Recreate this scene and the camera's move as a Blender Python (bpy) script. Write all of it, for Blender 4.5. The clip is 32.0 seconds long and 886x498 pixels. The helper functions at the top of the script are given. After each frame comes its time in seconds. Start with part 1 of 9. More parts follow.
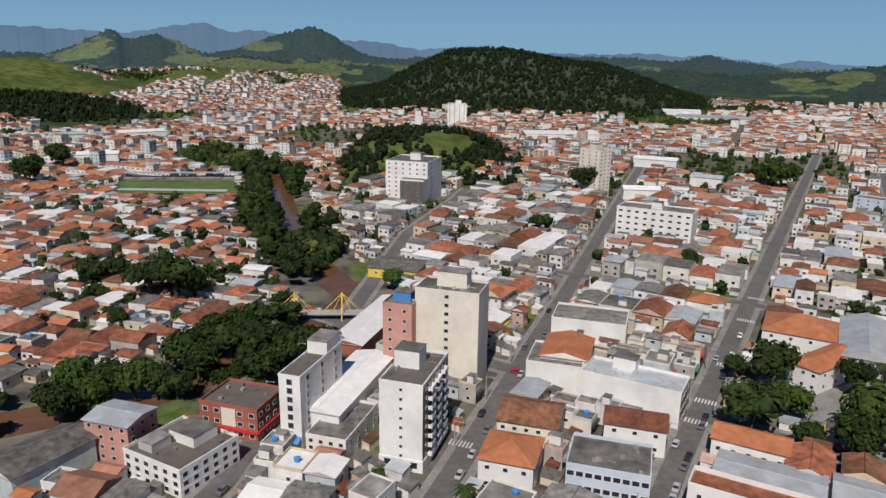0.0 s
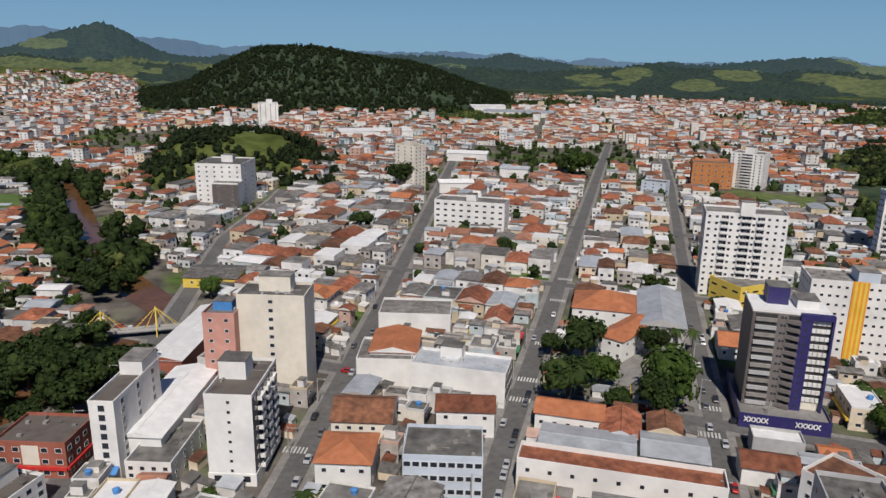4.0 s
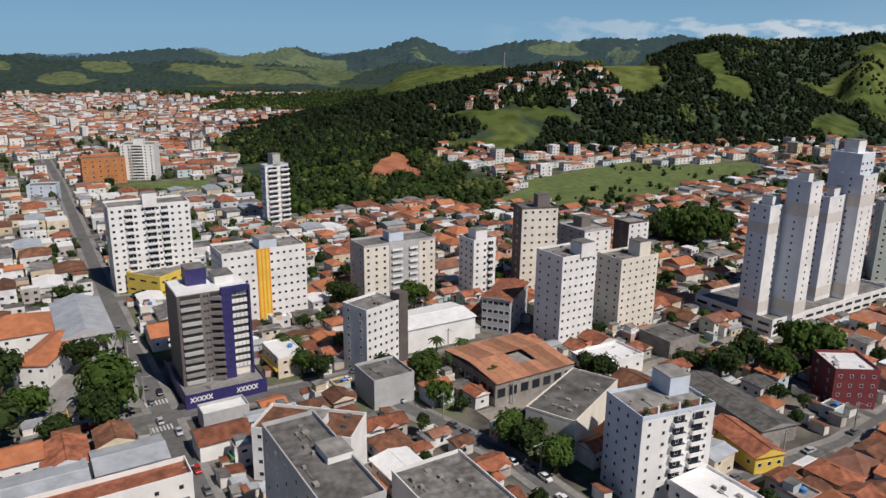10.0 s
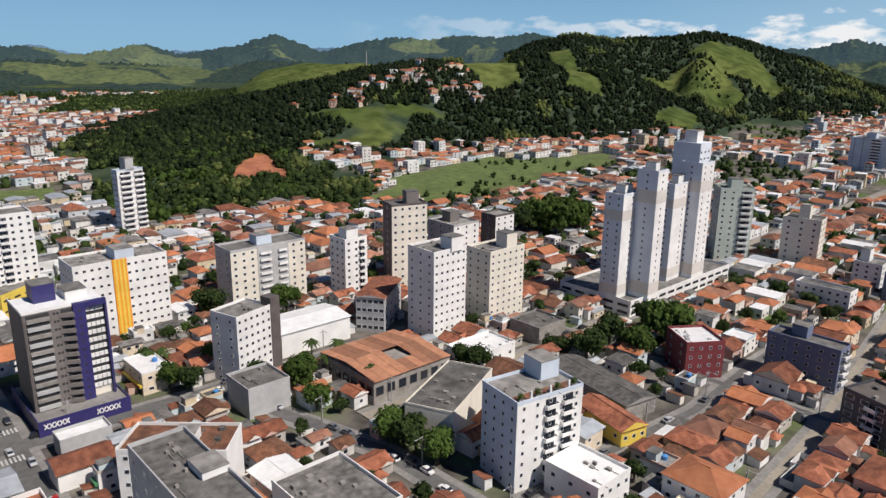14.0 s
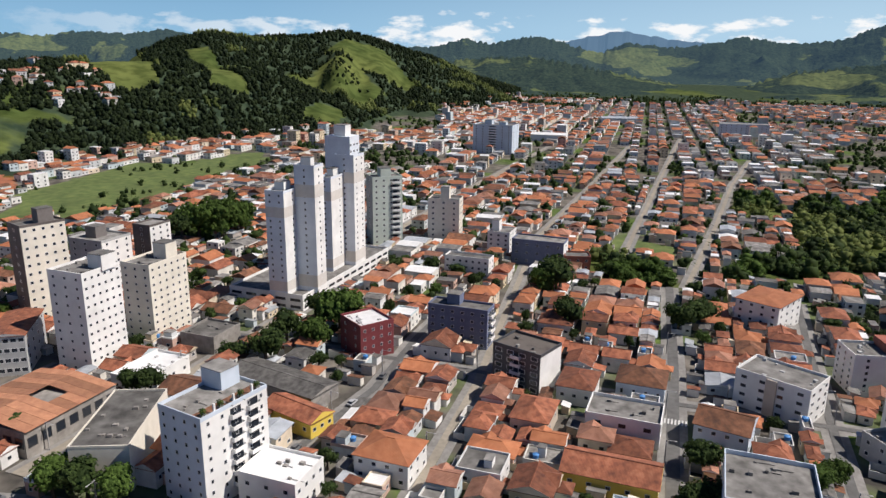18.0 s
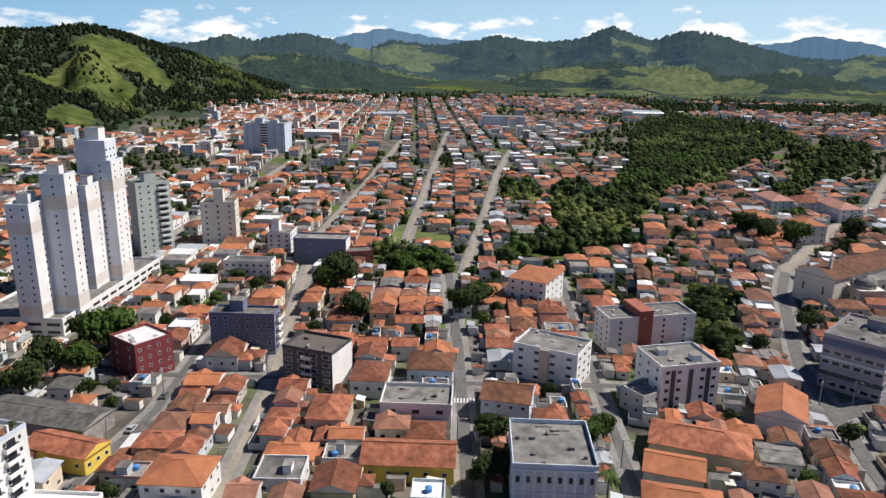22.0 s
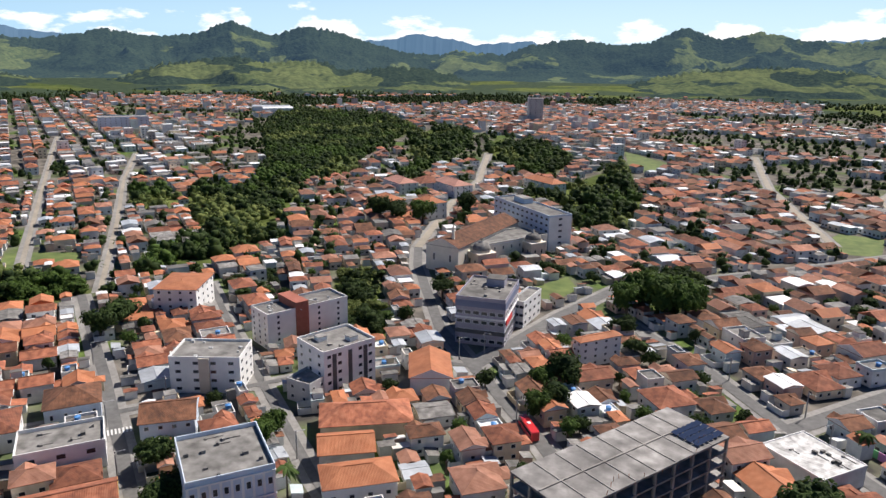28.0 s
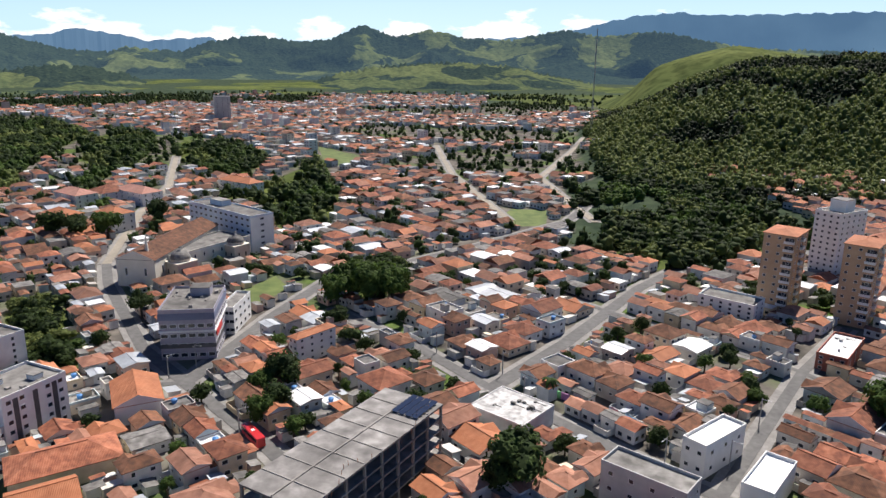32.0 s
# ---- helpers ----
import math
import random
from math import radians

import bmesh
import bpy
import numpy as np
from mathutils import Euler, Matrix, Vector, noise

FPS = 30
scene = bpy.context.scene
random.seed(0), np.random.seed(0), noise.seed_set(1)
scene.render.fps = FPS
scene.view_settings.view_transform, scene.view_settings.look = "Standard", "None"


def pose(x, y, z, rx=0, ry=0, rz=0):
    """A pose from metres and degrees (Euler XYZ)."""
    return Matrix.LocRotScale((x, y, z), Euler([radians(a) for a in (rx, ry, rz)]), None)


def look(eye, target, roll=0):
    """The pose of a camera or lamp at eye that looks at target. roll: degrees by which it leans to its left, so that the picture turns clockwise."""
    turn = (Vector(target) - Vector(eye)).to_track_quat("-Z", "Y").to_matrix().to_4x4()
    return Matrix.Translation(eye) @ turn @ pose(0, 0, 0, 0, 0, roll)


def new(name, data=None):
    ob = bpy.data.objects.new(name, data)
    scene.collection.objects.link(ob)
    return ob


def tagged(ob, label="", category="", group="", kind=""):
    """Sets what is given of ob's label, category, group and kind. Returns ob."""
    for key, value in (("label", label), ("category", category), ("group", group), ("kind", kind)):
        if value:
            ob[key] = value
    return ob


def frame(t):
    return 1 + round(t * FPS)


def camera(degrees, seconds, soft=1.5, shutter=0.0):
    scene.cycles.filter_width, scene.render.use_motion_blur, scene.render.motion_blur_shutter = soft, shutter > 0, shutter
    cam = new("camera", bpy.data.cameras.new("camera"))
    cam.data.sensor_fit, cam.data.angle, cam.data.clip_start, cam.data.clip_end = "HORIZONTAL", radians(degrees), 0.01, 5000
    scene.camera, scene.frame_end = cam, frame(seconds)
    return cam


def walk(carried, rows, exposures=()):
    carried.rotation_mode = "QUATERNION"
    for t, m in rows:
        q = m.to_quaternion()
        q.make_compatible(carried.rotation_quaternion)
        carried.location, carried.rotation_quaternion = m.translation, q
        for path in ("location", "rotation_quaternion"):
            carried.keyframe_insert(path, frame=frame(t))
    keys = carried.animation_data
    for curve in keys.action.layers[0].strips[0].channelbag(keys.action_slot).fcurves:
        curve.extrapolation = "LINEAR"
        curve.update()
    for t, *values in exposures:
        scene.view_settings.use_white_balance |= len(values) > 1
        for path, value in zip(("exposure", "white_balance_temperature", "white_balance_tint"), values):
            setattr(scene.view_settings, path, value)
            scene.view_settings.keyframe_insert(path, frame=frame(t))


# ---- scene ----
cam = camera(63.3, 32.0, soft=1.45)
EYE = 105.0  # metres above the valley floor
# seconds, yaw, pitch, roll: the camera turns where it hovers
ROWS = [
    (0.0, 0.06, -15.28, -0.86),
    (0.5, -1.77, -15.26, -0.87),
    (1.0, -3.53, -15.25, -0.89),
    (1.5, -5.33, -15.24, -0.85),
    (2.0, -7.08, -15.24, -0.88),
    (2.5, -8.85, -15.27, -0.85),
    (3.0, -10.61, -15.26, -0.88),
    (3.5, -12.53, -15.24, -0.87),
    (5.5, -20.44, -15.20, -0.89),
    (6.0, -22.32, -15.19, -0.84),
    (6.5, -24.18, -15.20, -0.82),
    (7.0, -26.02, -15.19, -0.81),
    (7.5, -27.50, -15.19, -0.77),
    (8.0, -30.39, -15.17, -0.78),
    (8.5, -39.21, -15.14, -0.72),
    (9.0, -50.89, -15.19, -0.73),
    (9.5, -57.04, -15.24, -0.69),
    (10.0, -60.60, -15.26, -0.67),
    (10.5, -61.72, -15.28, -0.73),
    (11.0, -62.15, -15.27, -0.75),
    (11.5, -62.77, -15.29, -0.75),
    (12.0, -64.01, -15.28, -0.81),
    (12.5, -65.95, -15.29, -0.75),
    (13.0, -67.88, -15.28, -0.72),
    (13.5, -69.82, -15.29, -0.68),
    (15.5, -79.50, -15.25, -0.71),
    (16.0, -86.25, -15.16, -0.75),
    (16.5, -92.95, -15.18, -0.69),
    (17.0, -96.93, -15.15, -0.62),
    (17.5, -98.33, -15.16, -0.58),
    (18.0, -98.29, -15.19, -0.63),
    (18.5, -100.27, -15.21, -0.63),
    (19.0, -102.35, -15.21, -0.66),
    (19.5, -104.37, -15.21, -0.69),
    (20.0, -106.31, -15.22, -0.71),
    (20.5, -108.57, -15.21, -0.72),
    (21.0, -111.11, -15.22, -0.71),
    (21.5, -113.68, -15.21, -0.76),
    (22.0, -116.07, -15.23, -0.76),
    (22.5, -118.48, -15.22, -0.80),
    (23.0, -120.94, -15.20, -0.82),
    (23.5, -123.37, -15.22, -0.87),
    (24.0, -125.77, -15.21, -0.88),
    (24.5, -128.19, -15.21, -0.83),
    (25.0, -130.61, -15.22, -0.83),
    (25.5, -133.02, -15.19, -0.81),
    (27.5, -141.92, -15.20, -0.83),
    (28.0, -144.53, -15.18, -0.86),
    (28.5, -147.07, -15.17, -0.92),
    (29.0, -149.59, -15.15, -0.95),
    (29.5, -152.16, -15.15, -0.85),
    (30.0, -155.15, -15.15, -0.84),
    (30.5, -157.99, -15.13, -0.81),
    (31.0, -161.15, -15.13, -0.84),
    (31.5, -164.93, -15.12, -0.79),
    (32.0, -168.55, -15.12, -0.73),
]
walk(cam, [(t, pose(0, 0, EYE, 90 + pitch, roll, yaw)) for t, yaw, pitch, roll in ROWS], [(0.0, -0.38), (7.0, -0.44), (12.0, -0.2), (19.0, 0.04), (25.0, 0.26), (32.0, 0.43)])

# ---- sky and sun ----
SUN_EL, SUN_DIR = 51.0, -104.0  # degrees above the horizon; direction in the plan, from +x towards +y
sun_vec = Vector((math.cos(radians(SUN_DIR)) * math.cos(radians(SUN_EL)), math.sin(radians(SUN_DIR)) * math.cos(radians(SUN_EL)), math.sin(radians(SUN_EL))))
sun_data = bpy.data.lights.new("sun", "SUN")
sun_data.energy, sun_data.angle, sun_data.color = 5.5, radians(0.53), (1.0, 0.925, 0.862)
sun = new("sun", sun_data)
sun.matrix_world = look(sun_vec * 400, (0, 0, 0))

world = bpy.data.worlds.new("world")
world.use_nodes = True
scene.world = world
wn, wl = world.node_tree.nodes, world.node_tree.links
bg = wn["Background"]
sky = wn.new("ShaderNodeTexSky")
sky.sky_type, sky.sun_disc = "NISHITA", False
sky.sun_elevation, sky.sun_rotation = radians(SUN_EL), radians(90 - SUN_DIR)
sky.altitude, sky.air_density, sky.dust_density, sky.ozone_density = 1500, 0.8, 0.1, 3.0
# a low bank of small white clouds, thickest on the side of the wide valley
tc = wn.new("ShaderNodeTexCoord")
mp = wn.new("ShaderNodeMapping")
mp.inputs["Scale"].default_value = (12.0, 12.0, 34.0)
wl.new(tc.outputs["Generated"], mp.inputs["Vector"])
cn = wn.new("ShaderNodeTexNoise")
cn.inputs["Scale"].default_value, cn.inputs["Detail"].default_value, cn.inputs["Roughness"].default_value = 1.15, 7.0, 0.55
wl.new(mp.outputs["Vector"], cn.inputs["Vector"])
sep = wn.new("ShaderNodeSeparateXYZ")
wl.new(tc.outputs["Generated"], sep.inputs["Vector"])
band = wn.new("ShaderNodeValToRGB")
bs = band.color_ramp.elements
bs.new(0.5); bs.new(0.6)
for be, (bpos, bval) in zip(bs, ((0.0, 0.8), (0.022, 1.0), (0.036, 0.9), (0.075, 0.0))):
    be.position, be.color = bpos, (bval, bval, bval, 1)
wl.new(sep.outputs["Z"], band.inputs["Fac"])
puff = wn.new("ShaderNodeMath"); puff.operation = "MULTIPLY_ADD"
puff.inputs[1].default_value = 0.24
wl.new(band.outputs["Color"], puff.inputs[0]); wl.new(cn.outputs["Fac"], puff.inputs[2])
cr = wn.new("ShaderNodeValToRGB")
cr.color_ramp.elements[0].position, cr.color_ramp.elements[1].position = 0.715, 0.80
wl.new(puff.outputs[0], cr.inputs["Fac"])
side = wn.new("ShaderNodeMapRange")
side.inputs["From Min"].default_value, side.inputs["From Max"].default_value = 0.45, -0.15
wl.new(sep.outputs["Y"], side.inputs["Value"])
m2 = wn.new("ShaderNodeMath"); m2.operation = "MULTIPLY"
wl.new(cr.outputs["Color"], m2.inputs[0]); wl.new(side.outputs[0], m2.inputs[1])
mixc = wn.new("ShaderNodeMix"); mixc.data_type = "RGBA"
mixc.inputs[7].default_value = (22.5, 22.8, 23.2, 1)
tint = wn.new("ShaderNodeMix"); tint.data_type, tint.blend_type = "RGBA", "MULTIPLY"
tint.inputs[0].default_value = 1.0
tint.inputs[7].default_value = (0.66, 1.05, 1.52, 1)
wl.new(sky.outputs["Color"], tint.inputs[6])
# the sky pales towards the horizon, most of all on the sun's side
low = wn.new("ShaderNodeMapRange")
low.inputs["From Min"].default_value, low.inputs["From Max"].default_value = 0.22, 0.03
wl.new(sep.outputs["Z"], low.inputs["Value"])
pale = wn.new("ShaderNodeMapRange")
pale.inputs["From Min"].default_value, pale.inputs["From Max"].default_value = 0.9, -0.6
pale.inputs["To Min"].default_value, pale.inputs["To Max"].default_value = 0.75, 0.95
wl.new(sep.outputs["Y"], pale.inputs["Value"])
hz = wn.new("ShaderNodeMath"); hz.operation = "MULTIPLY"
wl.new(low.outputs[0], hz.inputs[0]); wl.new(pale.outputs[0], hz.inputs[1])
hazy = wn.new("ShaderNodeMix"); hazy.data_type = "RGBA"
hazy.inputs[7].default_value = (7.2, 12.9, 18.4, 1)
wl.new(hz.outputs[0], hazy.inputs[0]); wl.new(tint.outputs[2], hazy.inputs[6])
# bright haze low under the sun
under = wn.new("ShaderNodeMapRange")
under.inputs["From Min"].default_value, under.inputs["From Max"].default_value = 0.1, -0.95
under.inputs["To Max"].default_value = 0.85
wl.new(sep.outputs["Y"], under.inputs["Value"])
uz = wn.new("ShaderNodeMath"); uz.operation = "MULTIPLY"
wl.new(low.outputs[0], uz.inputs[0]); wl.new(under.outputs[0], uz.inputs[1])
glare = wn.new("ShaderNodeMix"); glare.data_type = "RGBA"
glare.inputs[7].default_value = (14.5, 18.6, 21.5, 1)
wl.new(uz.outputs[0], glare.inputs[0]); wl.new(hazy.outputs[2], glare.inputs[6])
wl.new(m2.outputs[0], mixc.inputs[0]); wl.new(glare.outputs[2], mixc.inputs[6])
wl.new(mixc.outputs[2], bg.inputs["Color"])
bg.inputs["Strength"].default_value = 0.041

# ---- materials ----
def material(name, rough=0.8, metal=0.0):
    m = bpy.data.materials.new(name)
    m.use_nodes = True
    n = m.node_tree.nodes
    b = n["Principled BSDF"]
    b.inputs["Roughness"].default_value, b.inputs["Metallic"].default_value = rough, metal
    return m, n, m.node_tree.links, b


def noisy(name, stops, scale=0.6, rough=0.85, bump=0.0, bump_scale=8.0, stain=0.35, stain_scale=0.12, per_object=0.0, palette=None, metal=0.0, by_piece=False):
    """Ramp colours over a fine noise, darkened by large soft stains; a palette picks one tint for each object."""
    m, n, l, b = material(name, rough, metal)
    geo = n.new("ShaderNodeNewGeometry")
    fine = n.new("ShaderNodeTexNoise")
    fine.inputs["Scale"].default_value, fine.inputs["Detail"].default_value = scale, 6.0
    l.new(geo.outputs["Position"], fine.inputs["Vector"])
    ramp = n.new("ShaderNodeValToRGB")
    e = ramp.color_ramp.elements
    while len(e) < len(stops):
        e.new(0.5)
    for i, c in enumerate(stops):
        e[i].position = 0.3 + 0.4 * i / max(1, len(stops) - 1)
        e[i].color = (*c, 1)
    l.new(fine.outputs["Fac"], ramp.inputs["Fac"])
    col = ramp.outputs["Color"]
    if palette:
        info = n.new("ShaderNodeObjectInfo")
        pr = n.new("ShaderNodeValToRGB")
        pr.color_ramp.interpolation = "CONSTANT"
        pe = pr.color_ramp.elements
        while len(pe) < len(palette):
            pe.new(0.5)
        for i, c in enumerate(palette):
            pe[i].position = i / len(palette)
            pe[i].color = (*c, 1)
        l.new(geo.outputs["Random Per Island"] if by_piece else info.outputs["Random"], pr.inputs["Fac"])
        mx = n.new("ShaderNodeMix"); mx.data_type, mx.blend_type = "RGBA", "MULTIPLY"
        mx.inputs[0].default_value = 1.0
        l.new(pr.outputs["Color"], mx.inputs[6]); l.new(col, mx.inputs[7])
        col = mx.outputs[2]
    if per_object:
        info = n.new("ShaderNodeObjectInfo")
        mr = n.new("ShaderNodeMapRange")
        mr.inputs["To Min"].default_value, mr.inputs["To Max"].default_value = 1 - per_object, 1 + per_object * 0.6
        both = n.new("ShaderNodeMath"); both.operation = "ADD"
        l.new(info.outputs["Random"], both.inputs[0]); l.new(geo.outputs["Random Per Island"], both.inputs[1])
        once = n.new("ShaderNodeMath"); once.operation = "FRACT"
        l.new(both.outputs[0], once.inputs[0])
        l.new(once.outputs[0], mr.inputs["Value"])
        hsv = n.new("ShaderNodeHueSaturation")
        l.new(col, hsv.inputs["Color"]); l.new(mr.outputs[0], hsv.inputs["Value"])
        col = hsv.outputs["Color"]
    if stain:
        big = n.new("ShaderNodeTexNoise")
        big.inputs["Scale"].default_value, big.inputs["Detail"].default_value = stain_scale, 4.0
        l.new(geo.outputs["Position"], big.inputs["Vector"])
        sr = n.new("ShaderNodeMapRange")
        sr.inputs["From Min"].default_value, sr.inputs["From Max"].default_value = 0.35, 0.7
        sr.inputs["To Min"].default_value, sr.inputs["To Max"].default_value = 1.0, 1.0 - stain
        l.new(big.outputs["Fac"], sr.inputs["Value"])
        hs = n.new("ShaderNodeHueSaturation")
        l.new(col, hs.inputs["Color"]); l.new(sr.outputs[0], hs.inputs["Value"])
        col = hs.outputs["Color"]
    l.new(col, b.inputs["Base Color"])
    if bump:
        bn = n.new("ShaderNodeTexNoise")
        bn.inputs["Scale"].default_value = bump_scale
        l.new(geo.outputs["Position"], bn.inputs["Vector"])
        bp = n.new("ShaderNodeBump")
        bp.inputs["Strength"].default_value, bp.inputs["Distance"].default_value = bump, 0.1
        l.new(bn.outputs["Fac"], bp.inputs["Height"])
        l.new(bp.outputs["Normal"], b.inputs["Normal"])
    return m


W = [(0.78, 0.77, 0.74), (0.84, 0.83, 0.80)]
PLAIN = [(0.92, 0.92, 0.92), (1.0, 1.0, 1.0)]
M_WHITE = noisy("white_paint", W, 0.5, 0.7, stain=0.18)
M_CREAM = noisy("cream_paint", [(0.72, 0.67, 0.56), (0.79, 0.74, 0.64)], 0.5, 0.75, stain=0.15)
M_BEIGE = noisy("beige_paint", [(0.52, 0.45, 0.36), (0.58, 0.51, 0.42)], 0.5, 0.75, stain=0.15)
M_TAN = noisy("tan_paint", [(0.50, 0.33, 0.20), (0.55, 0.38, 0.24)], 0.5, 0.8, stain=0.15)
M_GREY = noisy("grey_paint", [(0.42, 0.42, 0.42), (0.50, 0.50, 0.49)], 0.5, 0.75, stain=0.2)
M_PALEBLUE = noisy("pale_blue_paint", [(0.55, 0.62, 0.70), (0.60, 0.67, 0.75)], 0.5, 0.75, stain=0.15)
M_SLATE = noisy("slate_blue_paint", [(0.13, 0.155, 0.24), (0.17, 0.195, 0.29)], 0.5, 0.75, stain=0.15)
M_DARK = noisy("dark_taupe_cladding", [(0.10, 0.085, 0.08), (0.14, 0.12, 0.11)], 0.5, 0.6, stain=0.15)
M_TAUPE = noisy("taupe_tiles", [(0.16, 0.142, 0.132), (0.20, 0.18, 0.168)], 0.7, 0.6, stain=0.15)
M_CHAR = noisy("charcoal_cladding", [(0.055, 0.058, 0.066), (0.085, 0.088, 0.095)], 0.6, 0.5, stain=0.12)
M_LILAC = noisy("lilac_grey_panels", [(0.30, 0.285, 0.34), (0.37, 0.355, 0.41)], 0.6, 0.5, stain=0.15)
M_BROWNROOF = noisy("dark_brown_felt_roof", [(0.075, 0.062, 0.055), (0.14, 0.12, 0.105), (0.20, 0.175, 0.155)], 0.3, 0.9, bump=0.3, bump_scale=3, stain=0.4, stain_scale=0.3)
M_PURPLE = noisy("indigo_tiles", [(0.030, 0.026, 0.115), (0.040, 0.035, 0.150)], 0.7, 0.45, stain=0.1)
M_ORANGE = noisy("orange_paint", [(0.80, 0.32, 0.02), (0.85, 0.37, 0.03)], 0.5, 0.6, stain=0.1)
M_YELLOW = noisy("yellow_paint", [(0.75, 0.55, 0.08), (0.80, 0.60, 0.12)], 0.5, 0.7, stain=0.12)
M_BRICKRED = noisy("brick_red_paint", [(0.32, 0.10, 0.06), (0.38, 0.13, 0.09)], 0.6, 0.8, stain=0.2)
M_MAROON = noisy("maroon_paint", [(0.17, 0.03, 0.035), (0.21, 0.04, 0.045)], 0.6, 0.7, stain=0.15)
M_RED = noisy("red_paint", [(0.55, 0.03, 0.03), (0.62, 0.05, 0.04)], 0.6, 0.6, stain=0.15)
M_PINK = noisy("pink_paint", [(0.54, 0.27, 0.215), (0.60, 0.32, 0.26)], 0.5, 0.8, stain=0.2)
M_SAGE = noisy("sage_green_paint", [(0.47, 0.53, 0.47), (0.52, 0.58, 0.52)], 0.5, 0.75, stain=0.12)
M_BLUE = noisy("blue_paint", [(0.06, 0.22, 0.52), (0.08, 0.27, 0.60)], 0.5, 0.6, stain=0.12)
M_HOUSE = noisy("house_walls", PLAIN, 0.8, 0.85, stain=0.28, stain_scale=0.25, palette=[(0.80, 0.78, 0.74), (0.76, 0.72, 0.64), (0.82, 0.81, 0.79), (0.66, 0.55, 0.38), (0.80, 0.79, 0.77), (0.60, 0.62, 0.62), (0.78, 0.66, 0.50), (0.80, 0.80, 0.78), (0.62, 0.42, 0.34), (0.72, 0.70, 0.66), (0.56, 0.64, 0.66), (0.82, 0.80, 0.74), (0.48, 0.44, 0.40), (0.78, 0.76, 0.72)])
M_FARHOUSE = noisy("far_house_walls", PLAIN, 0.8, 0.85, stain=0.28, stain_scale=0.25, palette=[(0.80, 0.78, 0.74), (0.76, 0.72, 0.64), (0.82, 0.81, 0.79), (0.66, 0.55, 0.38), (0.80, 0.79, 0.77), (0.60, 0.62, 0.62), (0.78, 0.66, 0.50), (0.80, 0.80, 0.78), (0.62, 0.42, 0.34), (0.72, 0.70, 0.66), (0.56, 0.64, 0.66), (0.82, 0.80, 0.74), (0.48, 0.44, 0.40), (0.78, 0.76, 0.72)], by_piece=True)
M_CONCRETE = noisy("weathered_concrete", [(0.115, 0.11, 0.10), (0.215, 0.205, 0.19), (0.31, 0.30, 0.28)], 0.3, 0.9, bump=0.2, bump_scale=4, stain=0.4, stain_scale=0.12, per_object=0.45)
M_CEMENT = noisy("raw_cement_render", [(0.24, 0.22, 0.20), (0.36, 0.34, 0.31)], 0.6, 0.9, bump=0.3, bump_scale=5, stain=0.35)
M_ASPHALT = noisy("asphalt", [(0.105, 0.103, 0.10), (0.15, 0.147, 0.143)], 0.5, 0.9, bump=0.2, bump_scale=6, stain=0.25, stain_scale=0.08)
M_DIRT = noisy("pale_cobbles", [(0.27, 0.24, 0.19), (0.36, 0.32, 0.26)], 0.6, 0.95, stain=0.25, stain_scale=0.06)
M_PAVE = noisy("pavement_concrete", [(0.21, 0.20, 0.185), (0.29, 0.28, 0.265)], 0.7, 0.9, stain=0.3)
M_SIGN = noisy("sign_paint", PLAIN, 1.0, 0.5, stain=0.15, palette=[(0.55, 0.04, 0.04), (0.75, 0.74, 0.72), (0.05, 0.16, 0.42), (0.30, 0.29, 0.28), (0.72, 0.50, 0.06), (0.60, 0.05, 0.06), (0.05, 0.05, 0.06), (0.72, 0.70, 0.66), (0.08, 0.26, 0.12), (0.45, 0.10, 0.07)])
M_MURAL = noisy("mural_paint", PLAIN, 1.0, 0.6, stain=0.15, palette=[(0.60, 0.12, 0.10), (0.10, 0.30, 0.55), (0.70, 0.50, 0.10), (0.15, 0.45, 0.20), (0.45, 0.20, 0.45), (0.70, 0.30, 0.10), (0.70, 0.68, 0.62)])
M_GLASS, _n, _l, _b = material("window_glass", 0.12)
_b.inputs["Base Color"].default_value = (0.025, 0.03, 0.04, 1)
M_FRAME = noisy("window_frame", [(0.62, 0.62, 0.62), (0.7, 0.7, 0.7)], 1.0, 0.5, stain=0.0)
# near-black that paints the shade inside openings
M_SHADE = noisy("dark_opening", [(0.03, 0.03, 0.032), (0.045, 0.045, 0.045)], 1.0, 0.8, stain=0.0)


def corrugated(name, stops, rough, metal, pitch, per_object, stain, bump=0.6, palette=None):
    """Roofing: a noisy colour with ridges that run down the slope (across the object's x axis)."""
    m = noisy(name, stops, 0.55, rough, stain=stain, stain_scale=0.22, per_object=per_object, metal=metal, palette=palette)
    n, l = m.node_tree.nodes, m.node_tree.links
    b = n["Principled BSDF"]
    t = n.new("ShaderNodeTexCoord")
    w = n.new("ShaderNodeTexWave")
    w.inputs["Scale"].default_value, w.inputs["Distortion"].default_value = pitch, 0.6
    l.new(t.outputs["Object"], w.inputs["Vector"])
    bp = n.new("ShaderNodeBump")
    bp.inputs["Strength"].default_value, bp.inputs["Distance"].default_value = bump, 0.06
    l.new(w.outputs["Fac"], bp.inputs["Height"])
    l.new(bp.outputs["Normal"], b.inputs["Normal"])
    return m


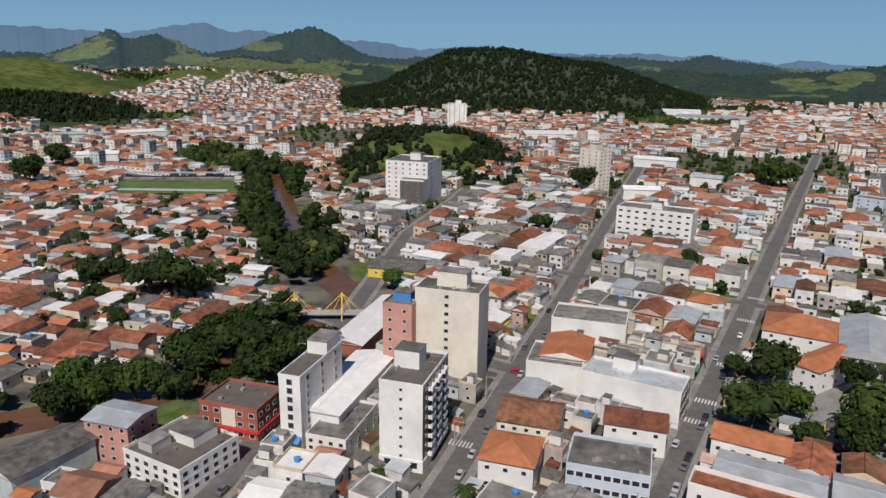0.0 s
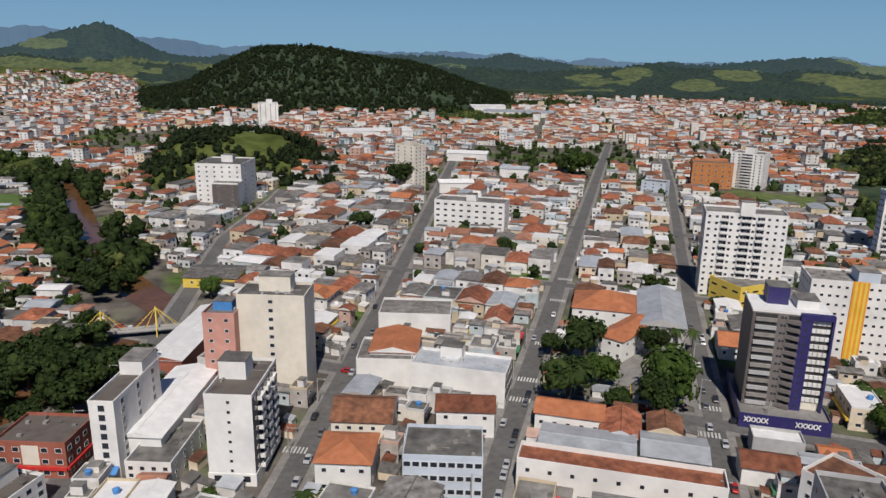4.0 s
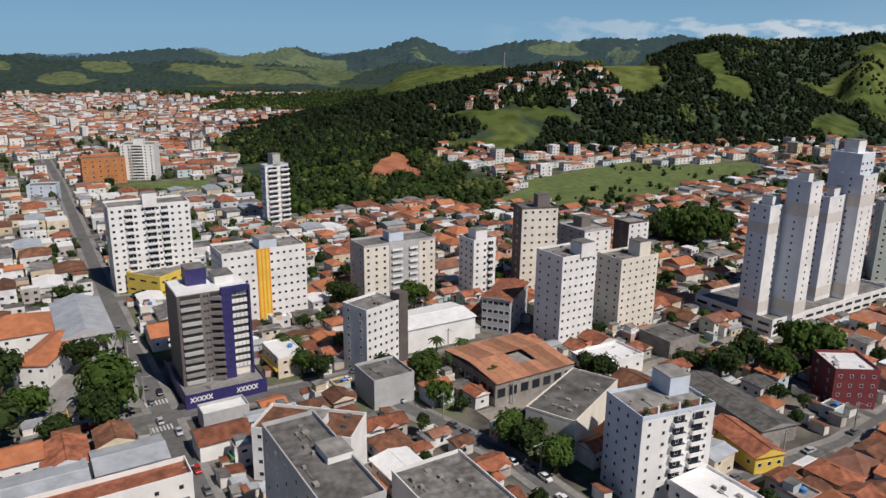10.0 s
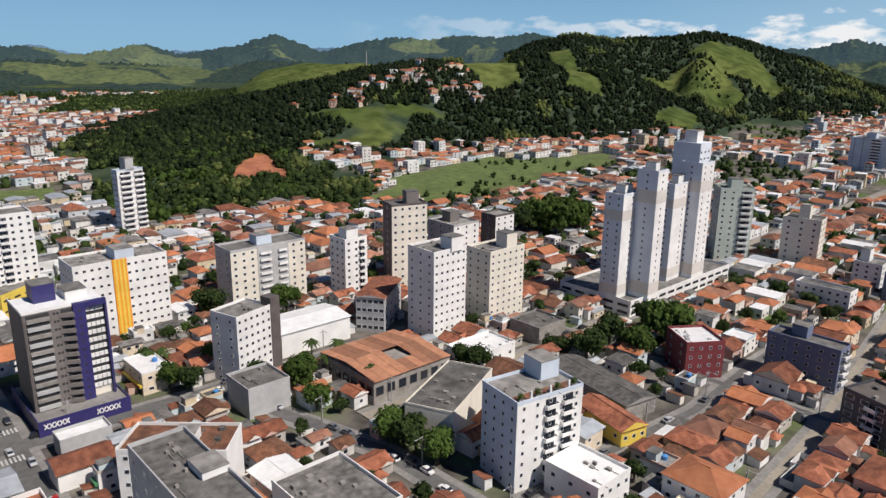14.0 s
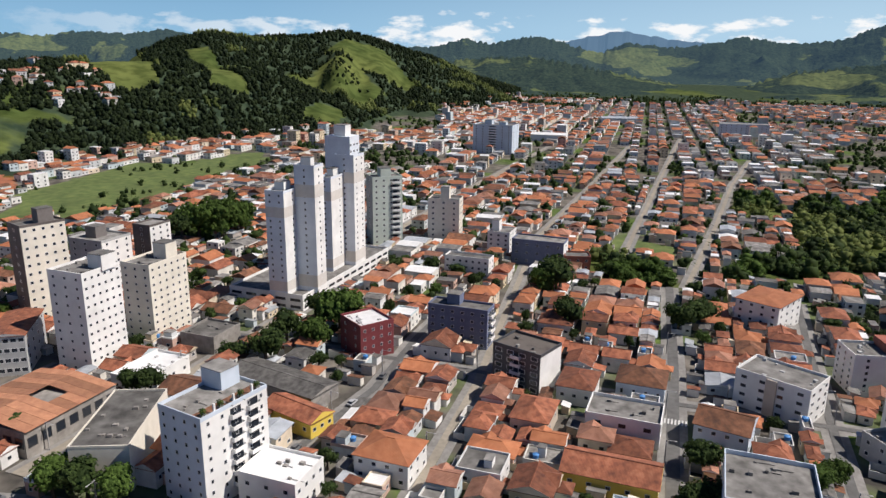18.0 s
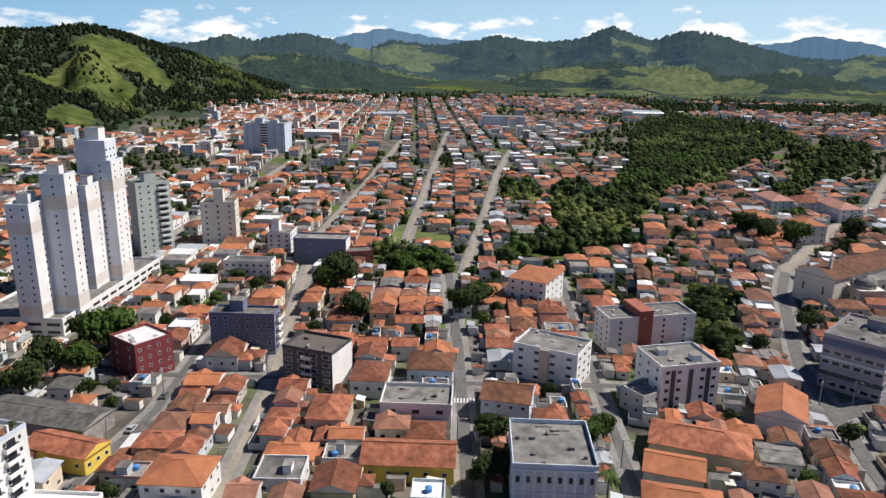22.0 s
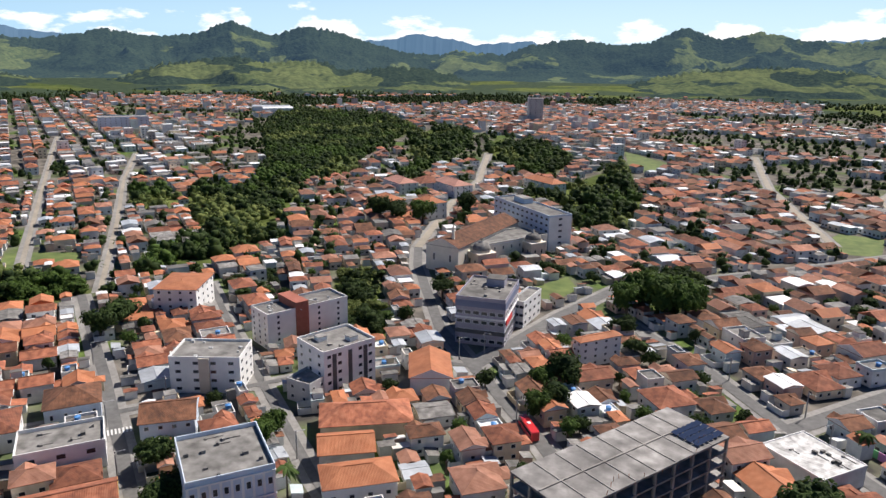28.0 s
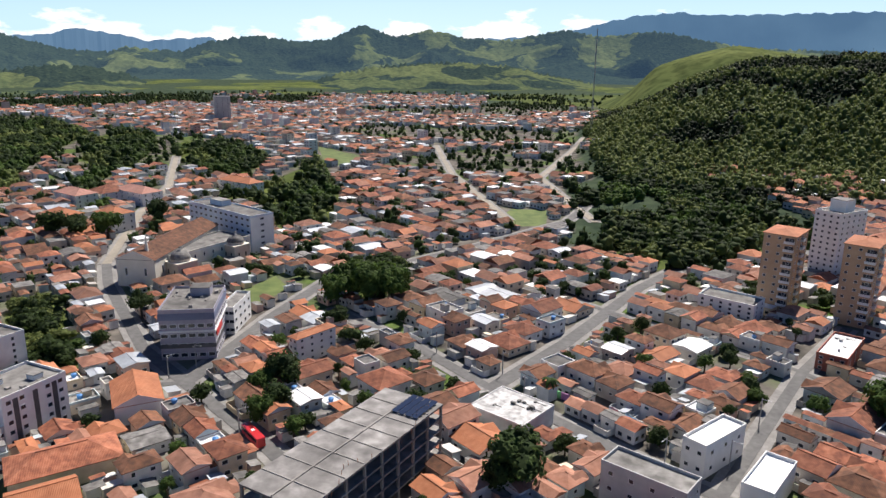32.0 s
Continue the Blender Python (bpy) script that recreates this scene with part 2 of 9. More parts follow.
M_TILE = corrugated("terracotta_tiles", [(0.19, 0.064, 0.037), (0.33, 0.113, 0.058), (0.43, 0.168, 0.092)], 0.9, 0, 0.9, 0.45, 0.4)
M_TILE_NEW = corrugated("new_orange_tiles", [(0.41, 0.140, 0.058), (0.50, 0.195, 0.09)], 0.85, 0, 0.9, 0.25, 0.25)
M_TILE_OLD = corrugated("weathered_brown_tiles", [(0.12, 0.06, 0.038), (0.22, 0.095, 0.05), (0.30, 0.14, 0.08)], 0.95, 0, 0.9, 0.35, 0.5)
M_TILE_PALE = corrugated("faded_tiles", [(0.33, 0.148, 0.092), (0.46, 0.23, 0.155)], 0.95, 0, 0.9, 0.4, 0.35)
M_FIBRE = corrugated("fibre_cement_sheets", [(0.115, 0.108, 0.10), (0.22, 0.21, 0.195), (0.32, 0.305, 0.285)], 0.9, 0, 0.8, 0.5, 0.45)
M_ZINC = corrugated("pale_metal_sheets", [(0.42, 0.45, 0.48), (0.52, 0.55, 0.58)], 0.45, 0.1, 0.8, 0.2, 0.25)
M_WHITEROOF = corrugated("white_metal_sheets", [(0.74, 0.74, 0.73), (0.84, 0.84, 0.83)], 0.5, 0.0, 0.5, 0.05, 0.12)
M_PATCHED = corrugated("patched_white_sheets", [(0.26, 0.25, 0.24), (0.55, 0.54, 0.52), (0.78, 0.78, 0.77)], 0.7, 0.0, 0.5, 0.05, 0.3)
M_ORANGEBROWN = noisy("orange_brown_paint", [(0.46, 0.17, 0.05), (0.54, 0.22, 0.07)], 0.5, 0.7, stain=0.15)
# white tinted blue to stand for walls in shade
M_WHITE_SHADED = noisy("bluish_white_paint", [(0.66, 0.70, 0.76), (0.72, 0.76, 0.81)], 0.5, 0.75, stain=0.12)
M_BEIGEPALE = noisy("pale_beige_paint", [(0.62, 0.58, 0.53), (0.67, 0.63, 0.58)], 0.5, 0.75, stain=0.12)
M_TILE_PINK = corrugated("pinkish_tiles", [(0.40, 0.19, 0.14), (0.52, 0.27, 0.21)], 0.9, 0, 0.9, 0.25, 0.2)
M_SLAB = noisy("stained_slab", [(0.17, 0.16, 0.15), (0.27, 0.255, 0.24), (0.42, 0.40, 0.375)], 0.28, 0.9, bump=0.3, bump_scale=4, stain=0.45, stain_scale=0.09)
M_RUST = corrugated("rusty_metal_sheets", [(0.34, 0.15, 0.085), (0.46, 0.22, 0.12)], 0.9, 0, 0.8, 0.4, 0.15)
M_BARK = noisy("bark", [(0.07, 0.05, 0.035), (0.13, 0.10, 0.07)], 3.0, 0.95, bump=0.5, stain=0.2)


def leaves(name, lo, hi):
    m, n, l, b = material(name, 0.75)
    geo = n.new("ShaderNodeNewGeometry")
    r = n.new("ShaderNodeValToRGB")
    r.color_ramp.elements[0].color, r.color_ramp.elements[1].color = (*lo, 1), (*hi, 1)
    l.new(geo.outputs["Random Per Island"], r.inputs["Fac"])
    info = n.new("ShaderNodeObjectInfo")
    mr = n.new("ShaderNodeMapRange")
    mr.inputs["To Min"].default_value, mr.inputs["To Max"].default_value = 0.82, 1.18
    l.new(info.outputs["Random"], mr.inputs["Value"])
    h = n.new("ShaderNodeHueSaturation")
    l.new(r.outputs["Color"], h.inputs["Color"]); l.new(mr.outputs[0], h.inputs["Value"])
    l.new(h.outputs["Color"], b.inputs["Base Color"])
    b.inputs["Specular IOR Level"].default_value = 0.15
    # some of the sun shines through the leaves
    thin, mixs = n.new("ShaderNodeBsdfTranslucent"), n.new("ShaderNodeMixShader")
    l.new(h.outputs["Color"], thin.inputs["Color"])
    mixs.inputs[0].default_value = 0.4
    l.new(b.outputs[0], mixs.inputs[1]); l.new(thin.outputs[0], mixs.inputs[2])
    l.new(mixs.outputs[0], n["Material Output"].inputs["Surface"])
    return m


M_LEAF = leaves("tree_leaves", (0.016, 0.031, 0.009), (0.064, 0.098, 0.027))
M_LEAF_LIGHT = leaves("bright_leaves", (0.035, 0.065, 0.012), (0.10, 0.16, 0.035))
M_FOREST = leaves("forest_leaves", (0.008, 0.016, 0.007), (0.036, 0.054, 0.019))
M_EUCALYPT = leaves("eucalyptus_leaves", (0.09, 0.125, 0.036), (0.20, 0.23, 0.07))
M_PALM = leaves("palm_leaves", (0.04, 0.07, 0.02), (0.10, 0.15, 0.04))
# ---- terrain: a flat valley floor ringed by hills ----
def crest(el, r):
    """Height of a summit seen el degrees above the eye at that distance."""
    return EYE + r * np.tan(np.radians(el))


# ranges: distance (from, to along the range), spread in front and behind, share of woodland, and the
# skyline as pairs of direction (degrees, left of the first view positive) and angle above the eye
RANGES = [
    # the near hills to the east and the wooded spur below them
    (1450, 2150, 420, 420, 0.85, ((-74, -1.4), (-78, 0.5), (-80.9, 1.2), (-84, 0.75), (-87, 1.0), (-90.4, 1.35), (-93, 1.0), (-95.5, 0.3), (-98, -0.6), (-101, -1.8), (-105, -3.0), (-110, -4.4))),
    (820, 1250, 215, 260, 0.95, ((-41, -7.3), (-45, -6.6), (-49, -5.5), (-53, -4.4), (-57, -3.7), (-61, -2.7), (-65, -1.8), (-69, -1.2), (-74, -0.8), (-79, -0.7), (-85, -1.6), (-89, -3.2), (-93, -4.6))),
    (1700, 1700, 260, 260, 0.0, ((-55, -3.0), (-57.5, -1.6), (-61, -0.95), (-65, -0.85), (-69, -1.6))),
    # the dark ridge to the north, the pasture beside it and the shanty slope
    (1650, 1700, 300, 350, 1.0, ((9, -3.6), (5, -2.6), (2.5, -1.2), (-0.5, 0.15), (-3, 0.25), (-6, 0.0), (-9, -0.3), (-12, -0.9), (-15, -1.7), (-18, -2.8), (-21, -3.8))),
    (1900, 2000, 350, 400, 0.02, ((45, -0.6), (34, -0.7), (29, -0.8), (25.5, -1.5), (22, -2.6))),
    (1300, 1300, 150, 160, 1.0, ((36, -3.0), (30, -3.1), (26, -3.4), (22, -4.3))),
    (2300, 2600, 760, 600, 0.0, ((27, -2.0), (22, -1.25), (16, -1.15), (10, -1.5), (5, -2.2))),
    # pasture knolls to the south and the wooded hillside
    (1500, 1500, 300, 400, -0.3, ((-183, -1.4), (-186.5, 0.1), (-189.5, 0.85), (-193, 0.5), (-198, 0.0))),
    (1000, 1150, 330, 340, 1.0, ((-176, -6.6), (-180, -5.6), (-183, -4.2), (-186.5, -2.2), (-190, -0.8), (-192, -0.4), (-197, -0.1), (-204, -0.2), (-215, 0.2), (-230, 0.0))),
    # the little green hill in town
    (690, 690, 95, 95, 0.46, ((8, -8.0), (5, -6.0), (1.5, -5.8), (-2, -6.3), (-5, -7.6))),
]


# clearings on the hills: outline and what covers them
CLEARINGS = [
    ([(478, 220), (631, 226), (642, 193), (809, 90), (747, 65), (561, 140), (459, 204)], "grass"),
    ([(924, 282), (2307, 624), (1388, 342), (966, 217)], "grass"),
    ([(1377, 266), (1388, 224), (1039, 119), (996, 111), (1005, 160)], "grass"),
    ([(1049, 47), (1142, 13), (1034, 3), (1005, 37)], "grass"),
    ([(1630, -18), (1679, -106), (1497, -165), (1440, -78), (1518, 20)], "grass"),
    ([(408, 332), (496, 355), (523, 306), (476, 259), (430, 289)], "scrub"),
    ([(484, 352), (559, 383), (598, 383), (561, 344), (544, 318), (498, 345)], "earth"),
    ([(615, 277), (640, 278), (626, 260), (584, 246)], "earth"),
    ([(756, 447), (855, 413), (1017, 333), (959, 262), (874, 223), (821, 321), (769, 372), (731, 425)], "houses"),
    ([(725, 206), (766, 209), (857, 126), (818, 117)], "houses"),
    ([(989, 44), (1134, 24), (1110, -16), (986, 1)], "grass"),
    ([(1024, 323), (2300, 620), (961, 220), (928, 255)], "grass"),
]


def in_polygon(x, y, p):
    r = np.zeros(np.shape(x), bool)
    for k in range(len(p)):
        (x1, y1), (x2, y2) = p[k], p[(k + 1) % len(p)]
        r ^= ((y1 > y) != (y2 > y)) & (x < (x2 - x1) * (y - y1) / (y2 - y1 + 1e-9) + x1)
    return r


_lat = np.random.default_rng(12).random((256, 256))


def fbm(x, y, size, octaves=4):
    """Smooth noise about 0, within about +-0.5, with features of that size in metres."""
    r, amp, tot = 0.0, 1.0, 0.0
    for k in range(octaves):
        u, v = x / size + 17.3 * k, y / size + 9.1 * k
        i, j = np.floor(u).astype(int), np.floor(v).astype(int)
        u, v = u - i, v - j
        u, v = u * u * (3 - 2 * u), v * v * (3 - 2 * v)
        a, b_, c, d = (_lat[(i + p) % 256, (j + q) % 256] for p, q in ((0, 0), (1, 0), (0, 1), (1, 1)))
        r = r + amp * ((a * (1 - u) + b_ * u) * (1 - v) + (c * (1 - u) + d * u) * v - 0.5)
        tot += amp
        amp *= 0.5
        size *= 0.5
    return r / tot * 1.6


def terrain(x, y):
    """Height and woodland share of the ground at places x, y (arrays)."""
    x, y = np.asarray(x, float), np.asarray(y, float)
    az, r = np.degrees(np.arctan2(-x, y)), np.hypot(x, y)
    z, wood, top = np.zeros_like(r), np.zeros_like(r), np.zeros_like(r)  # height, woodland, highest range so far
    wob = np.sin(az * 0.55 + r * 0.004) * 0.35 + np.sin(az * 1.7 - r * 0.009) * 0.2 + np.sin(az * 4.3 + r * 0.015) * 0.1
    for r0, r1, front, back, wd, line in RANGES:
        la = np.array([q[0] for q in line], float)
        le = np.array([q[1] for q in line], float)
        mid = (la[0] + la[-1]) / 2
        d = (az - mid + 180) % 360 - 180 + mid
        half = abs(la[0] - la[-1]) / 2
        f = np.clip((la[0] - d) / (la[0] - la[-1]), 0, 1)
        hr = r0 + (r1 - r0) * f
        order = np.argsort(la)
        # a soft skyline: the mean of three neighbouring readings of the profile
        e = sum(np.interp(d + k, la[order], le[order]) for k in (-0.12, 0, 0.12)) / 3
        h = np.maximum(crest(e, hr) - (4 if front > 500 else 0), 0)
        edge = np.clip((half + 3.0 - np.abs(d - mid)) / 5.0, 0, 1)
        edge = edge * edge * (3 - 2 * edge)
        q = (r - hr) * (1 + 0.1 * wob) / np.where(r < hr, front, back)
        big = np.clip(np.abs(q), 0, 1) * (1.0 if front > 400 else 0.25)
        spur_ = 1 + big * (0.16 * np.sin(d * 0.8 + r * 0.0016) + 0.10 * np.sin(d * 1.9 + r * 0.004 + 1))
        u = (q * spur_) ** 2
        if front > 500:
            # ravines run down the flanks between spurs
            rav = 1 - np.abs(np.sin(d * 0.62 + 1.1 * fbm(x, y, 700, 2) * 2 + r * 0.0012))
            h_ = h * (1 - np.clip(np.abs(q) * 1.5, 0, 1) * (0.62 * rav ** 1.5 + 0.45 * fbm(x, y, 420, 3)))
        else:
            h_ = h
        s = h_ * edge * np.exp(-u) * np.clip(1.35 - q * q / 2.4, 0, 1)
        s = np.minimum(s, h)
        wood = np.where(s > top, wd + (0.45 * (s / (h + 1) - 0.62) if front > 500 else 0), wood)
        top = np.maximum(top, s)
        z = np.maximum(z, s)
    rough = np.sin(x * 0.021 + y * 0.013) * np.sin(y * 0.024 - x * 0.011) + 0.5 * np.sin(x * 0.055 + 1) * np.sin(y * 0.047)
    z = np.where(z > 3, z + rough * np.clip(z - 3, 0, 60) * 0.05 + fbm(x, y, 130, 3) * np.clip(z - 3, 0, 80) * 0.13, z * np.clip(z / 3, 0, 1))
    wood = wood + 1.15 * fbm(x, y, 330, 5) * np.clip(1.6 - np.abs(wood - 0.5) * 1.6, 0.35, 1)
    for pts, what in CLEARINGS:
        wood = np.where(in_polygon(x, y, pts), 0.56 if what == "houses" else -0.4, wood)
    return z, wood


GS, GN = 8.0, 640  # a raster of heights for quick look-up
_c = (np.arange(GN) - GN / 2) * GS
GZA = terrain(*np.meshgrid(_c, _c, indexing="ij"))[0]
GZ = GZA.tolist()
_c = (np.arange(520) - 260) * 10.0 + 5
GAPS = fbm(*np.meshgrid(_c + 2000.0, _c, indexing="ij"), 190, 3).tolist()
_c = (np.arange(1040) - 520) * 4.0 + 2
CLUMPS = fbm(*np.meshgrid(_c, _c, indexing="ij"), 42, 3).tolist()


def clump(x, y):
    """Uneven clustering of trees, about 40 m across."""
    return CLUMPS[min(max(int(x // 4) + 520, 0), 1039)][min(max(int(y // 4) + 520, 0), 1039)]


def ground_z(x, y):
    u, v = x / GS + GN / 2, y / GS + GN / 2
    i, j = int(u), int(v)
    if not (0 <= i < GN - 1 and 0 <= j < GN - 1):
        return 0.0
    u, v = u - i, v - j
    return (GZ[i][j] * (1 - v) + GZ[i][j + 1] * v) * (1 - u) + (GZ[i + 1][j] * (1 - v) + GZ[i + 1][j + 1] * v) * u


AZ = np.linspace(0, 2 * math.pi, 800, endpoint=False)
RR = np.concatenate([[2.0, 40.0, 90.0], np.geomspace(130, 4850, 180)])
gx, gy = np.outer(RR, np.sin(AZ)), np.outer(RR, np.cos(AZ))
gz, gwood = terrain(gx, gy)
gwood = np.where((gz < 5) & (np.hypot(gx, gy) > 1300), 0.62 + 0.9 * fbm(gx + 50, gy, 170, 4), gwood)
gz -= np.where(RR > 4500, (RR - 4500) * 0.3, 0)[:, None]
NR, NA = gx.shape
verts = np.stack([gx, gy, gz], -1).reshape(-1, 3)
ii = np.arange((NR - 1) * NA).reshape(NR - 1, NA)
jj = np.roll(ii, -1, 1)
faces = np.stack([ii, ii + NA, jj + NA, jj], -1).reshape(-1, 4)
gm = bpy.data.meshes.new("ground")
gm.from_pydata(verts.tolist(), [], faces.tolist() + [list(range(NA))])
gm.polygons.foreach_set("use_smooth", [True] * len(gm.polygons))
att = gm.attributes.new("woodland", "FLOAT", "POINT")
att.data.foreach_set("value", gwood.reshape(-1).astype(np.float32))
bare = np.zeros_like(gx)
for pts, what in CLEARINGS:
    if what == "earth":
        bare = np.where(in_polygon(gx, gy, pts), 1.0, bare)
gm.attributes.new("open_country", "FLOAT", "POINT")
gm.attributes.new("bare_earth", "FLOAT", "POINT").data.foreach_set("value", bare.reshape(-1).astype(np.float32))
ground = tagged(new("ground", gm), "valley floor of dry earth and grassy green hills", "ground", kind="structure")

M_GROUND, n, l, b = material("earth_and_pasture", 0.95)
b.inputs["Specular IOR Level"].default_value = 0.03
geo = n.new("ShaderNodeNewGeometry")
sepz = n.new("ShaderNodeSeparateXYZ"); l.new(geo.outputs["Position"], sepz.inputs["Vector"])


def tex(scale, detail=5.0):
    t = n.new("ShaderNodeTexNoise")
    t.inputs["Scale"].default_value, t.inputs["Detail"].default_value = scale, detail
    l.new(geo.outputs["Position"], t.inputs["Vector"])
    return t.outputs["Fac"]


def ramp(fac, lo, hi, a, c):
    r = n.new("ShaderNodeValToRGB")
    r.color_ramp.elements[0].position, r.color_ramp.elements[1].position = a, c
    r.color_ramp.elements[0].color, r.color_ramp.elements[1].color = (*lo, 1), (*hi, 1)
    l.new(fac, r.inputs["Fac"])
    return r.outputs["Color"]


def mixed(fac, c1, c2):
    k = n.new("ShaderNodeMix"); k.data_type = "RGBA"
    l.new(fac, k.inputs[0]); l.new(c1, k.inputs[6]); l.new(c2, k.inputs[7])
    return k.outputs[2]


grass = ramp(tex(0.006), (0.070, 0.098, 0.028), (0.150, 0.172, 0.052), 0.35, 0.68)
speck = ramp(tex(0.05, 8), (0.35, 0.4, 0.35), (1, 1, 1), 0.36, 0.6)
gmul = n.new("ShaderNodeMix"); gmul.data_type, gmul.blend_type = "RGBA", "MULTIPLY"
gmul.inputs[0].default_value = 0.8
l.new(grass, gmul.inputs[6]); l.new(speck, gmul.inputs[7])
woods = ramp(tex(0.05, 8), (0.026, 0.042, 0.026), (0.058, 0.080, 0.046), 0.35, 0.65)
at = n.new("ShaderNodeAttribute"); at.attribute_name = "woodland"
co = n.new("ShaderNodeAttribute"); co.attribute_name = "open_country"
fray = n.new("ShaderNodeMath"); fray.operation, fray.inputs[1].default_value, fray.inputs[2].default_value = "MULTIPLY_ADD", 0.5, -0.25
l.new(tex(0.012, 6), fray.inputs[0])
wsum = n.new("ShaderNodeMath"); wsum.operation = "ADD"
l.new(at.outputs["Fac"], wsum.inputs[0]); l.new(fray.outputs[0], wsum.inputs[1])
wmask = ramp(wsum.outputs[0], (0, 0, 0), (1, 1, 1), 0.49, 0.53)
slope_col = mixed(wmask, gmul.outputs[2], woods)
earth = ramp(tex(0.08, 8), (0.060, 0.056, 0.050), (0.20, 0.18, 0.155), 0.35, 0.65)
yard = mixed(ramp(tex(0.02), (0, 0, 0), (1, 1, 1), 0.5, 0.62), earth, ramp(tex(0.2), (0.05, 0.085, 0.02), (0.12, 0.17, 0.05), 0.3, 0.7))
zmask = n.new("ShaderNodeMapRange")
zmask.inputs["From Min"].default_value, zmask.inputs["From Max"].default_value = 0.6, 2.5
l.new(sepz.outputs["Z"], zmask.inputs["Value"])
rural = n.new("ShaderNodeMath"); rural.operation = "MAXIMUM"
l.new(zmask.outputs[0], rural.inputs[0]); l.new(co.outputs["Fac"], rural.inputs[1])
ab = n.new("ShaderNodeAttribute"); ab.attribute_name = "bare_earth"
cut = ramp(tex(0.12), (0.30, 0.085, 0.03), (0.55, 0.21, 0.09), 0.35, 0.65)
l.new(mixed(ab.outputs["Fac"], mixed(rural.outputs[0], yard, slope_col), cut), b.inputs["Base Color"])
gm.materials.append(M_GROUND)

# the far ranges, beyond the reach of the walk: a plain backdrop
BA = np.linspace(-math.pi, math.pi, 1441)
bd = np.degrees(BA)
SKYLINE = ((-191.5, 3.0), (-187.6, 2.98), (-185.9, 3.18), (-183, 2.94), (-181.2, 2.6), (-178.5, 1.89), (-174, 1.3), (-165, 1.0), (-156, 0.8), (-152.4, 0.6), (-151.1, 1.06), (-147, 0.7), (-145, 1.14),
           (-142.3, 1.48), (-140.3, 0.93), (-137, 0.9), (-128, 0.6), (-117, 1.0), (-114.5, 1.3), (-111.7, 1.8), (-109.5, 1.4), (-106, 0.6), (-95, 0.3), (-80, 0.3), (-60, 0.2), (-50, -0.2), (-46.2, -0.5),
           (-44.6, -0.3), (-42.4, 0.23), (-40.5, -0.07), (-39, -0.35), (-36.6, -0.3), (-32, -0.4), (-28.2, -0.44), (-26.2, -0.12), (-24.1, -0.45), (-21.6, -0.15), (-19.3, 0.15), (-17.4, -0.1), (-15.9, 0.18),
           (-11.3, 0.02), (-8.7, 0.1), (-7, -0.05), (-4.4, 0.13), (-1, 0.38), (2.4, 0.2), (4.4, 0.67), (6.8, 0.8), (9.5, 0.8), (12, 1.1), (13.8, 1.4), (16.3, 1.25), (17.6, 1.9), (19.9, 1.57), (23, 1.0),
           (30.6, 1.35), (45, 1.2), (70, 1.3), (110, 1.2), (150, 2.2), (161, 3.1), (168.5, 3.0))
sa = np.array([q[0] for q in SKYLINE])
el = sum(np.interp(bd + k, sa, [q[1] for q in SKYLINE], period=360) for k in (-0.3, 0, 0.3)) / 3
el += 0.045 * np.sin(bd * 2.9) * np.sin(bd * 0.7) + 0.04 * np.sin(bd * 5.1 + 1 + np.sin(bd)) + 0.025 * np.sin(bd * 12.3 + 2 * np.sin(bd * 1.7))
RB = 4880.0
top = EYE + RB * np.tan(np.radians(el))
vs, fs = [], []
for i in range(len(bd)):
    s, c = -math.sin(BA[i]), math.cos(BA[i])
    vs += [(s * RB, c * RB, top[i]), (s * (RB - 300), c * (RB - 300), -120.0)]
    if i:
        k = 2 * i
        fs.append((k - 2, k - 1, k + 1, k))
bmesh_far = bpy.data.meshes.new("backdrop")
bmesh_far.from_pydata(vs, [], fs)
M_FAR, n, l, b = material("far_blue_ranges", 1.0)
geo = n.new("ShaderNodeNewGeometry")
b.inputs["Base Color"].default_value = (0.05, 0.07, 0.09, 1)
# the blue of distance haze is painted on as a glow
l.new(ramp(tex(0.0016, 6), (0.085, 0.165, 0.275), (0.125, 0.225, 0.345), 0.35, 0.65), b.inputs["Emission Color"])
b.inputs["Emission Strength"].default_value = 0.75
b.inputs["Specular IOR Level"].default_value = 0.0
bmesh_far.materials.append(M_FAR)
tagged(new("backdrop", bmesh_far), "far mountain ranges on the horizon, blue with painted haze", "mountains", kind="structure")


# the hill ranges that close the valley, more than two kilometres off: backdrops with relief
PASTURES = ((-133.0, -2.0, 3.0, 1.3), (-138.1, -2.5, 1.3, 0.8), (-125.5, -1.6, 3.6, 0.6), (-113.7, -1.0, 2.4, 0.9), (-112.0, -0.2, 2.2, 0.6), (-153.5, -1.8, 2.1, 0.9), (-167.2, -1.5, 6.4, 1.1),
            (-136.1, -2.6, 1.7, 0.7), (13.9, -1.1, 3.3, 0.5), (9.3, -1.7, 2.6, 0.6), (19.1, -0.9, 2.4, 0.45), (13.4, 0.15, 1.6, 0.5), (-24.9, -1.5, 1.8, 0.4), (-28.8, -1.3, 1.2, 0.4),
            (-36.5, -1.2, 1.6, 0.4), (-43.8, -1.4, 3.0, 0.5), (-52.2, -1.3, 2.0, 1.0), (-33.6, -1.9, 1.3, 0.4), (-69.0, 0.2, 3.8, 0.4), (-174.0, 0.5, 2.0, 0.4))
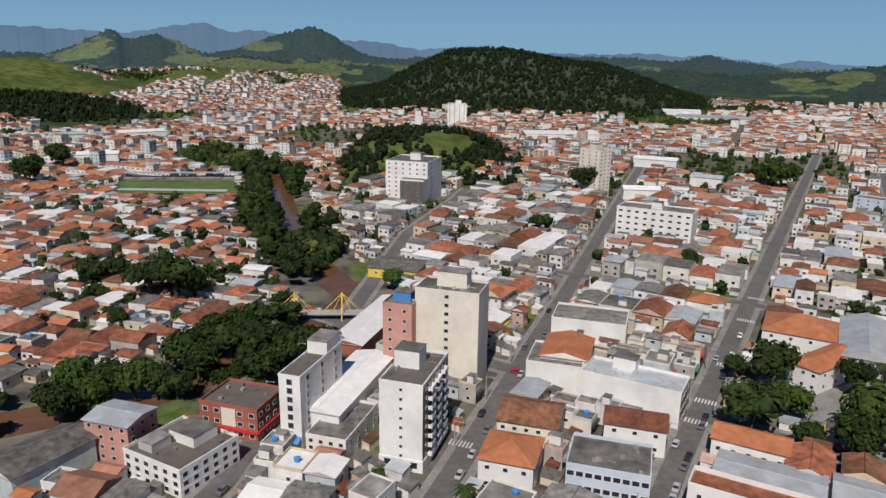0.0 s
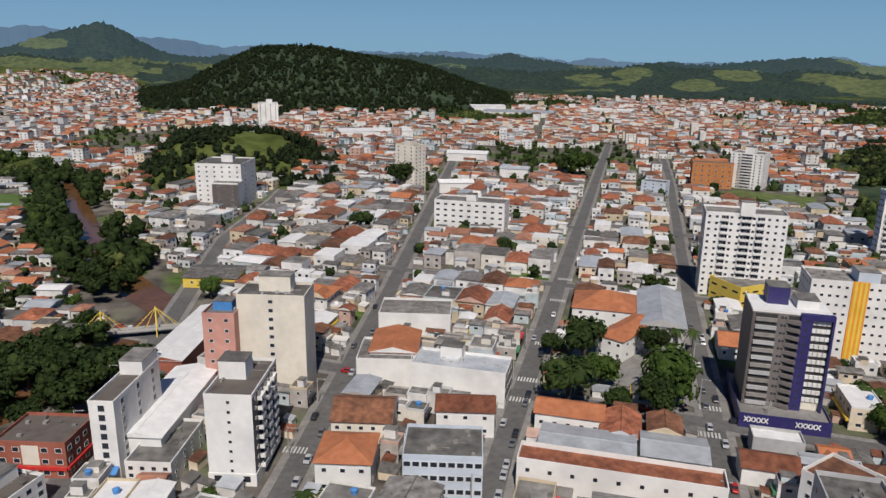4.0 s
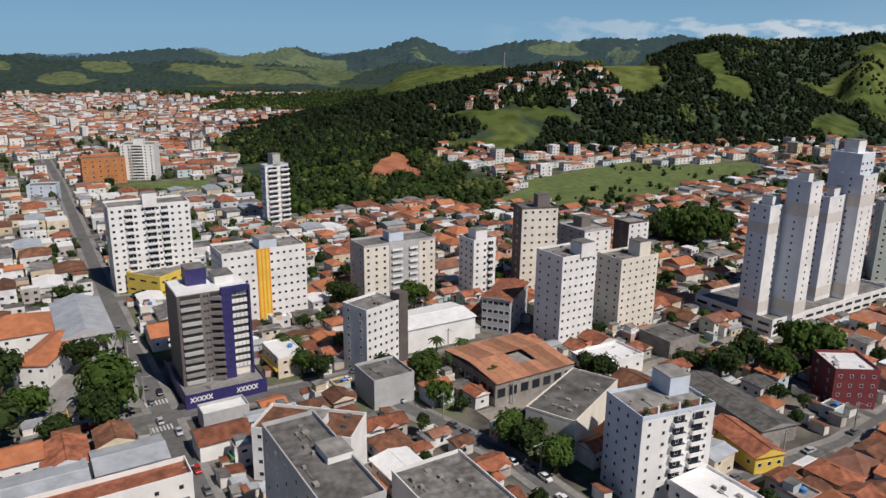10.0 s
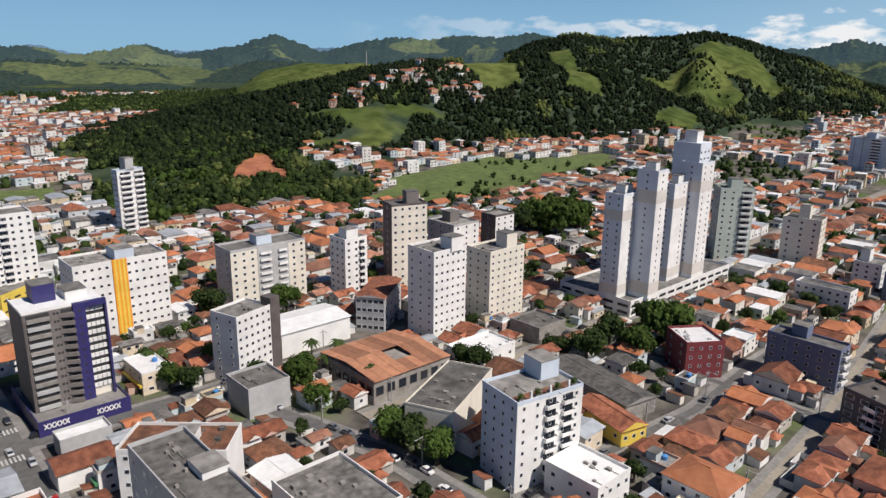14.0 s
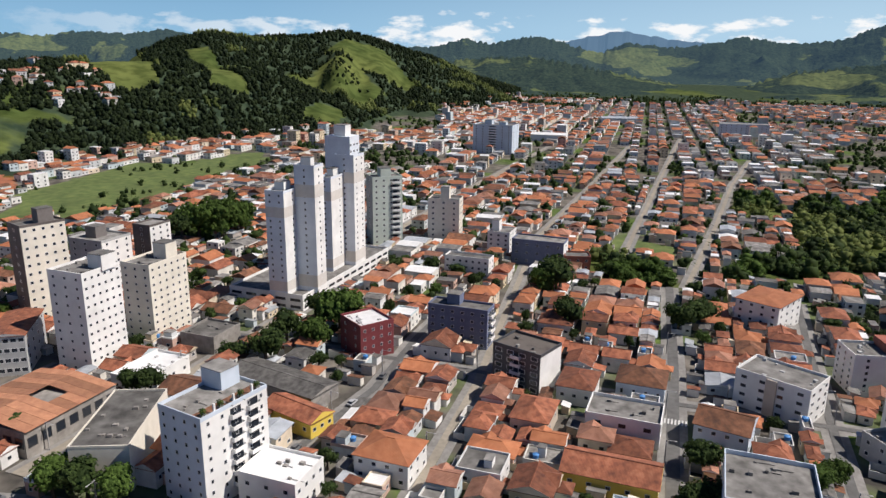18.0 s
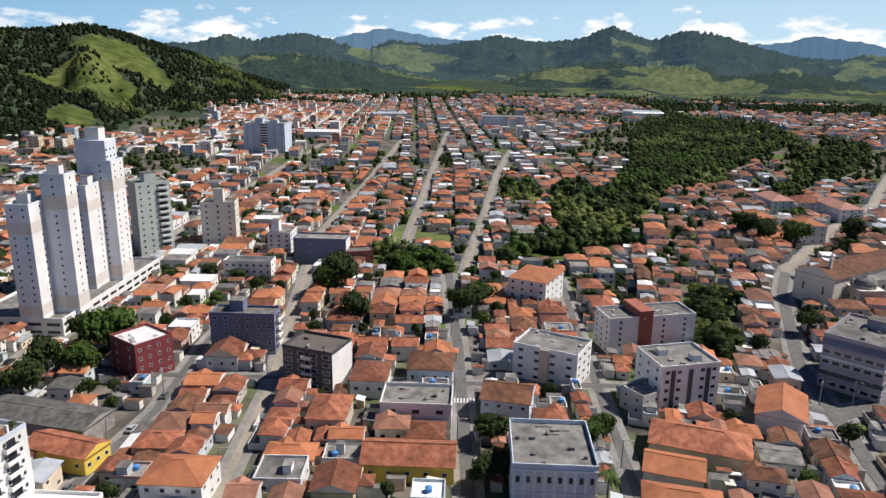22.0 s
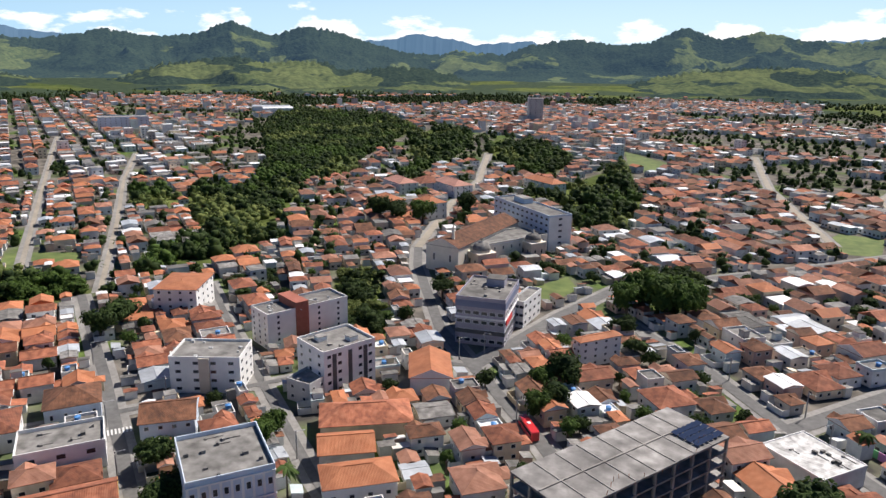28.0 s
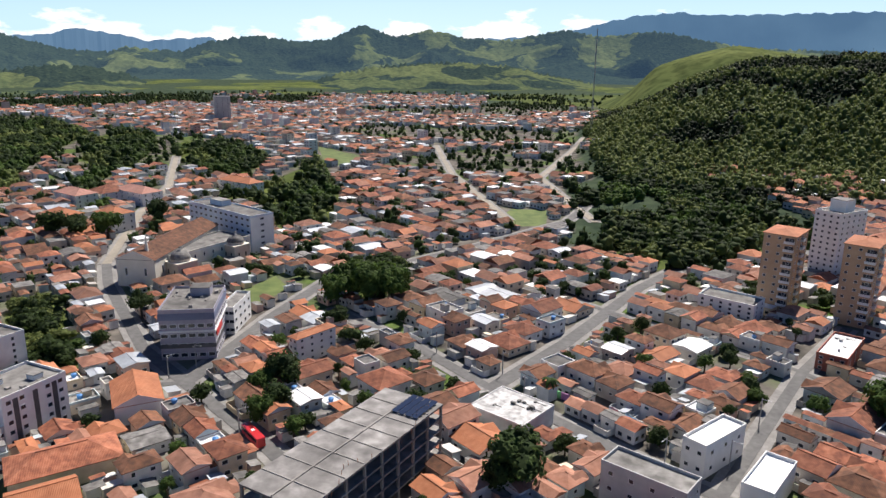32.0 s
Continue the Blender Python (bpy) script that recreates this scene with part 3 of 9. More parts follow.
FOOTHILLS = ((24, -4.5), (22.4, -3.5), (19.1, -1.26), (15.5, -0.41), (11.4, -0.85), (8, -0.6), (6.3, -0.87), (1.1, -1.05), (-5, -1.25), (-11.9, -1.25), (-17.6, -0.96), (-22.3, -1.27), (-25.1, -1.0), (-27.9, -0.89),
             (-30.1, -0.44), (-33.1, -0.81), (-35.7, -0.77), (-38.6, -1.0), (-41, -0.75), (-45.4, -0.92), (-48.5, -0.97), (-51, -1.19), (-54.3, -1.44), (-56.9, -0.79), (-60.4, -0.83), (-63, -1.34), (-69.1, -2.74), (-75, -4.0),
             (-93, -3.4), (-96, -1.6), (-99, -0.5), (-102, -0.2), (-105, -0.1), (-108, -0.6), (-111, -1.2), (-114, -1.7), (-117, -2.2), (-119, -2.5), (-121.2, -1.84), (-123.7, -0.95), (-127.1, -0.57), (-129.2, -0.37), (-130.9, -0.84), (-132.9, -0.72), (-135.6, -0.67), (-136.5, -1.3), (-138.3, -1.3),
             (-140.9, -0.97), (-143.5, -1.1), (-146.1, -1.82), (-148.4, -2.85), (-149.7, -3.3), (-152.3, -3.3), (-155.6, -2.97), (-157.7, -2.41), (-160.4, -1.53), (-163.4, -0.95), (-167.1, -0.6), (-170.5, -0.6), (-174, -0.8), (-180, -2.0), (-186, -4.0))
MOUNTAINS = ((40, 0.3), (34, -0.2), (28, -0.46), (26.4, 0.13), (23.8, 1.39), (23.1, 0.49), (21.1, 1.07), (19.8, 0.56), (17.7, -0.32), (16.3, -0.1), (14.2, 0.54), (12.6, 1.1), (9.8, 1.84), (8, 0.85), (6.3, -0.15), (3.7, -0.54),
             (1.1, -0.29), (-1.5, 0.17), (-3.7, -0.13), (-6.7, 0.16), (-8.6, -0.14), (-13.4, -0.15), (-17.5, -0.4), (-19.4, 0.15), (-21.4, -0.25), (-25.1, -0.72), (-27.9, -0.81), (-31.4, -0.34), (-34, -0.55), (-37.7, -0.12),
             (-42.1, 0.15), (-44.9, -0.45), (-49.4, 0.34), (-51.8, -0.35), (-56.1, 0.37), (-58.4, 1.23), (-60.4, 0.51), (-62.1, -0.09), (-64.7, 0.66), (-67.7, 1.11), (-69.9, 0.85), (-72.4, 1.29), (-75.3, 1.12), (-78.2, 1.5),
             (-80.6, 1.0), (-85.3, 0.6), (-92.5, 0.5), (-97.6, 0.49), (-99.9, 1.16), (-101.9, 0.78), (-105, 1.38), (-106.6, 1.2), (-108.1, 0.71), (-110.3, 0.2), (-112, 0.98), (-115, 0.6), (-116.8, 0.71), (-120.2, 1.41),
             (-123.2, 0.91), (-126.2, 1.15), (-128.8, 2.18), (-131.5, 1.12), (-134, 1.84), (-136.1, 1.59), (-138.3, 0.92), (-141.3, 0.14), (-143.9, -0.08), (-145.6, 0.28), (-149.1, 0.0), (-151.2, 0.77), (-154.5, 1.22),
             (-157.4, 0.84), (-159.8, 0.95), (-162.3, 2.14), (-165, 1.25), (-167.5, 1.87), (-170.5, 1.25), (-173.5, 1.12), (-177.8, 1.98), (-180.3, 1.43), (-184.3, 1.89), (-187.1, 1.39), (-190.6, 0.75), (-199.3, 0.46), (-240, 0.6), (-300, 0.6))


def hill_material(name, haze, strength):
    """Woodland and pasture, with kilometres of haze painted on as an even bluish emission."""
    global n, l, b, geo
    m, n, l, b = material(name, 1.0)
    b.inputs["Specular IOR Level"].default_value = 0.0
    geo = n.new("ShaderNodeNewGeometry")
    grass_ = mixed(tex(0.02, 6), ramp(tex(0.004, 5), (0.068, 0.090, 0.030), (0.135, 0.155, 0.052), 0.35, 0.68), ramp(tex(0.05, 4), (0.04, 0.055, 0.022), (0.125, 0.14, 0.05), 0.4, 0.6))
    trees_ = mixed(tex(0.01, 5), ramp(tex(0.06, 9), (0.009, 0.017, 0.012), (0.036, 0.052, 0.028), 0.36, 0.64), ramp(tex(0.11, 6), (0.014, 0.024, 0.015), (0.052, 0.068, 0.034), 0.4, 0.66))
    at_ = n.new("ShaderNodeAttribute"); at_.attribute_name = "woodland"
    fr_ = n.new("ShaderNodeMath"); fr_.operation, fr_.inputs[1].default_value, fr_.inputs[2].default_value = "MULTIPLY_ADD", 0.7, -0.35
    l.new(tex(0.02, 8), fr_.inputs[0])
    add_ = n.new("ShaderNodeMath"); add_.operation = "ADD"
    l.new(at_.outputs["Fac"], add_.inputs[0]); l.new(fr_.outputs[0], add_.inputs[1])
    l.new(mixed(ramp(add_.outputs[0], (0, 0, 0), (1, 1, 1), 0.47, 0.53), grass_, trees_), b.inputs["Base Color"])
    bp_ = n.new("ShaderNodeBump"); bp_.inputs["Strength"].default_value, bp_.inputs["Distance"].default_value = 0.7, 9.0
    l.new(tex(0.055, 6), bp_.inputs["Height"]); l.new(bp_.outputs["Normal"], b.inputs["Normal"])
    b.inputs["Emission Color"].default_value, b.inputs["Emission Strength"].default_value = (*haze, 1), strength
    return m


def hill_sheet(name, label, line, r0, r1, a0, a1, step, rows, share, mat, spur):
    """A range from its foot at r0 to its crest at r1; the skyline is given by directions and angles above the eye."""
    la, le = np.array([q[0] for q in line], float), np.array([q[1] for q in line], float)
    A = np.arange(a0, a1 + step / 2, step)
    e = sum(np.interp(A + k, la[::-1], le[::-1]) for k in (-0.25, -0.1, 0.1, 0.25)) / 4
    e += 0.03 * np.sin(A * 3.1 + np.sin(A)) * np.sin(A * 0.9) + 0.02 * np.sin(A * 9.7 + 2 * np.sin(A * 1.3))
    v = np.linspace(0, 1, rows)[:, None]
    r = r0 + (r1 - r0) * v + 0 * A[None]
    sx, cy = -np.sin(np.radians(A))[None], np.cos(np.radians(A))[None]
    top_ = EYE + r1 * np.tan(np.radians(e))[None]
    X, Y = r * sx, r * cy
    ridge = 1 - 2.6 * np.abs(fbm(X + 300, Y - 900, spur, 3)) - 1.2 * np.abs(fbm(X - 700, Y, spur * 0.33, 3))
    rise = v ** 1.15 * (1 - np.clip(1 - ridge, 0, 1.1) * 0.85 * np.clip((1 - v) * 2.6, 0, 1) * np.clip(v * 3, 0, 1))
    Z = -6 + (top_ + 6) * rise
    # treetops roughen the crest
    Z = Z + np.clip(v * 12 - 11, 0, 1) * 4.0 * np.random.default_rng(5).standard_normal(len(A))[None]
    W_ = share + 1.1 * fbm(X, Y, spur * 0.6, 5) - 0.25 * (ridge - 0.55) * (v < 0.8)
    el_ = np.degrees(np.arctan2(Z - EYE, r))
    frayed = fbm(X + 77, Y - 31, 240, 4)
    for pa, pe, ha, he in PASTURES:
        W_ = W_ - 0.75 * np.clip(2.0 - 2 * np.hypot((A[None] - pa) / ha, (el_ - pe) / he) + 4.0 * frayed, 0, 1)
    X, Y, Z = np.vstack([X, X[-1:] * 1.12]), np.vstack([Y, Y[-1:] * 1.12]), np.vstack([Z, Z[-1:] - 260])
    W_ = np.vstack([W_, W_[-1:]])
    na_ = len(A)
    q = (np.arange(rows)[:, None] * na_ + np.arange(na_ - 1)[None]).reshape(-1)
    me_ = bpy.data.meshes.new(name)
    me_.from_pydata(np.stack([X, Y, Z], -1).reshape(-1, 3).tolist(), [], np.stack([q, q + na_, q + na_ + 1, q + 1], -1)[:, ::-1].tolist())
    me_.polygons.foreach_set("use_smooth", [True] * len(me_.polygons))
    me_.attributes.new("woodland", "FLOAT", "POINT").data.foreach_set("value", W_.reshape(-1).astype(np.float32))
    me_.materials.append(mat)
    tagged(new(name, me_), label, "mountains", kind="structure")


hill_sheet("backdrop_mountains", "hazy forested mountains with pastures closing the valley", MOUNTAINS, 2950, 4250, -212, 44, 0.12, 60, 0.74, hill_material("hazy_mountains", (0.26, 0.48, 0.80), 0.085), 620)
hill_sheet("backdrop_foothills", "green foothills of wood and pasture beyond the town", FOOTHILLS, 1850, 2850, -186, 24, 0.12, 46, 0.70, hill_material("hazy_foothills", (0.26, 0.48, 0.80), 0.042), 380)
# ---- building kit ----
def mesh_of(name, vs, fs, mats, idx=None, smooth=False):
    me = bpy.data.meshes.new(name)
    me.from_pydata([tuple(v) for v in vs], [], fs)
    for m in mats:
        me.materials.append(m)
    if idx:
        me.polygons.foreach_set("material_index", idx)
    if smooth:
        me.polygons.foreach_set("use_smooth", [True] * len(me.polygons))
    me.update()
    return me


class Soup:
    """Boxes and prisms gathered into one mesh."""
    def __init__(self):
        self.v, self.f, self.i = [], [], []

    def add(self, vs, fs, mi=0):
        o = len(self.v)
        self.v += vs
        self.f += [tuple(o + k for k in f) for f in fs]
        self.i += [mi] * len(fs)
        return self

    def box(self, x0, y0, z0, x1, y1, z1, mi=0):
        return self.add([(x0, y0, z0), (x1, y0, z0), (x1, y1, z0), (x0, y1, z0), (x0, y0, z1), (x1, y0, z1), (x1, y1, z1), (x0, y1, z1)],
                        [(3, 2, 1, 0), (4, 5, 6, 7), (0, 1, 5, 4), (1, 2, 6, 5), (2, 3, 7, 6), (3, 0, 4, 7)], mi)

    def mesh(self, name, mats, smooth=False):
        return mesh_of(name, self.v, self.f, mats, self.i, smooth)


def child(name, data, parent, m=None, label=""):
    ob = new(name, data)
    ob.parent = parent
    if m is not None:
        ob.matrix_basis = m
    if label:
        ob["label"] = label
    return ob


def window_mesh(name, frame_mat):
    """One window of unit width and height on the wall plane y = 0, facing -y: a frame proud of the wall and a pane set back in it, one welded piece."""
    t = 0.075
    def ring(k, y):
        return [(-k, y, -k), (k, y, -k), (k, y, k), (-k, y, k)]
    vs = ring(0.5, 0.02) + ring(0.5, -0.07) + ring(0.5 - t, -0.07) + ring(0.5 - t, -0.015)
    fs, idx = [], []
    for o in (0, 4, 8):
        for k in range(4):
            fs.append((o + k, o + (k + 1) % 4, o + 4 + (k + 1) % 4, o + 4 + k))
            idx.append(0)
    fs.append((12, 13, 14, 15))
    idx.append(1)
    return mesh_of(name, vs, fs, [frame_mat, M_GLASS], idx)


WIN = window_mesh("window", M_FRAME)
WIN_DARK = window_mesh("window", M_SHADE)


def balcony_mesh():
    """A balcony tray of unit width and depth: one welded slab with solid railings."""
    vs = [(-0.5, 0.0, -0.1), (0.5, 0.0, -0.1), (0.5, -1.0, -0.1), (-0.5, -1.0, -0.1),
          (-0.5, 0.0, 1.0), (0.5, 0.0, 1.0), (0.5, -1.0, 1.0), (-0.5, -1.0, 1.0),
          (-0.47, 0.0, 1.0), (0.47, 0.0, 1.0), (0.47, -0.92, 1.0), (-0.47, -0.92, 1.0),
          (-0.47, 0.0, 0.08), (0.47, 0.0, 0.08), (0.47, -0.92, 0.08), (-0.47, -0.92, 0.08)]
    fs = [(0, 1, 2, 3), (1, 5, 6, 2), (2, 6, 7, 3), (3, 7, 4, 0), (5, 9, 10, 6), (6, 10, 11, 7), (7, 11, 8, 4),
          (9, 13, 14, 10), (10, 14, 15, 11), (11, 15, 12, 8), (12, 15, 14, 13)]
    return mesh_of("balcony", vs, fs, [M_WHITE])


DOOR = mesh_of("balcony_door", [(-0.42, -0.01, 0.0), (0.42, -0.01, 0.0), (0.42, -0.01, 1.0), (-0.42, -0.01, 1.0), (-0.42, -0.04, 1.0), (0.42, -0.04, 1.0), (0.42, -0.04, 0.0), (-0.42, -0.04, 0.0)], [(7, 6, 5, 4), (0, 7, 4, 3), (1, 2, 5, 6), (3, 4, 5, 2)], [M_GLASS])
BALC = balcony_mesh()


def facade_pose(w, d, side, u, z):
    """A place on one wall of a w x d box centred on the origin. side 0: -y, 1: +x, 2: +y, 3: -x; u runs along the wall."""
    if side == 0:
        return pose(u, -d / 2, z)
    if side == 1:
        return pose(w / 2, u, z, 0, 0, 90)
    if side == 2:
        return pose(-u, d / 2, z, 0, 0, 180)
    return pose(-w / 2, -u, z, 0, 0, -90)


def fixed(ob, parent, m, sx, sz):
    o = new(ob.name, ob)
    o.parent = parent
    o.matrix_basis = m @ Matrix.Diagonal((sx, 1, sz, 1))
    return o


def flat_roof(name, parent, w, d, z, par=0.9, mat=None, wall=None, tank=True, rnd=None):
    """A sunken slab inside a parapet."""
    s = Soup()
    t = 0.22
    s.add([(-w / 2 + t, -d / 2 + t, z + 0.06), (w / 2 - t, -d / 2 + t, z + 0.06), (w / 2 - t, d / 2 - t, z + 0.06), (-w / 2 + t, d / 2 - t, z + 0.06)], [(0, 1, 2, 3)], 0)
    child("roof", s.mesh("roof", [mat or M_CONCRETE]), parent)
    s = Soup()
    a, b_ = w / 2 + 0.05, d / 2 + 0.05
    c_, d_ = a - t - 0.05, b_ - t - 0.05
    ring = lambda u, v, q: [(-u, -v, q), (u, -v, q), (u, v, q), (-u, v, q)]
    s.add(ring(a, b_, z - 0.1) + ring(a, b_, z + par) + ring(c_, d_, z + par) + ring(c_, d_, z - 0.1),
          [(4 * q + k, 4 * q + (k + 1) % 4, 4 * ((q + 1) % 4) + (k + 1) % 4, 4 * ((q + 1) % 4) + k) for q in range(4) for k in range(4)])
    child("parapet", s.mesh("parapet", [wall or M_WHITE]), parent)


def hip_mesh(w, d, rise, over, mat, gable=False, trim=None, cross=0.0):
    """A hipped or gabled roof of w x d with eaves of some thickness; the ridge runs along the longer side."""
    swap = d > w
    a, b_ = (d, w) if swap else (w, d)
    a, b_ = a / 2 + over, b_ / 2 + over
    run = 0 if gable else min(b_, a * 0.9)
    th = 0.18
    vs = [(-a, -b_, 0), (a, -b_, 0), (a, b_, 0), (-a, b_, 0), (-a + run, 0, rise), (a - run, 0, rise)]
    lo = [(x, y, z - th) for x, y, z in vs[:4]]
    vs = vs + lo
    fs = [(0, 1, 5, 4), (2, 3, 4, 5), (1, 2, 5), (3, 0, 4), (6, 7, 1, 0), (7, 8, 2, 1), (8, 9, 3, 2), (9, 6, 0, 3), (9, 8, 7, 6)]
    idx = [0, 0, 1 if gable else 0, 1 if gable else 0, 0, 0, 0, 0, 1]
    if cross:
        # a lower roof that runs across, out over one front
        k = len(vs)
        cw, cx, cz = b_ * 0.55, a * cross, rise * 0.8
        vs = vs + [(cx - cw, -b_ - 0.5, 0.02), (cx + cw, -b_ - 0.5, 0.02), (cx, -b_ - 0.5, cz), (cx - cw, 0, 0.02), (cx + cw, 0, 0.02), (cx, 0, cz)]
        fs = fs + [(k, k + 2, k + 5, k + 3), (k + 2, k + 1, k + 4, k + 5), (k, k + 1, k + 2)]
        idx = idx + [0, 0, 1]
    # the ridge cap
    s = Soup()
    s.v, s.f, s.i = list(vs), fs, idx
    s.box(-a + run - 0.1, -0.16, rise - 0.08, a - run + 0.1, 0.16, rise + 0.1, 0)
    if swap:
        s.v = [(-y, x, z) for x, y, z in s.v]
    return s.mesh("roof", [mat, trim or M_WHITE])


def building(name, label, category, x, y, rot, w, d, h, wall, floors=0, cols=(0, 0, 0, 0), win=(1.3, 1.2), roof="flat", roof_mat=None, group="", side_walls=None, par=0.9, z0=None, base=0.0, balcony=(), skip=(), win_mesh=None, rise=None, band=None):
    """A block of w x d x h metres whose plan is turned by rot. cols: windows a storey on each side; balcony: (side, u) lines of balconies."""
    if z0 is None:
        z0 = ground_z(x, y)
    e = tagged(new(name), label, category, group)
    e.matrix_basis = pose(x, y, z0, 0, 0, rot)
    s = Soup()
    s.box(-w / 2, -d / 2, -1.5, w / 2, d / 2, h)
    if side_walls:
        s.i = [0, 0] + [side_walls.get(k, 0) for k in range(4)]
    child("wall", s.mesh("wall", [wall] if not isinstance(wall, (list, tuple)) else list(wall)), e)
    main = wall[0] if isinstance(wall, (list, tuple)) else wall
    if roof == "flat":
        flat_roof("roof", e, w, d, h, par, roof_mat, main)
        if w > 9 and d > 9 and math.hypot(x, y) < 300:
            roof_gear(e, w, d, h + 0.06)
    elif roof in ("hip", "gable"):
        r = child("roof", hip_mesh(w, d, rise or min(w, d) * 0.22, 0.5, roof_mat or M_TILE, roof == "gable", main), e, pose(0, 0, h + 0.12))
    far_off = math.hypot(x, y) > 330
    panes = Soup()
    if floors:
        fh = (h - base) / floors
        for side in range(4):
            n_ = cols[side]
            span = w if side in (0, 2) else d
            for c in range(n_):
                u = (c + 0.5) / n_ * span - span / 2
                if (side, c) in skip:
                    continue
                for f in range(floors):
                    m = facade_pose(w, d, side, u, base + fh * (f + 0.55))
                    if far_off:
                        me = win_mesh or WIN
                        mm = m @ Matrix.Diagonal((win[0], 1, win[1], 1))
                        o = len(panes.v)
                        panes.v += [tuple(mm @ v.co) for v in me.vertices]
                        panes.f += [tuple(o + i for i in q.vertices) for q in me.polygons]
                        panes.i += [q.material_index for q in me.polygons]
                    else:
                        fixed(win_mesh or WIN, e, m, win[0], win[1])
        for side, u, bw in balcony:
            for f in range(1 if base == 0 else 0, floors):
                o = new("balcony", BALC)
                o.parent = e
                o.matrix_basis = facade_pose(w, d, side, u, base + fh * f + 0.12) @ Matrix.Diagonal((bw, 1.2, 1, 1))
                fixed(DOOR, o, pose(0, 0, 0.1), 1, 2.1)
    if panes.v:
        child("window_grid", panes.mesh("window_grid", [(win_mesh or WIN).materials[0], M_GLASS]), e)["kind"] = "stuff"
    if band:
        for k in range(1, floors + 1):
            s = Soup()
            zb = base + fh * k - 0.12
            s.box(-w / 2 - 0.06, -d / 2 - 0.06, zb - 0.12, w / 2 + 0.06, d / 2 + 0.06, zb + 0.12)
            child("cornice", s.mesh("cornice", [band]), e)
    return e


def sheet_roof(parent, w, d, z, rise, mat, n_, court=()):
    """A low ridged roof of separate metal sheets; those listed in court are left open."""
    run = math.hypot(w / 2 + 0.6, rise)
    sheet = Soup().box(0, 0.04, -0.06, run, d / n_ - 0.04, 0.06).mesh("roof_sheet", [mat])
    half = Soup().box(0, 0.04, -0.06, run * 0.5, d / n_ - 0.04, 0.06).mesh("roof_sheet", [mat])
    a = math.degrees(math.atan2(rise, w / 2 + 0.6))
    for k in range(n_):
        for sgn in (-1, 1):
            child("roof_sheet", half if (sgn, k) in court else sheet, parent, pose(sgn * (w / 2 + 0.6), -d / 2 + (k + (sgn < 0)) * d / n_ if sgn > 0 else -d / 2 + k * d / n_, z + 0.02, 0, 0, 0) @ (Matrix.Rotation(radians(180), 4, "Z") @ Matrix.Translation((0, -d / n_, 0)) if sgn > 0 else Matrix.Identity(4)) @ Matrix.Rotation(radians(-a), 4, "Y"))


EQUIP = random.Random(66)


def roof_gear(parent, w, d, z):
    """Small boxes, pipes and vents that stand about on a flat roof, one piece of plant."""
    s = Soup()
    for _ in range(max(4, int(w * d / 40))):
        x, y = EQUIP.uniform(-w * 0.42, w * 0.42), EQUIP.uniform(-d * 0.42, d * 0.42)
        a, b_, h = EQUIP.uniform(0.25, 0.7), EQUIP.uniform(0.25, 0.7), EQUIP.uniform(0.3, 0.9)
        s.box(x - a, y - b_, z, x + a, y + b_, z + h)
        if EQUIP.random() < 0.5:
            s.box(x + a, y - 0.07, z + 0.1, x + a + EQUIP.uniform(1, 4), y + 0.07, z + 0.24)
    child("roof_gear", s.mesh("roof_gear", [EQUIP.choice([M_GREY, M_CEMENT, M_CONCRETE])]), parent)["kind"] = "stuff"


def rooftop(parent, x, y, z, w, d, h, wall, name="lift_house"):
    """A lift house or tank room on a flat roof."""
    s = Soup()
    s.box(x - w / 2, y - d / 2, z - 0.3, x + w / 2, y + d / 2, z + h, 0)
    s.box(x - w / 2 - 0.12, y - d / 2 - 0.12, z + h, x + w / 2 + 0.12, y + d / 2 + 0.12, z + h + 0.18, 1)
    return child(name, s.mesh(name, [wall, M_CONCRETE]), parent)


def strip(name, pts, width, mat, z, label="", category="road", kind="structure", parent=None):
    """A ribbon that follows a line of places on the ground."""
    vs, fs = [], []
    P = []
    for k in range(len(pts) - 1):
        a, c = Vector(pts[k]), Vector(pts[k + 1])
        m_ = max(1, int((c - a).length / 25))
        P += [a.lerp(c, i / m_) for i in range(m_)]
    P.append(Vector(pts[-1]))
    for k, p in enumerate(P):
        t = (P[min(k + 1, len(P) - 1)] - P[max(k - 1, 0)]).normalized()
        nrm = Vector((-t.y, t.x)) * width / 2
        zz = ground_z(p.x, p.y) + z
        vs += [(p.x + nrm.x, p.y + nrm.y, zz), (p.x - nrm.x, p.y - nrm.y, zz)]
        if k:
            fs.append((2 * k - 2, 2 * k - 1, 2 * k + 1, 2 * k))
    ob = new(name, mesh_of(name, vs, fs, [mat]))
    if parent:
        ob.parent = parent
        return ob
    return tagged(ob, label, category, kind=kind)


# what is taken already, on a 1.5 m raster of the plan
CELL, OX, OY = 1.5, -700.0, -1000.0
TAKEN = np.zeros((1500, 1500), np.uint8)


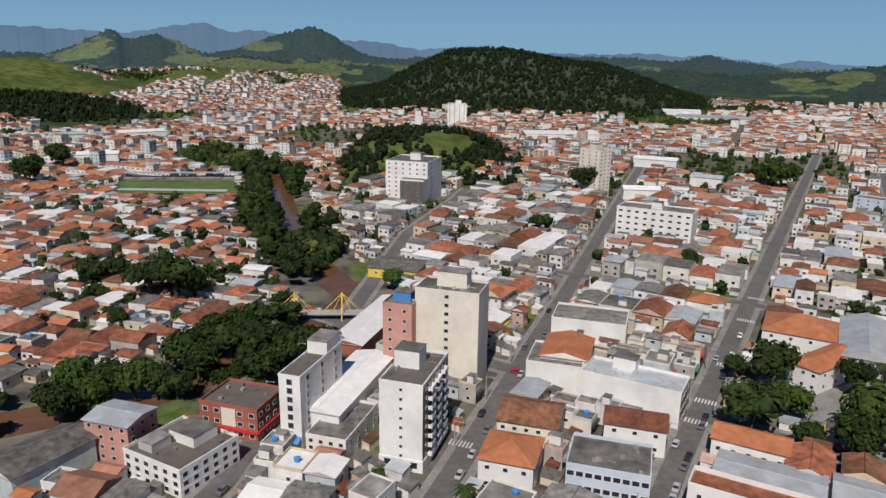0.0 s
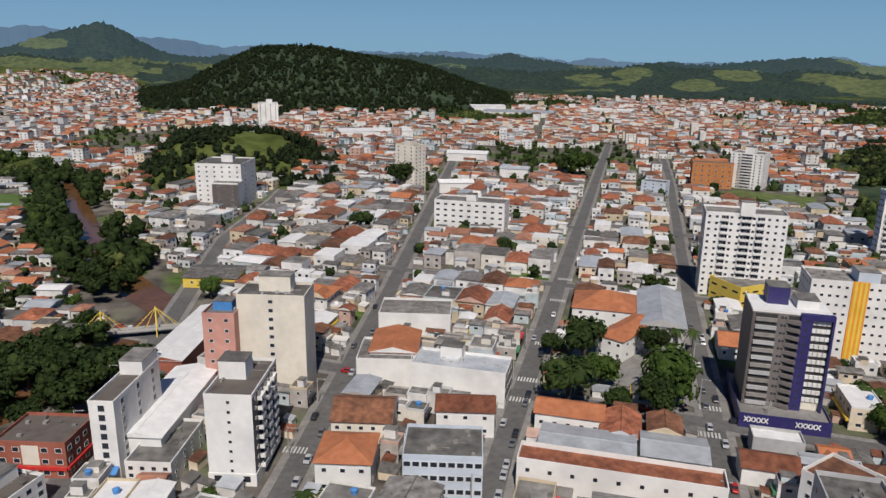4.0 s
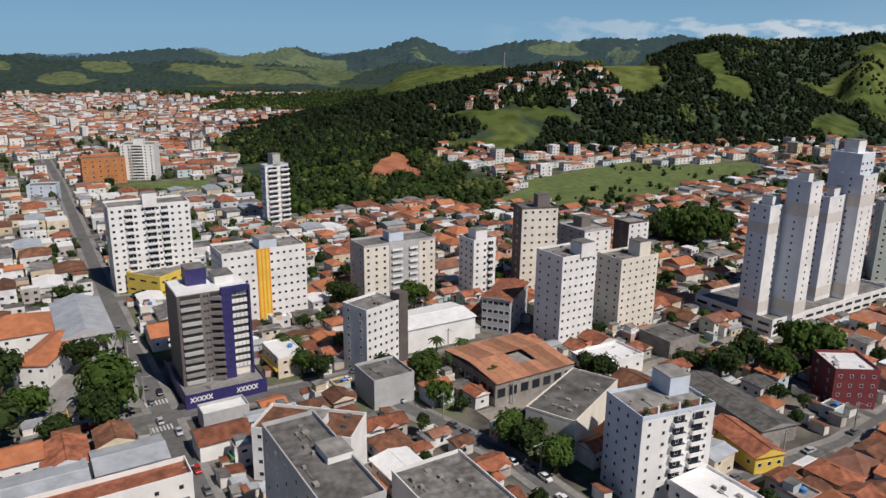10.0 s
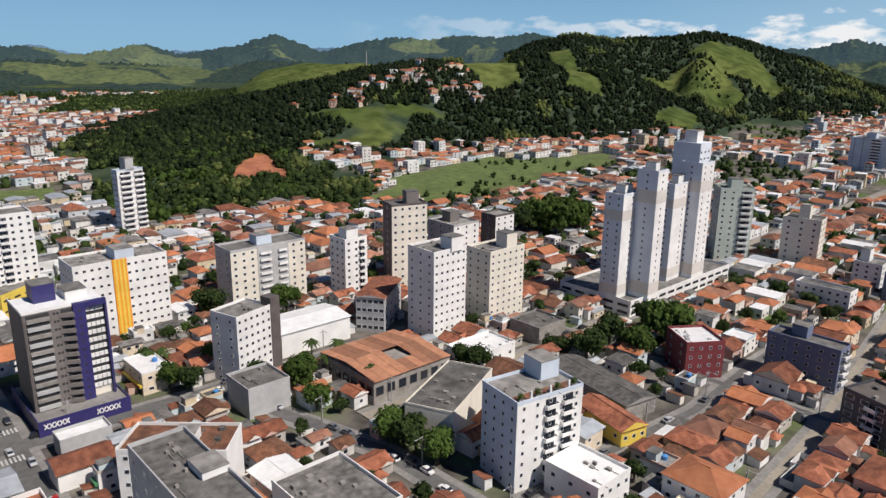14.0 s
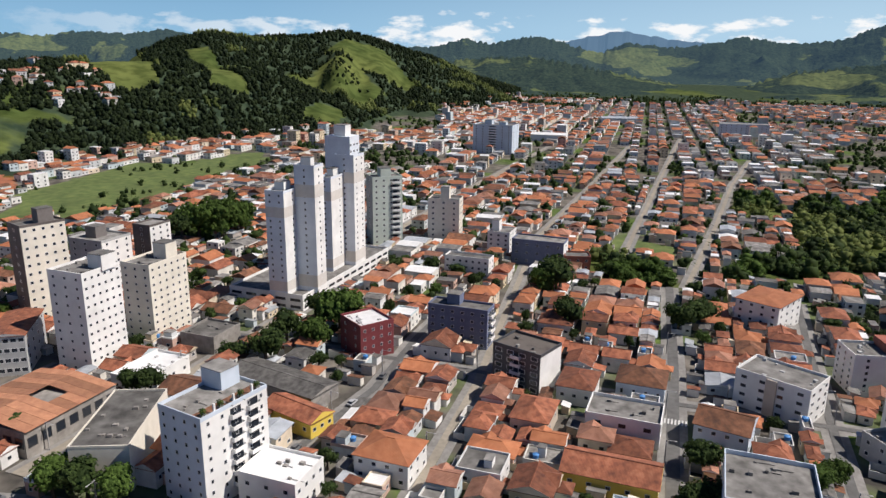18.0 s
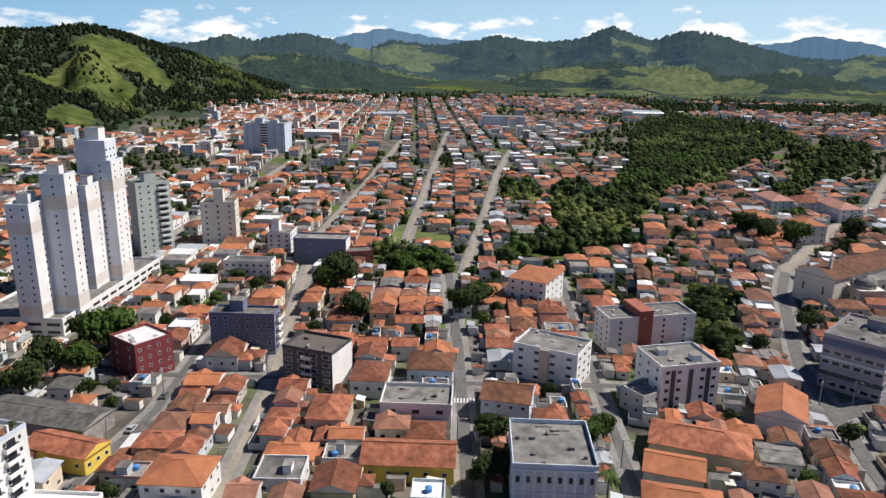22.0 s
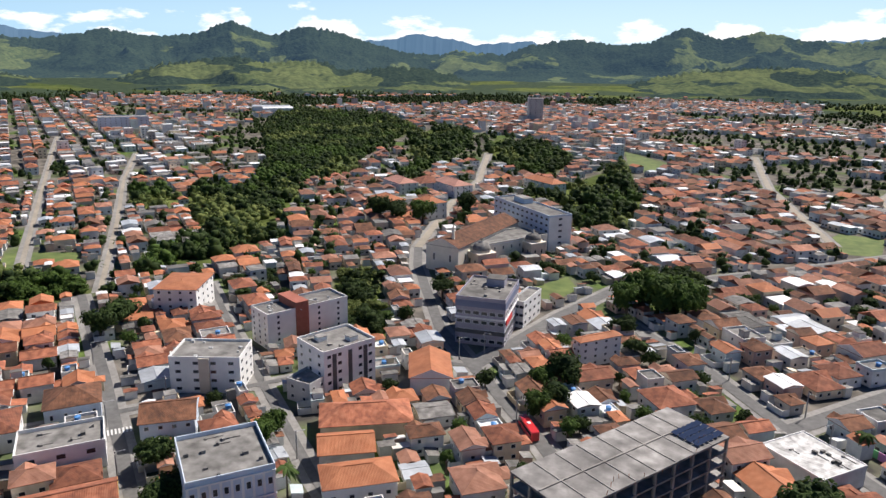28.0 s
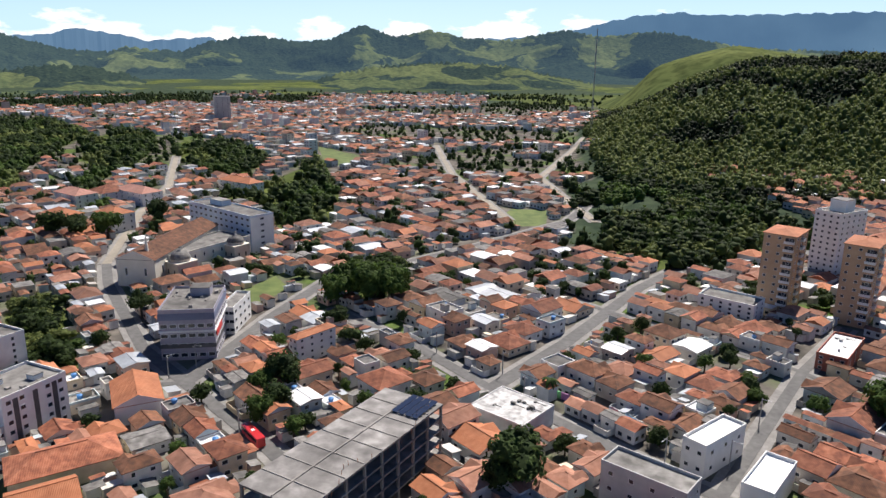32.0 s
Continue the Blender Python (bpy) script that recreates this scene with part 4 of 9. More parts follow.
def poly_cells(pts):
    p = np.array(pts, float)
    x0, y0 = np.floor((p.min(0) - (OX, OY)) / CELL).astype(int)
    x1, y1 = np.ceil((p.max(0) - (OX, OY)) / CELL).astype(int)
    x0, y0, x1, y1 = max(x0, 0), max(y0, 0), min(x1, 1499), min(y1, 1499)
    if x1 < x0 or y1 < y0:
        return None
    X, Y = np.meshgrid(np.arange(x0, x1 + 1), np.arange(y0, y1 + 1), indexing="ij")
    wx, wy = OX + (X + 0.5) * CELL, OY + (Y + 0.5) * CELL
    ins = np.zeros(X.shape, bool)
    for k in range(len(p)):
        a, c = p[k], p[(k + 1) % len(p)]
        cond = (a[1] > wy) != (c[1] > wy)
        with np.errstate(divide="ignore", invalid="ignore"):
            xi = (c[0] - a[0]) * (wy - a[1]) / (c[1] - a[1] + 1e-12) + a[0]
        ins ^= cond & (wx < xi)
    return X[ins], Y[ins]


def take(pts, v=1):
    c = poly_cells(pts)
    if c is not None:
        TAKEN[c] = v


def is_free(pts):
    c = poly_cells(pts)
    return c is not None and len(c[0]) > 0 and not TAKEN[c].any()


def rect(x, y, rot, w, d, grow=0.0):
    c, s = math.cos(radians(rot)), math.sin(radians(rot))
    a, b_ = w / 2 + grow, d / 2 + grow
    return [(x + c * u - s * v, y + s * u + c * v) for u, v in ((-a, -b_), (a, -b_), (a, b_), (-a, b_))]


def take_line(pts, width):
    for k in range(len(pts) - 1):
        a, c = Vector(pts[k]), Vector(pts[k + 1])
        t = (c - a).normalized()
        nrm = Vector((-t.y, t.x)) * width / 2
        a, c = a - t * width * 0.3, c + t * width * 0.3
        take([a + nrm, c + nrm, c - nrm, a - nrm])


STREET_NO = [0]


def kerbed_street(name, pts, width, mat=None, label="grey asphalt street with concrete pavements"):
    """Roadway with a raised pavement on either side."""
    take_line(pts, width + 1)
    STREET_NO[0] += 1
    r = strip(name, pts, width - 3.4, mat or M_ASPHALT, 0.19 + 0.006 * STREET_NO[0], label, "road")
    for sgn in (-1, 1):
        vs, fs = [], []
        P = []
        for k in range(len(pts) - 1):
            a, c = Vector(pts[k]), Vector(pts[k + 1])
            m_ = max(1, int((c - a).length / 25))
            P += [a.lerp(c, i / m_) for i in range(m_)]
        P.append(Vector(pts[-1]))
        for k, p in enumerate(P):
            t = (P[min(k + 1, len(P) - 1)] - P[max(k - 1, 0)]).normalized()
            nrm = Vector((-t.y, t.x)) * sgn
            q0, q1 = p + nrm * (width / 2 - 1.7), p + nrm * (width / 2 + 0.6)
            zz = ground_z(p.x, p.y)
            vs += [(q0.x, q0.y, zz - 0.2), (q0.x, q0.y, zz + 0.12 + 0.002 * STREET_NO[0]), (q1.x, q1.y, zz + 0.12 + 0.002 * STREET_NO[0])]
            if k:
                o = 3 * k
                fs += [(o - 3, o - 2, o + 1, o), (o - 2, o - 1, o + 2, o + 1)]
        child("pavement", mesh_of("pavement", vs, fs, [M_PAVE]), r)
    return r
# ---- streets, river, parks ----
STREETS = [
    ([(-16, 110), (4, 164), (57, 310), (120, 490), (215, 760)], 10),
    ([(30, 105), (61, 165), (149, 323), (347, 675), (420, 805)], 10),
    ([(85, 90), (128, 166), (191, 278), (353, 558), (420, 680)], 9),
    ([(-66, 120), (-54, 157), (-36, 291), (-20, 420), (20, 560)], 10),
    ([(-60, 285), (28, 226), (82, 194), (130, 164), (176, 135), (245, 95)], 10),
    ([(57, 345), (138, 298), (205, 258), (330, 185)], 9),
    ([(110, 470), (195, 405), (275, 360), (380, 300)], 9),
    ([(176, 135), (160, 70), (120, -10), (95, -60), (60, -145)], 8),
    ([(175, 82), (221, 56), (294, 17), (420, -32), (560, -105), (700, -180)], 10),
    ([(150, 30), (186, 9), (214, -10), (255, -28), (300, -52)], 6),
    ([(125, -3), (158, -18), (212, -43), (399, -115), (560, -205), (830, -351)], 6),
    ([(110, -62), (146, -80), (217, -114), (303, -153)], 7),
    ([(85, -98), (118, -113), (168, -140), (232, -175), (275, -200)], 6),
    ([(40, -130), (80, -163), (120, -192), (155, -218), (215, -282), (236, -310)], 8),
    ([(345, -146), (377, -163), (772, -379), (900, -450)], 6),
    ([(300, -160), (420, -240), (560, -330), (700, -430)], 6),
    ([(470, -60), (620, -135), (830, -250)], 6),
    ([(285, 80), (262, 30), (225, -40), (190, -105), (150, -185), (124, -195)], 6),
    ([(124, -195), (123, -259), (118, -310), (60, -390), (10, -470), (-10, -560)], 9),
    ([(104, -274), (60, -244), (26, -213), (-14, -183), (-60, -150), (-110, -118)], 8),
    ([(26, -213), (4, -257), (-28, -334), (-60, -390)], 9),
    ([(-30, -150), (-39, -169), (-78, -250), (-108, -300)], 7),
    ([(-130, -180), (-78, -250), (4, -310)], 6),
    ([(236, -310), (290, -420), (330, -520), (420, -680)], 8),
    ([(48, -463), (120, -640), (180, -850)], 8),
    ([(-8, -470), (40, -640), (5, -950)], 8),
]
for k, (pts, width) in enumerate(STREETS):
    pale_road = k in (8, 10, 14, 15, 16, 23, 24, 25)
    kerbed_street("road", pts, width, M_DIRT if pale_road else None, "pale cobbled residential street with pavements" if pale_road else "grey asphalt street with concrete pavements")

# the brown river between its wooded banks
RIVER = [(-175, 650), (-143, 607), (-118, 520), (-90, 420), (-63, 349), (-38, 300), (-48, 262), (-67, 232), (-92, 204), (-124, 186), (-200, 160), (-320, 120)]
M_RIVER = noisy("muddy_water", [(0.13, 0.065, 0.03), (0.17, 0.085, 0.04)], 0.05, 0.15, bump=0.15, bump_scale=1.0, stain=0.2)
strip("water", RIVER, 17, M_RIVER, 0.06, "slow muddy brown river water", "river")
take_line(RIVER, 44)

# stadium
FIELD = [(-262, 578), (-172, 586), (-152, 522), (-240, 524)]
take(FIELD)
M_TURF = noisy("turf", [(0.06, 0.11, 0.02), (0.11, 0.18, 0.035)], 0.08, 0.95, stain=0.2, stain_scale=0.03)
tagged(new("football_pitch", mesh_of("football_pitch", [(x, y, 0.08) for x, y in FIELD], [(0, 1, 2, 3)], [M_TURF])), "mown green football pitch of the stadium", "pitch", kind="structure")
for k, (x, y, w, rot) in enumerate(((-215, 592, 95, 5), (-196, 515, 80, 0))):
    st = tagged(new("grandstand"), "low concrete grandstand with a pale roof along the pitch", "grandstand")
    st.matrix_basis = pose(x, y, 0, 0, 0, rot)
    s = Soup()
    for q in range(5):
        s.box(-w / 2, q * 1.2 - 3, 0, w / 2, q * 1.2 - 1.8, 0.6 + q * 0.5)
    child("terrace", s.mesh("terrace", [M_CONCRETE]), st)
    child("roof", Soup().box(-w / 2, -2, 5.5, w / 2, 5, 5.8).mesh("roof", [M_ZINC]), st)
    for q in range(9):
        child("post", Soup().box(-0.12, -0.12, 0, 0.12, 0.12, 5.5).mesh("post", [M_GREY]), st, pose(-w / 2 + q * w / 8, 3.5, 0))
    take(rect(x, y, rot, w, 12))

# woods and greens inside the town: outlines of land kept free of houses
GREENS = [
    ([(451, -267), (508, -301), (516, -336), (448, -307), (425, -276)], "wood"),
    ([(456, -317), (500, -372), (419, -344), (445, -408), (404, -382), (361, -315), (339, -274), (344, -249), (386, -270)], "wood"),
    ([(310, -179), (335, -202), (338, -234), (330, -266), (318, -287), (297, -268), (308, -244), (292, -217), (312, -202), (301, -185)], "wood"),
    ([(509, -441), (694, -597), (835, -789), (795, -849), (669, -780), (547, -648), (514, -583), (438, -478), (434, -431), (472, -433)], "wood"),
    ([(479, -615), (587, -746), (625, -886), (534, -821), (462, -701), (408, -573), (399, -527)], "wood"),
    ([(428, -683), (497, -816), (402, -782), (321, -686), (289, -569), (323, -573)], "wood"),
    ([(286, -510), (261, -562), (268, -696), (180, -507), (159, -423), (176, -393), (217, -449), (258, -473)], "wood"),
    ([(344, -116), (363, -145), (330, -167), (299, -157), (306, -130)], "wood"),
    ([(231, -235), (235, -268), (191, -229), (162, -193), (185, -194)], "wood"),
    ([(412, -510), (421, -555), (320, -431), (326, -405)], "wood"),
    ([(113, -300), (115, -333), (87, -348), (77, -307), (89, -284)], "wood"),
    ([(530, 529), (389, 386), (342, 299), (377, 307), (423, 278), (446, 254), (439, 210), (497, 225), (571, 259), (639, 462)], "wood"),
    ([(9, -406), (-2, -531), (-47, -685), (-92, -605), (-103, -464), (-80, -391), (-42, -360), (-27, -389)], "wood"),
    ([(-271, 744), (-254, 805), (-185, 754), (-161, 613), (-209, 641)], "wood"),
    ([(-123, 421), (-158, 557), (-152, 614), (-115, 492), (-103, 408), (-73, 410), (-53, 360), (-57, 329), (-76, 359), (-90, 409)], "wood"),
    ([(452, 104), (480, 92), (479, 60), (437, 57), (409, 90)], "wood"),
    ([(615, 648), (686, 599), (610, 510), (519, 489), (522, 559)], "wood"),
    ([(1250, 1245), (1315, 1200), (1458, 1002), (1048, 715), (1012, 832), (895, 989)], "wood"),
    ([(321, 1245), (469, 1245), (506, 1200), (418, 1116), (290, 1129)], "wood"),
    ([(769, -659), (1074, -977), (809, -967), (637, -834), (542, -642), (485, -495), (431, -409), (336, -295), (311, -232), (371, -269), (453, -372), (571, -499)], "wood"),
    ([(17, -604), (-32, -678), (-97, -608), (-152, -499), (-135, -436), (-82, -398), (-38, -411), (4, -458)], "wood"),
    ([(55, -471), (50, -500), (25, -501), (23, -453), (46, -444)], "lawn"),
    ([(378, -152), (400, -165), (370, -190), (349, -177)], "lawn"),
    ([(152, -280), (145, -312), (132, -297), (134, -263)], "lawn"),
    ([(307, -793), (237, -732), (227, -649), (265, -696)], "lawn"),
    ([(345, 472), (380, 505), (423, 462), (382, 411)], "lawn"),
    ([(431, -414), (535, -565), (552, -620), (460, -501)], "lawn"),
    ([(470, 170), (545, 125), (640, 110), (700, 100), (720, 190), (560, 240)], "lawn"),
    ([(95, 205), (120, 240), (150, 225), (142, 200), (128, 176)], "square"),
]
rural_ = np.clip((np.hypot(gx, gy) - 1450) / 200, 0, 1)
for pts, what in GREENS:
    if what == "wood":
        rural_ = np.where(in_polygon(gx, gy, pts), 1.0, rural_)
gm.attributes["open_country"].data.foreach_set("value", rural_.reshape(-1).astype(np.float32))
M_LAWN = noisy("lawn", [(0.07, 0.11, 0.025), (0.15, 0.19, 0.05)], 0.15, 0.95, stain=0.3, stain_scale=0.04)
lawn_no = 0
for pts, what in GREENS:
    take(pts, 2)
    if what in ("lawn", "square"):
        lawn_no += 1
        tagged(new("lawn", mesh_of("lawn", [(x, y, ground_z(x, y) + 0.1 + lawn_no * 0.004) for x, y in pts], [tuple(range(len(pts)))], [M_LAWN if what == "lawn" else M_PAVE])),
               "open mown green between the houses" if what == "lawn" else "paved town square under trees", "lawn", kind="structure")
for pts, what in CLEARINGS:
    if what != "houses":
        take(pts, 2)

def shrub_mesh():
    """A small leafy shrub of bent leaf clumps."""
    g_ = random.Random(8)
    vs, fs = [], []
    for k in range(90):
        t, u = g_.uniform(0, 6.28), math.acos(g_.uniform(-0.6, 1))
        nn = Vector((math.sin(u) * math.cos(t), math.sin(u) * math.sin(t), math.cos(u)))
        at_ = nn * g_.uniform(0.45, 1.0)
        a_ = nn.orthogonal().normalized() * 0.28
        a_.rotate(Matrix.Rotation(g_.uniform(0, 6.28), 3, nn))
        c_ = nn.cross(a_)
        o = len(vs)
        vs += [at_ - a_, at_ + c_, at_ + a_ + nn * 0.15]
        fs.append((o, o + 1, o + 2))
    return mesh_of("shrub", vs, fs, [M_LEAF_LIGHT])


SHRUB = shrub_mesh()

# ---- the buildings that stand out, one by one ----
# charcoal flank: its dark wall and the shade of balcony voids in one colour
b = building("apartment_tower", "white eight-storey tower with dark balcony bays on its flank", "tower", -6.4, 176.1, -17.0, 11.8, 22.0, 24.0, [M_WHITE, M_CHAR], floors=9, cols=(1, 4, 0, 2), win=(0.9, 0.9), side_walls={1: 1}, roof_mat=M_BROWNROOF, balcony=((1, -5, 3.2), (1, 0.5, 3.2), (1, 6, 3.2)))
child("base_storey", Soup().box(-6.1, -11.2, 0, 6.1, 11.2, 3.4).mesh("base_storey", [M_WHITE]), b)
for q in range(3): fixed(WIN_DARK, b, pose(-3.6 + q * 3.6, -11.22, 2.0), 1.9, 1.6)
take(rect(-6.4, 176.1, -17.0, 11.8, 22.0, 1.0))
rooftop(b, -2, 2, 24.0, 7, 6, 5, M_WHITE, "lift_house")
b = building("apartment_tower", "tall cream tower with a blank front and a stair slit", "tower", 4.0, 221.8, -17.0, 21.2, 13.5, 31.8, [M_CREAM, M_CREAM], floors=11, cols=(1, 0, 0, 0), win=(1.6, 1.3), side_walls={1: 1})
take(rect(4.0, 221.8, -17.0, 21.2, 13.5, 1.0))
rooftop(b, 0, 2, 31.8, 10, 6, 5, M_CREAM, "lift_house")
b = building("office_building", "slim white building with a glazed strip and blue awning", "building", -36.2, 188.4, -17.0, 6.4, 26.2, 20.6, M_WHITE, floors=8, cols=(1, 3, 0, 0), win=(1.9, 1.9), roof_mat=M_BROWNROOF)
child("awning", Soup().add([(-3.0, -13.2, 3.6), (3.0, -13.2, 3.6), (3.2, -15.6, 2.7), (-3.2, -15.6, 2.7), (-3.0, -13.2, 3.4), (3.0, -13.2, 3.4), (3.2, -15.6, 2.5), (-3.2, -15.6, 2.5)], [(0, 3, 2, 1), (4, 5, 6, 7), (3, 7, 6, 2), (0, 4, 7, 3), (1, 2, 6, 5)]).mesh("awning", [M_BLUE]), b, None, "bright blue shop awning")
take(rect(-36.2, 188.4, -17.0, 6.4, 26.2, 1.0))
rooftop(b, 0, 8, 20.6, 6.2, 9, 4, M_WHITE, "lift_house")
b = building("shop_building", "low white commercial building with a long bright roof", "building", -26.4, 179.9, -17.0, 11.6, 22.0, 6.2, M_WHITE, floors=3, cols=(4, 4, 0, 0), roof_mat=M_CONCRETE)
take(rect(-26.4, 179.9, -17.0, 11.6, 22.0, 1.0))
b = building("warehouse", "long shed with a bright white sheet roof", "warehouse", -27.3, 199.4, -17.0, 13.0, 42.0, 9.0, M_WHITE, roof='gable', roof_mat=M_WHITEROOF, rise=1.2)
take(rect(-27.3, 199.4, -17.0, 13.0, 42.0, 1.0))
b = building("shop_building", "brick-red three-storey shop building with a grey roof", "building", -56.2, 187.3, -17.0, 18.3, 14.8, 9.4, M_BRICKRED, floors=3, cols=(5, 4, 0, 0), win=(1.8, 1.4), roof_mat=M_BROWNROOF)
child("sign_band", Soup().box(-9.2, -7.9, 2.6, 9.2, -7.4, 3.5).box(9.15, -7.4, 2.6, 9.65, 7.2, 3.5).mesh("sign_band", [M_RED]), b, None, "red shop sign band")
child("cream_panel", Soup().box(-2.2, -7.46, 3.8, 2.2, -7.3, 9.2).mesh("cream_panel", [M_CREAM]), b)
take(rect(-56.2, 187.3, -17.0, 18.3, 14.8, 1.0))
b = building("office_building", "white three-storey corner building with rows of windows", "building", -65.8, 164.7, -29.0, 20.3, 19.3, 7.1, M_WHITE, floors=3, cols=(6, 6, 0, 0), win=(1.7, 1.4), roof_mat=M_BROWNROOF, band=M_WHITE)
take(rect(-65.8, 164.7, -29.0, 20.3, 19.3, 1.0))
rooftop(b, 0, 4, 7.1, 9, 8, 3, M_WHITE, "penthouse")
rooftop(b, -5, -4, 7.1, 5, 6, 2.4, M_GREY, "stair_house")
b = building("office_building", "pale pink four-storey building with a metal roof", "building", -84.5, 172.5, -17.0, 13.7, 11.3, 11.3, M_PINK, floors=4, cols=(4, 3, 0, 0), roof='gable', roof_mat=M_ZINC, rise=1.0)
take(rect(-84.5, 172.5, -17.0, 13.7, 11.3, 1.0))
b = building("warehouse", "wide shed with a grey fibre cement roof", "warehouse", -100.5, 160.8, -29.0, 13.8, 22.0, 7.0, M_HOUSE, roof='gable', roof_mat=M_FIBRE, rise=2.2)
take(rect(-100.5, 160.8, -29.0, 13.8, 22.0, 1.0))
b = building("apartment_tower", "brick-pink apartment tower with a blue roof tank", "tower", -11.6, 222.5, -17.0, 9.9, 14.0, 27.0, [M_PINK, M_WHITE], floors=8, cols=(2, 0, 0, 0))
take(rect(-11.6, 222.5, -17.0, 9.9, 14.0, 1.0))
rooftop(b, 0, 0, 27.0, 6, 5, 3, M_BLUE, "lift_house")
b = building("shop_building", "yellow warehouse with a grey sheet roof by the river", "warehouse", -20.0, 337.3, -17.0, 25.0, 20.7, 5.0, M_YELLOW, floors=1, cols=(3, 3, 0, 0), roof='gable', roof_mat=M_FIBRE, rise=1.5)
take(rect(-20.0, 337.3, -17.0, 25.0, 20.7, 1.0))
b = building("apartment_tower", "white nine-storey tower beyond the river", "tower", -20.5, 525.7, -17.0, 31.7, 33.3, 29.3, M_WHITE, floors=9, cols=(6, 2, 0, 0), win=(1.4, 1.2))
take(rect(-20.5, 525.7, -17.0, 31.7, 33.3, 1.0))
rooftop(b, 2, 0, 29.3, 8, 6, 5, M_WHITE, "lift_house")
b = building("apartment_block", "dark-fronted block before the white tower", "building", -19.2, 501.6, -17.0, 17.6, 12.0, 18.4, [M_WHITE, M_DARK], floors=6, cols=(2, 0, 0, 0), side_walls={0: 1})
take(rect(-19.2, 501.6, -17.0, 17.6, 12.0, 1.0))
b = building("apartment_tower", "slender cream-white tower with a blue-grey base", "tower", 117.0, 548.1, -52.1, 19.4, 13.5, 35.9, M_CREAM, floors=13, cols=(3, 3, 0, 0))
take(rect(117.0, 548.1, -52.1, 19.4, 13.5, 1.0))
rooftop(b, 0, 0, 35.9, 6, 8, 4, M_CREAM, "lift_house")
b = building("apartment_block", "long white six-storey block with stair tower", "building", 128.1, 417.5, -29.0, 43.7, 17.7, 17.8, M_WHITE, floors=5, cols=(9, 2, 0, 0), win=(2.4, 1.3))
take(rect(128.1, 417.5, -29.0, 43.7, 17.7, 1.0))
rooftop(b, 0, 0, 17.8, 6, 6, 4, M_WHITE, "lift_house")
b = building("apartment_tower", "far white tower before the wooded ridge", "tower", 21.1, 1099.3, -0.6, 28.5, 26.1, 30.8, M_WHITE, floors=14, cols=(4, 1, 0, 0))
take(rect(21.1, 1099.3, -0.6, 28.5, 26.1, 1.0))
rooftop(b, 2, 0, 30.8, 9, 6, 6, M_WHITE, "lift_house")
b = building("shop_building", "large white block with a grey flat roof and small service shafts", "building", 59.8, 201.1, -29.0, 29.9, 12.8, 11.0, [M_WHITE, M_TAUPE], floors=3, cols=(0, 4, 0, 0), side_walls={1: 1}, roof_mat=M_ZINC)
take(rect(59.8, 201.1, -29.0, 29.9, 12.8, 1.0))
rooftop(b, -4, 4, 11.0, 7, 5, 4, M_WHITE, "lift_house")
b = building("shop_building", "white windowless hall with a stepped grey roof", "building", 39.2, 220.1, -17.0, 17.9, 18.0, 9.0, M_WHITE, roof_mat=M_FIBRE)
take(rect(39.2, 220.1, -17.0, 17.9, 18.0, 1.0))
b = building("shop_building", "hall with a bright orange tiled roof", "building", 43.2, 225.0, -17.0, 15.6, 19.9, 10.0, M_WHITE, roof='gable', roof_mat=M_TILE_NEW, rise=2)
take(rect(43.2, 225.0, -17.0, 15.6, 19.9, 1.0))
b = building("shop_building", "white two-tier commercial block with parapets", "building", 57.1, 255.8, -17.0, 27.1, 17.4, 10.0, M_WHITE, floors=2, cols=(0, 2, 0, 0))
take(rect(57.1, 255.8, -17.0, 27.1, 17.4, 1.0))
b = building("house", "cream two-storey house with a brown roof", "house", 26.2, 183.0, -17.0, 16.4, 15.3, 8.0, M_CREAM, floors=2, cols=(5, 2, 0, 0), roof='gable', roof_mat=M_TILE_OLD)
take(rect(26.2, 183.0, -17.0, 16.4, 15.3, 1.0))
b = building("house", "corner house with balconies and an orange hipped roof", "house", 18.6, 161.8, -17.0, 13.7, 14.4, 9.0, M_WHITE, floors=2, cols=(3, 2, 0, 0), roof='hip', roof_mat=M_TILE_NEW)
take(rect(18.6, 161.8, -17.0, 13.7, 14.4, 1.0))
b = building("office_building", "three-storey building with bands of glazing and a worn roof", "building", 41.9, 155.2, -17.0, 19.4, 14.8, 11.0, M_PALEBLUE, floors=3, cols=(9, 4, 0, 0), win=(1.9, 1.5), roof_mat=M_CONCRETE)
take(rect(41.9, 155.2, -17.0, 19.4, 14.8, 1.0))
b = building("house", "white two-storey house under a brown tiled roof", "house", 54.8, 179.8, -17.0, 16.4, 10.2, 8.0, M_WHITE, floors=2, cols=(3, 1, 0, 0), roof='gable', roof_mat=M_TILE)
take(rect(54.8, 179.8, -17.0, 16.4, 10.2, 1.0))
b = building("school", "school with a broad orange tiled roof and white-and-blue walls", "building", 131.2, 224.2, -55.9, 10.4, 29.9, 8.0, M_WHITE, floors=2, cols=(3, 4, 0, 0), roof='hip', roof_mat=M_TILE_NEW)
take(rect(131.2, 224.2, -55.9, 10.4, 29.9, 1.0))
b = building("school", "old school wing with an orange roof", "building", 136.1, 252.1, -29.0, 26.1, 21.6, 8.0, M_WHITE, floors=2, cols=(4, 1, 0, 0), roof='hip', roof_mat=M_TILE_NEW)
take(rect(136.1, 252.1, -29.0, 26.1, 21.6, 1.0))
b = building("warehouse", "gymnasium with a curved grey metal roof", "warehouse", 152.3, 238.4, -29.0, 17.1, 42.7, 9.0, M_GREY, roof='gable', roof_mat=M_ZINC, rise=3)
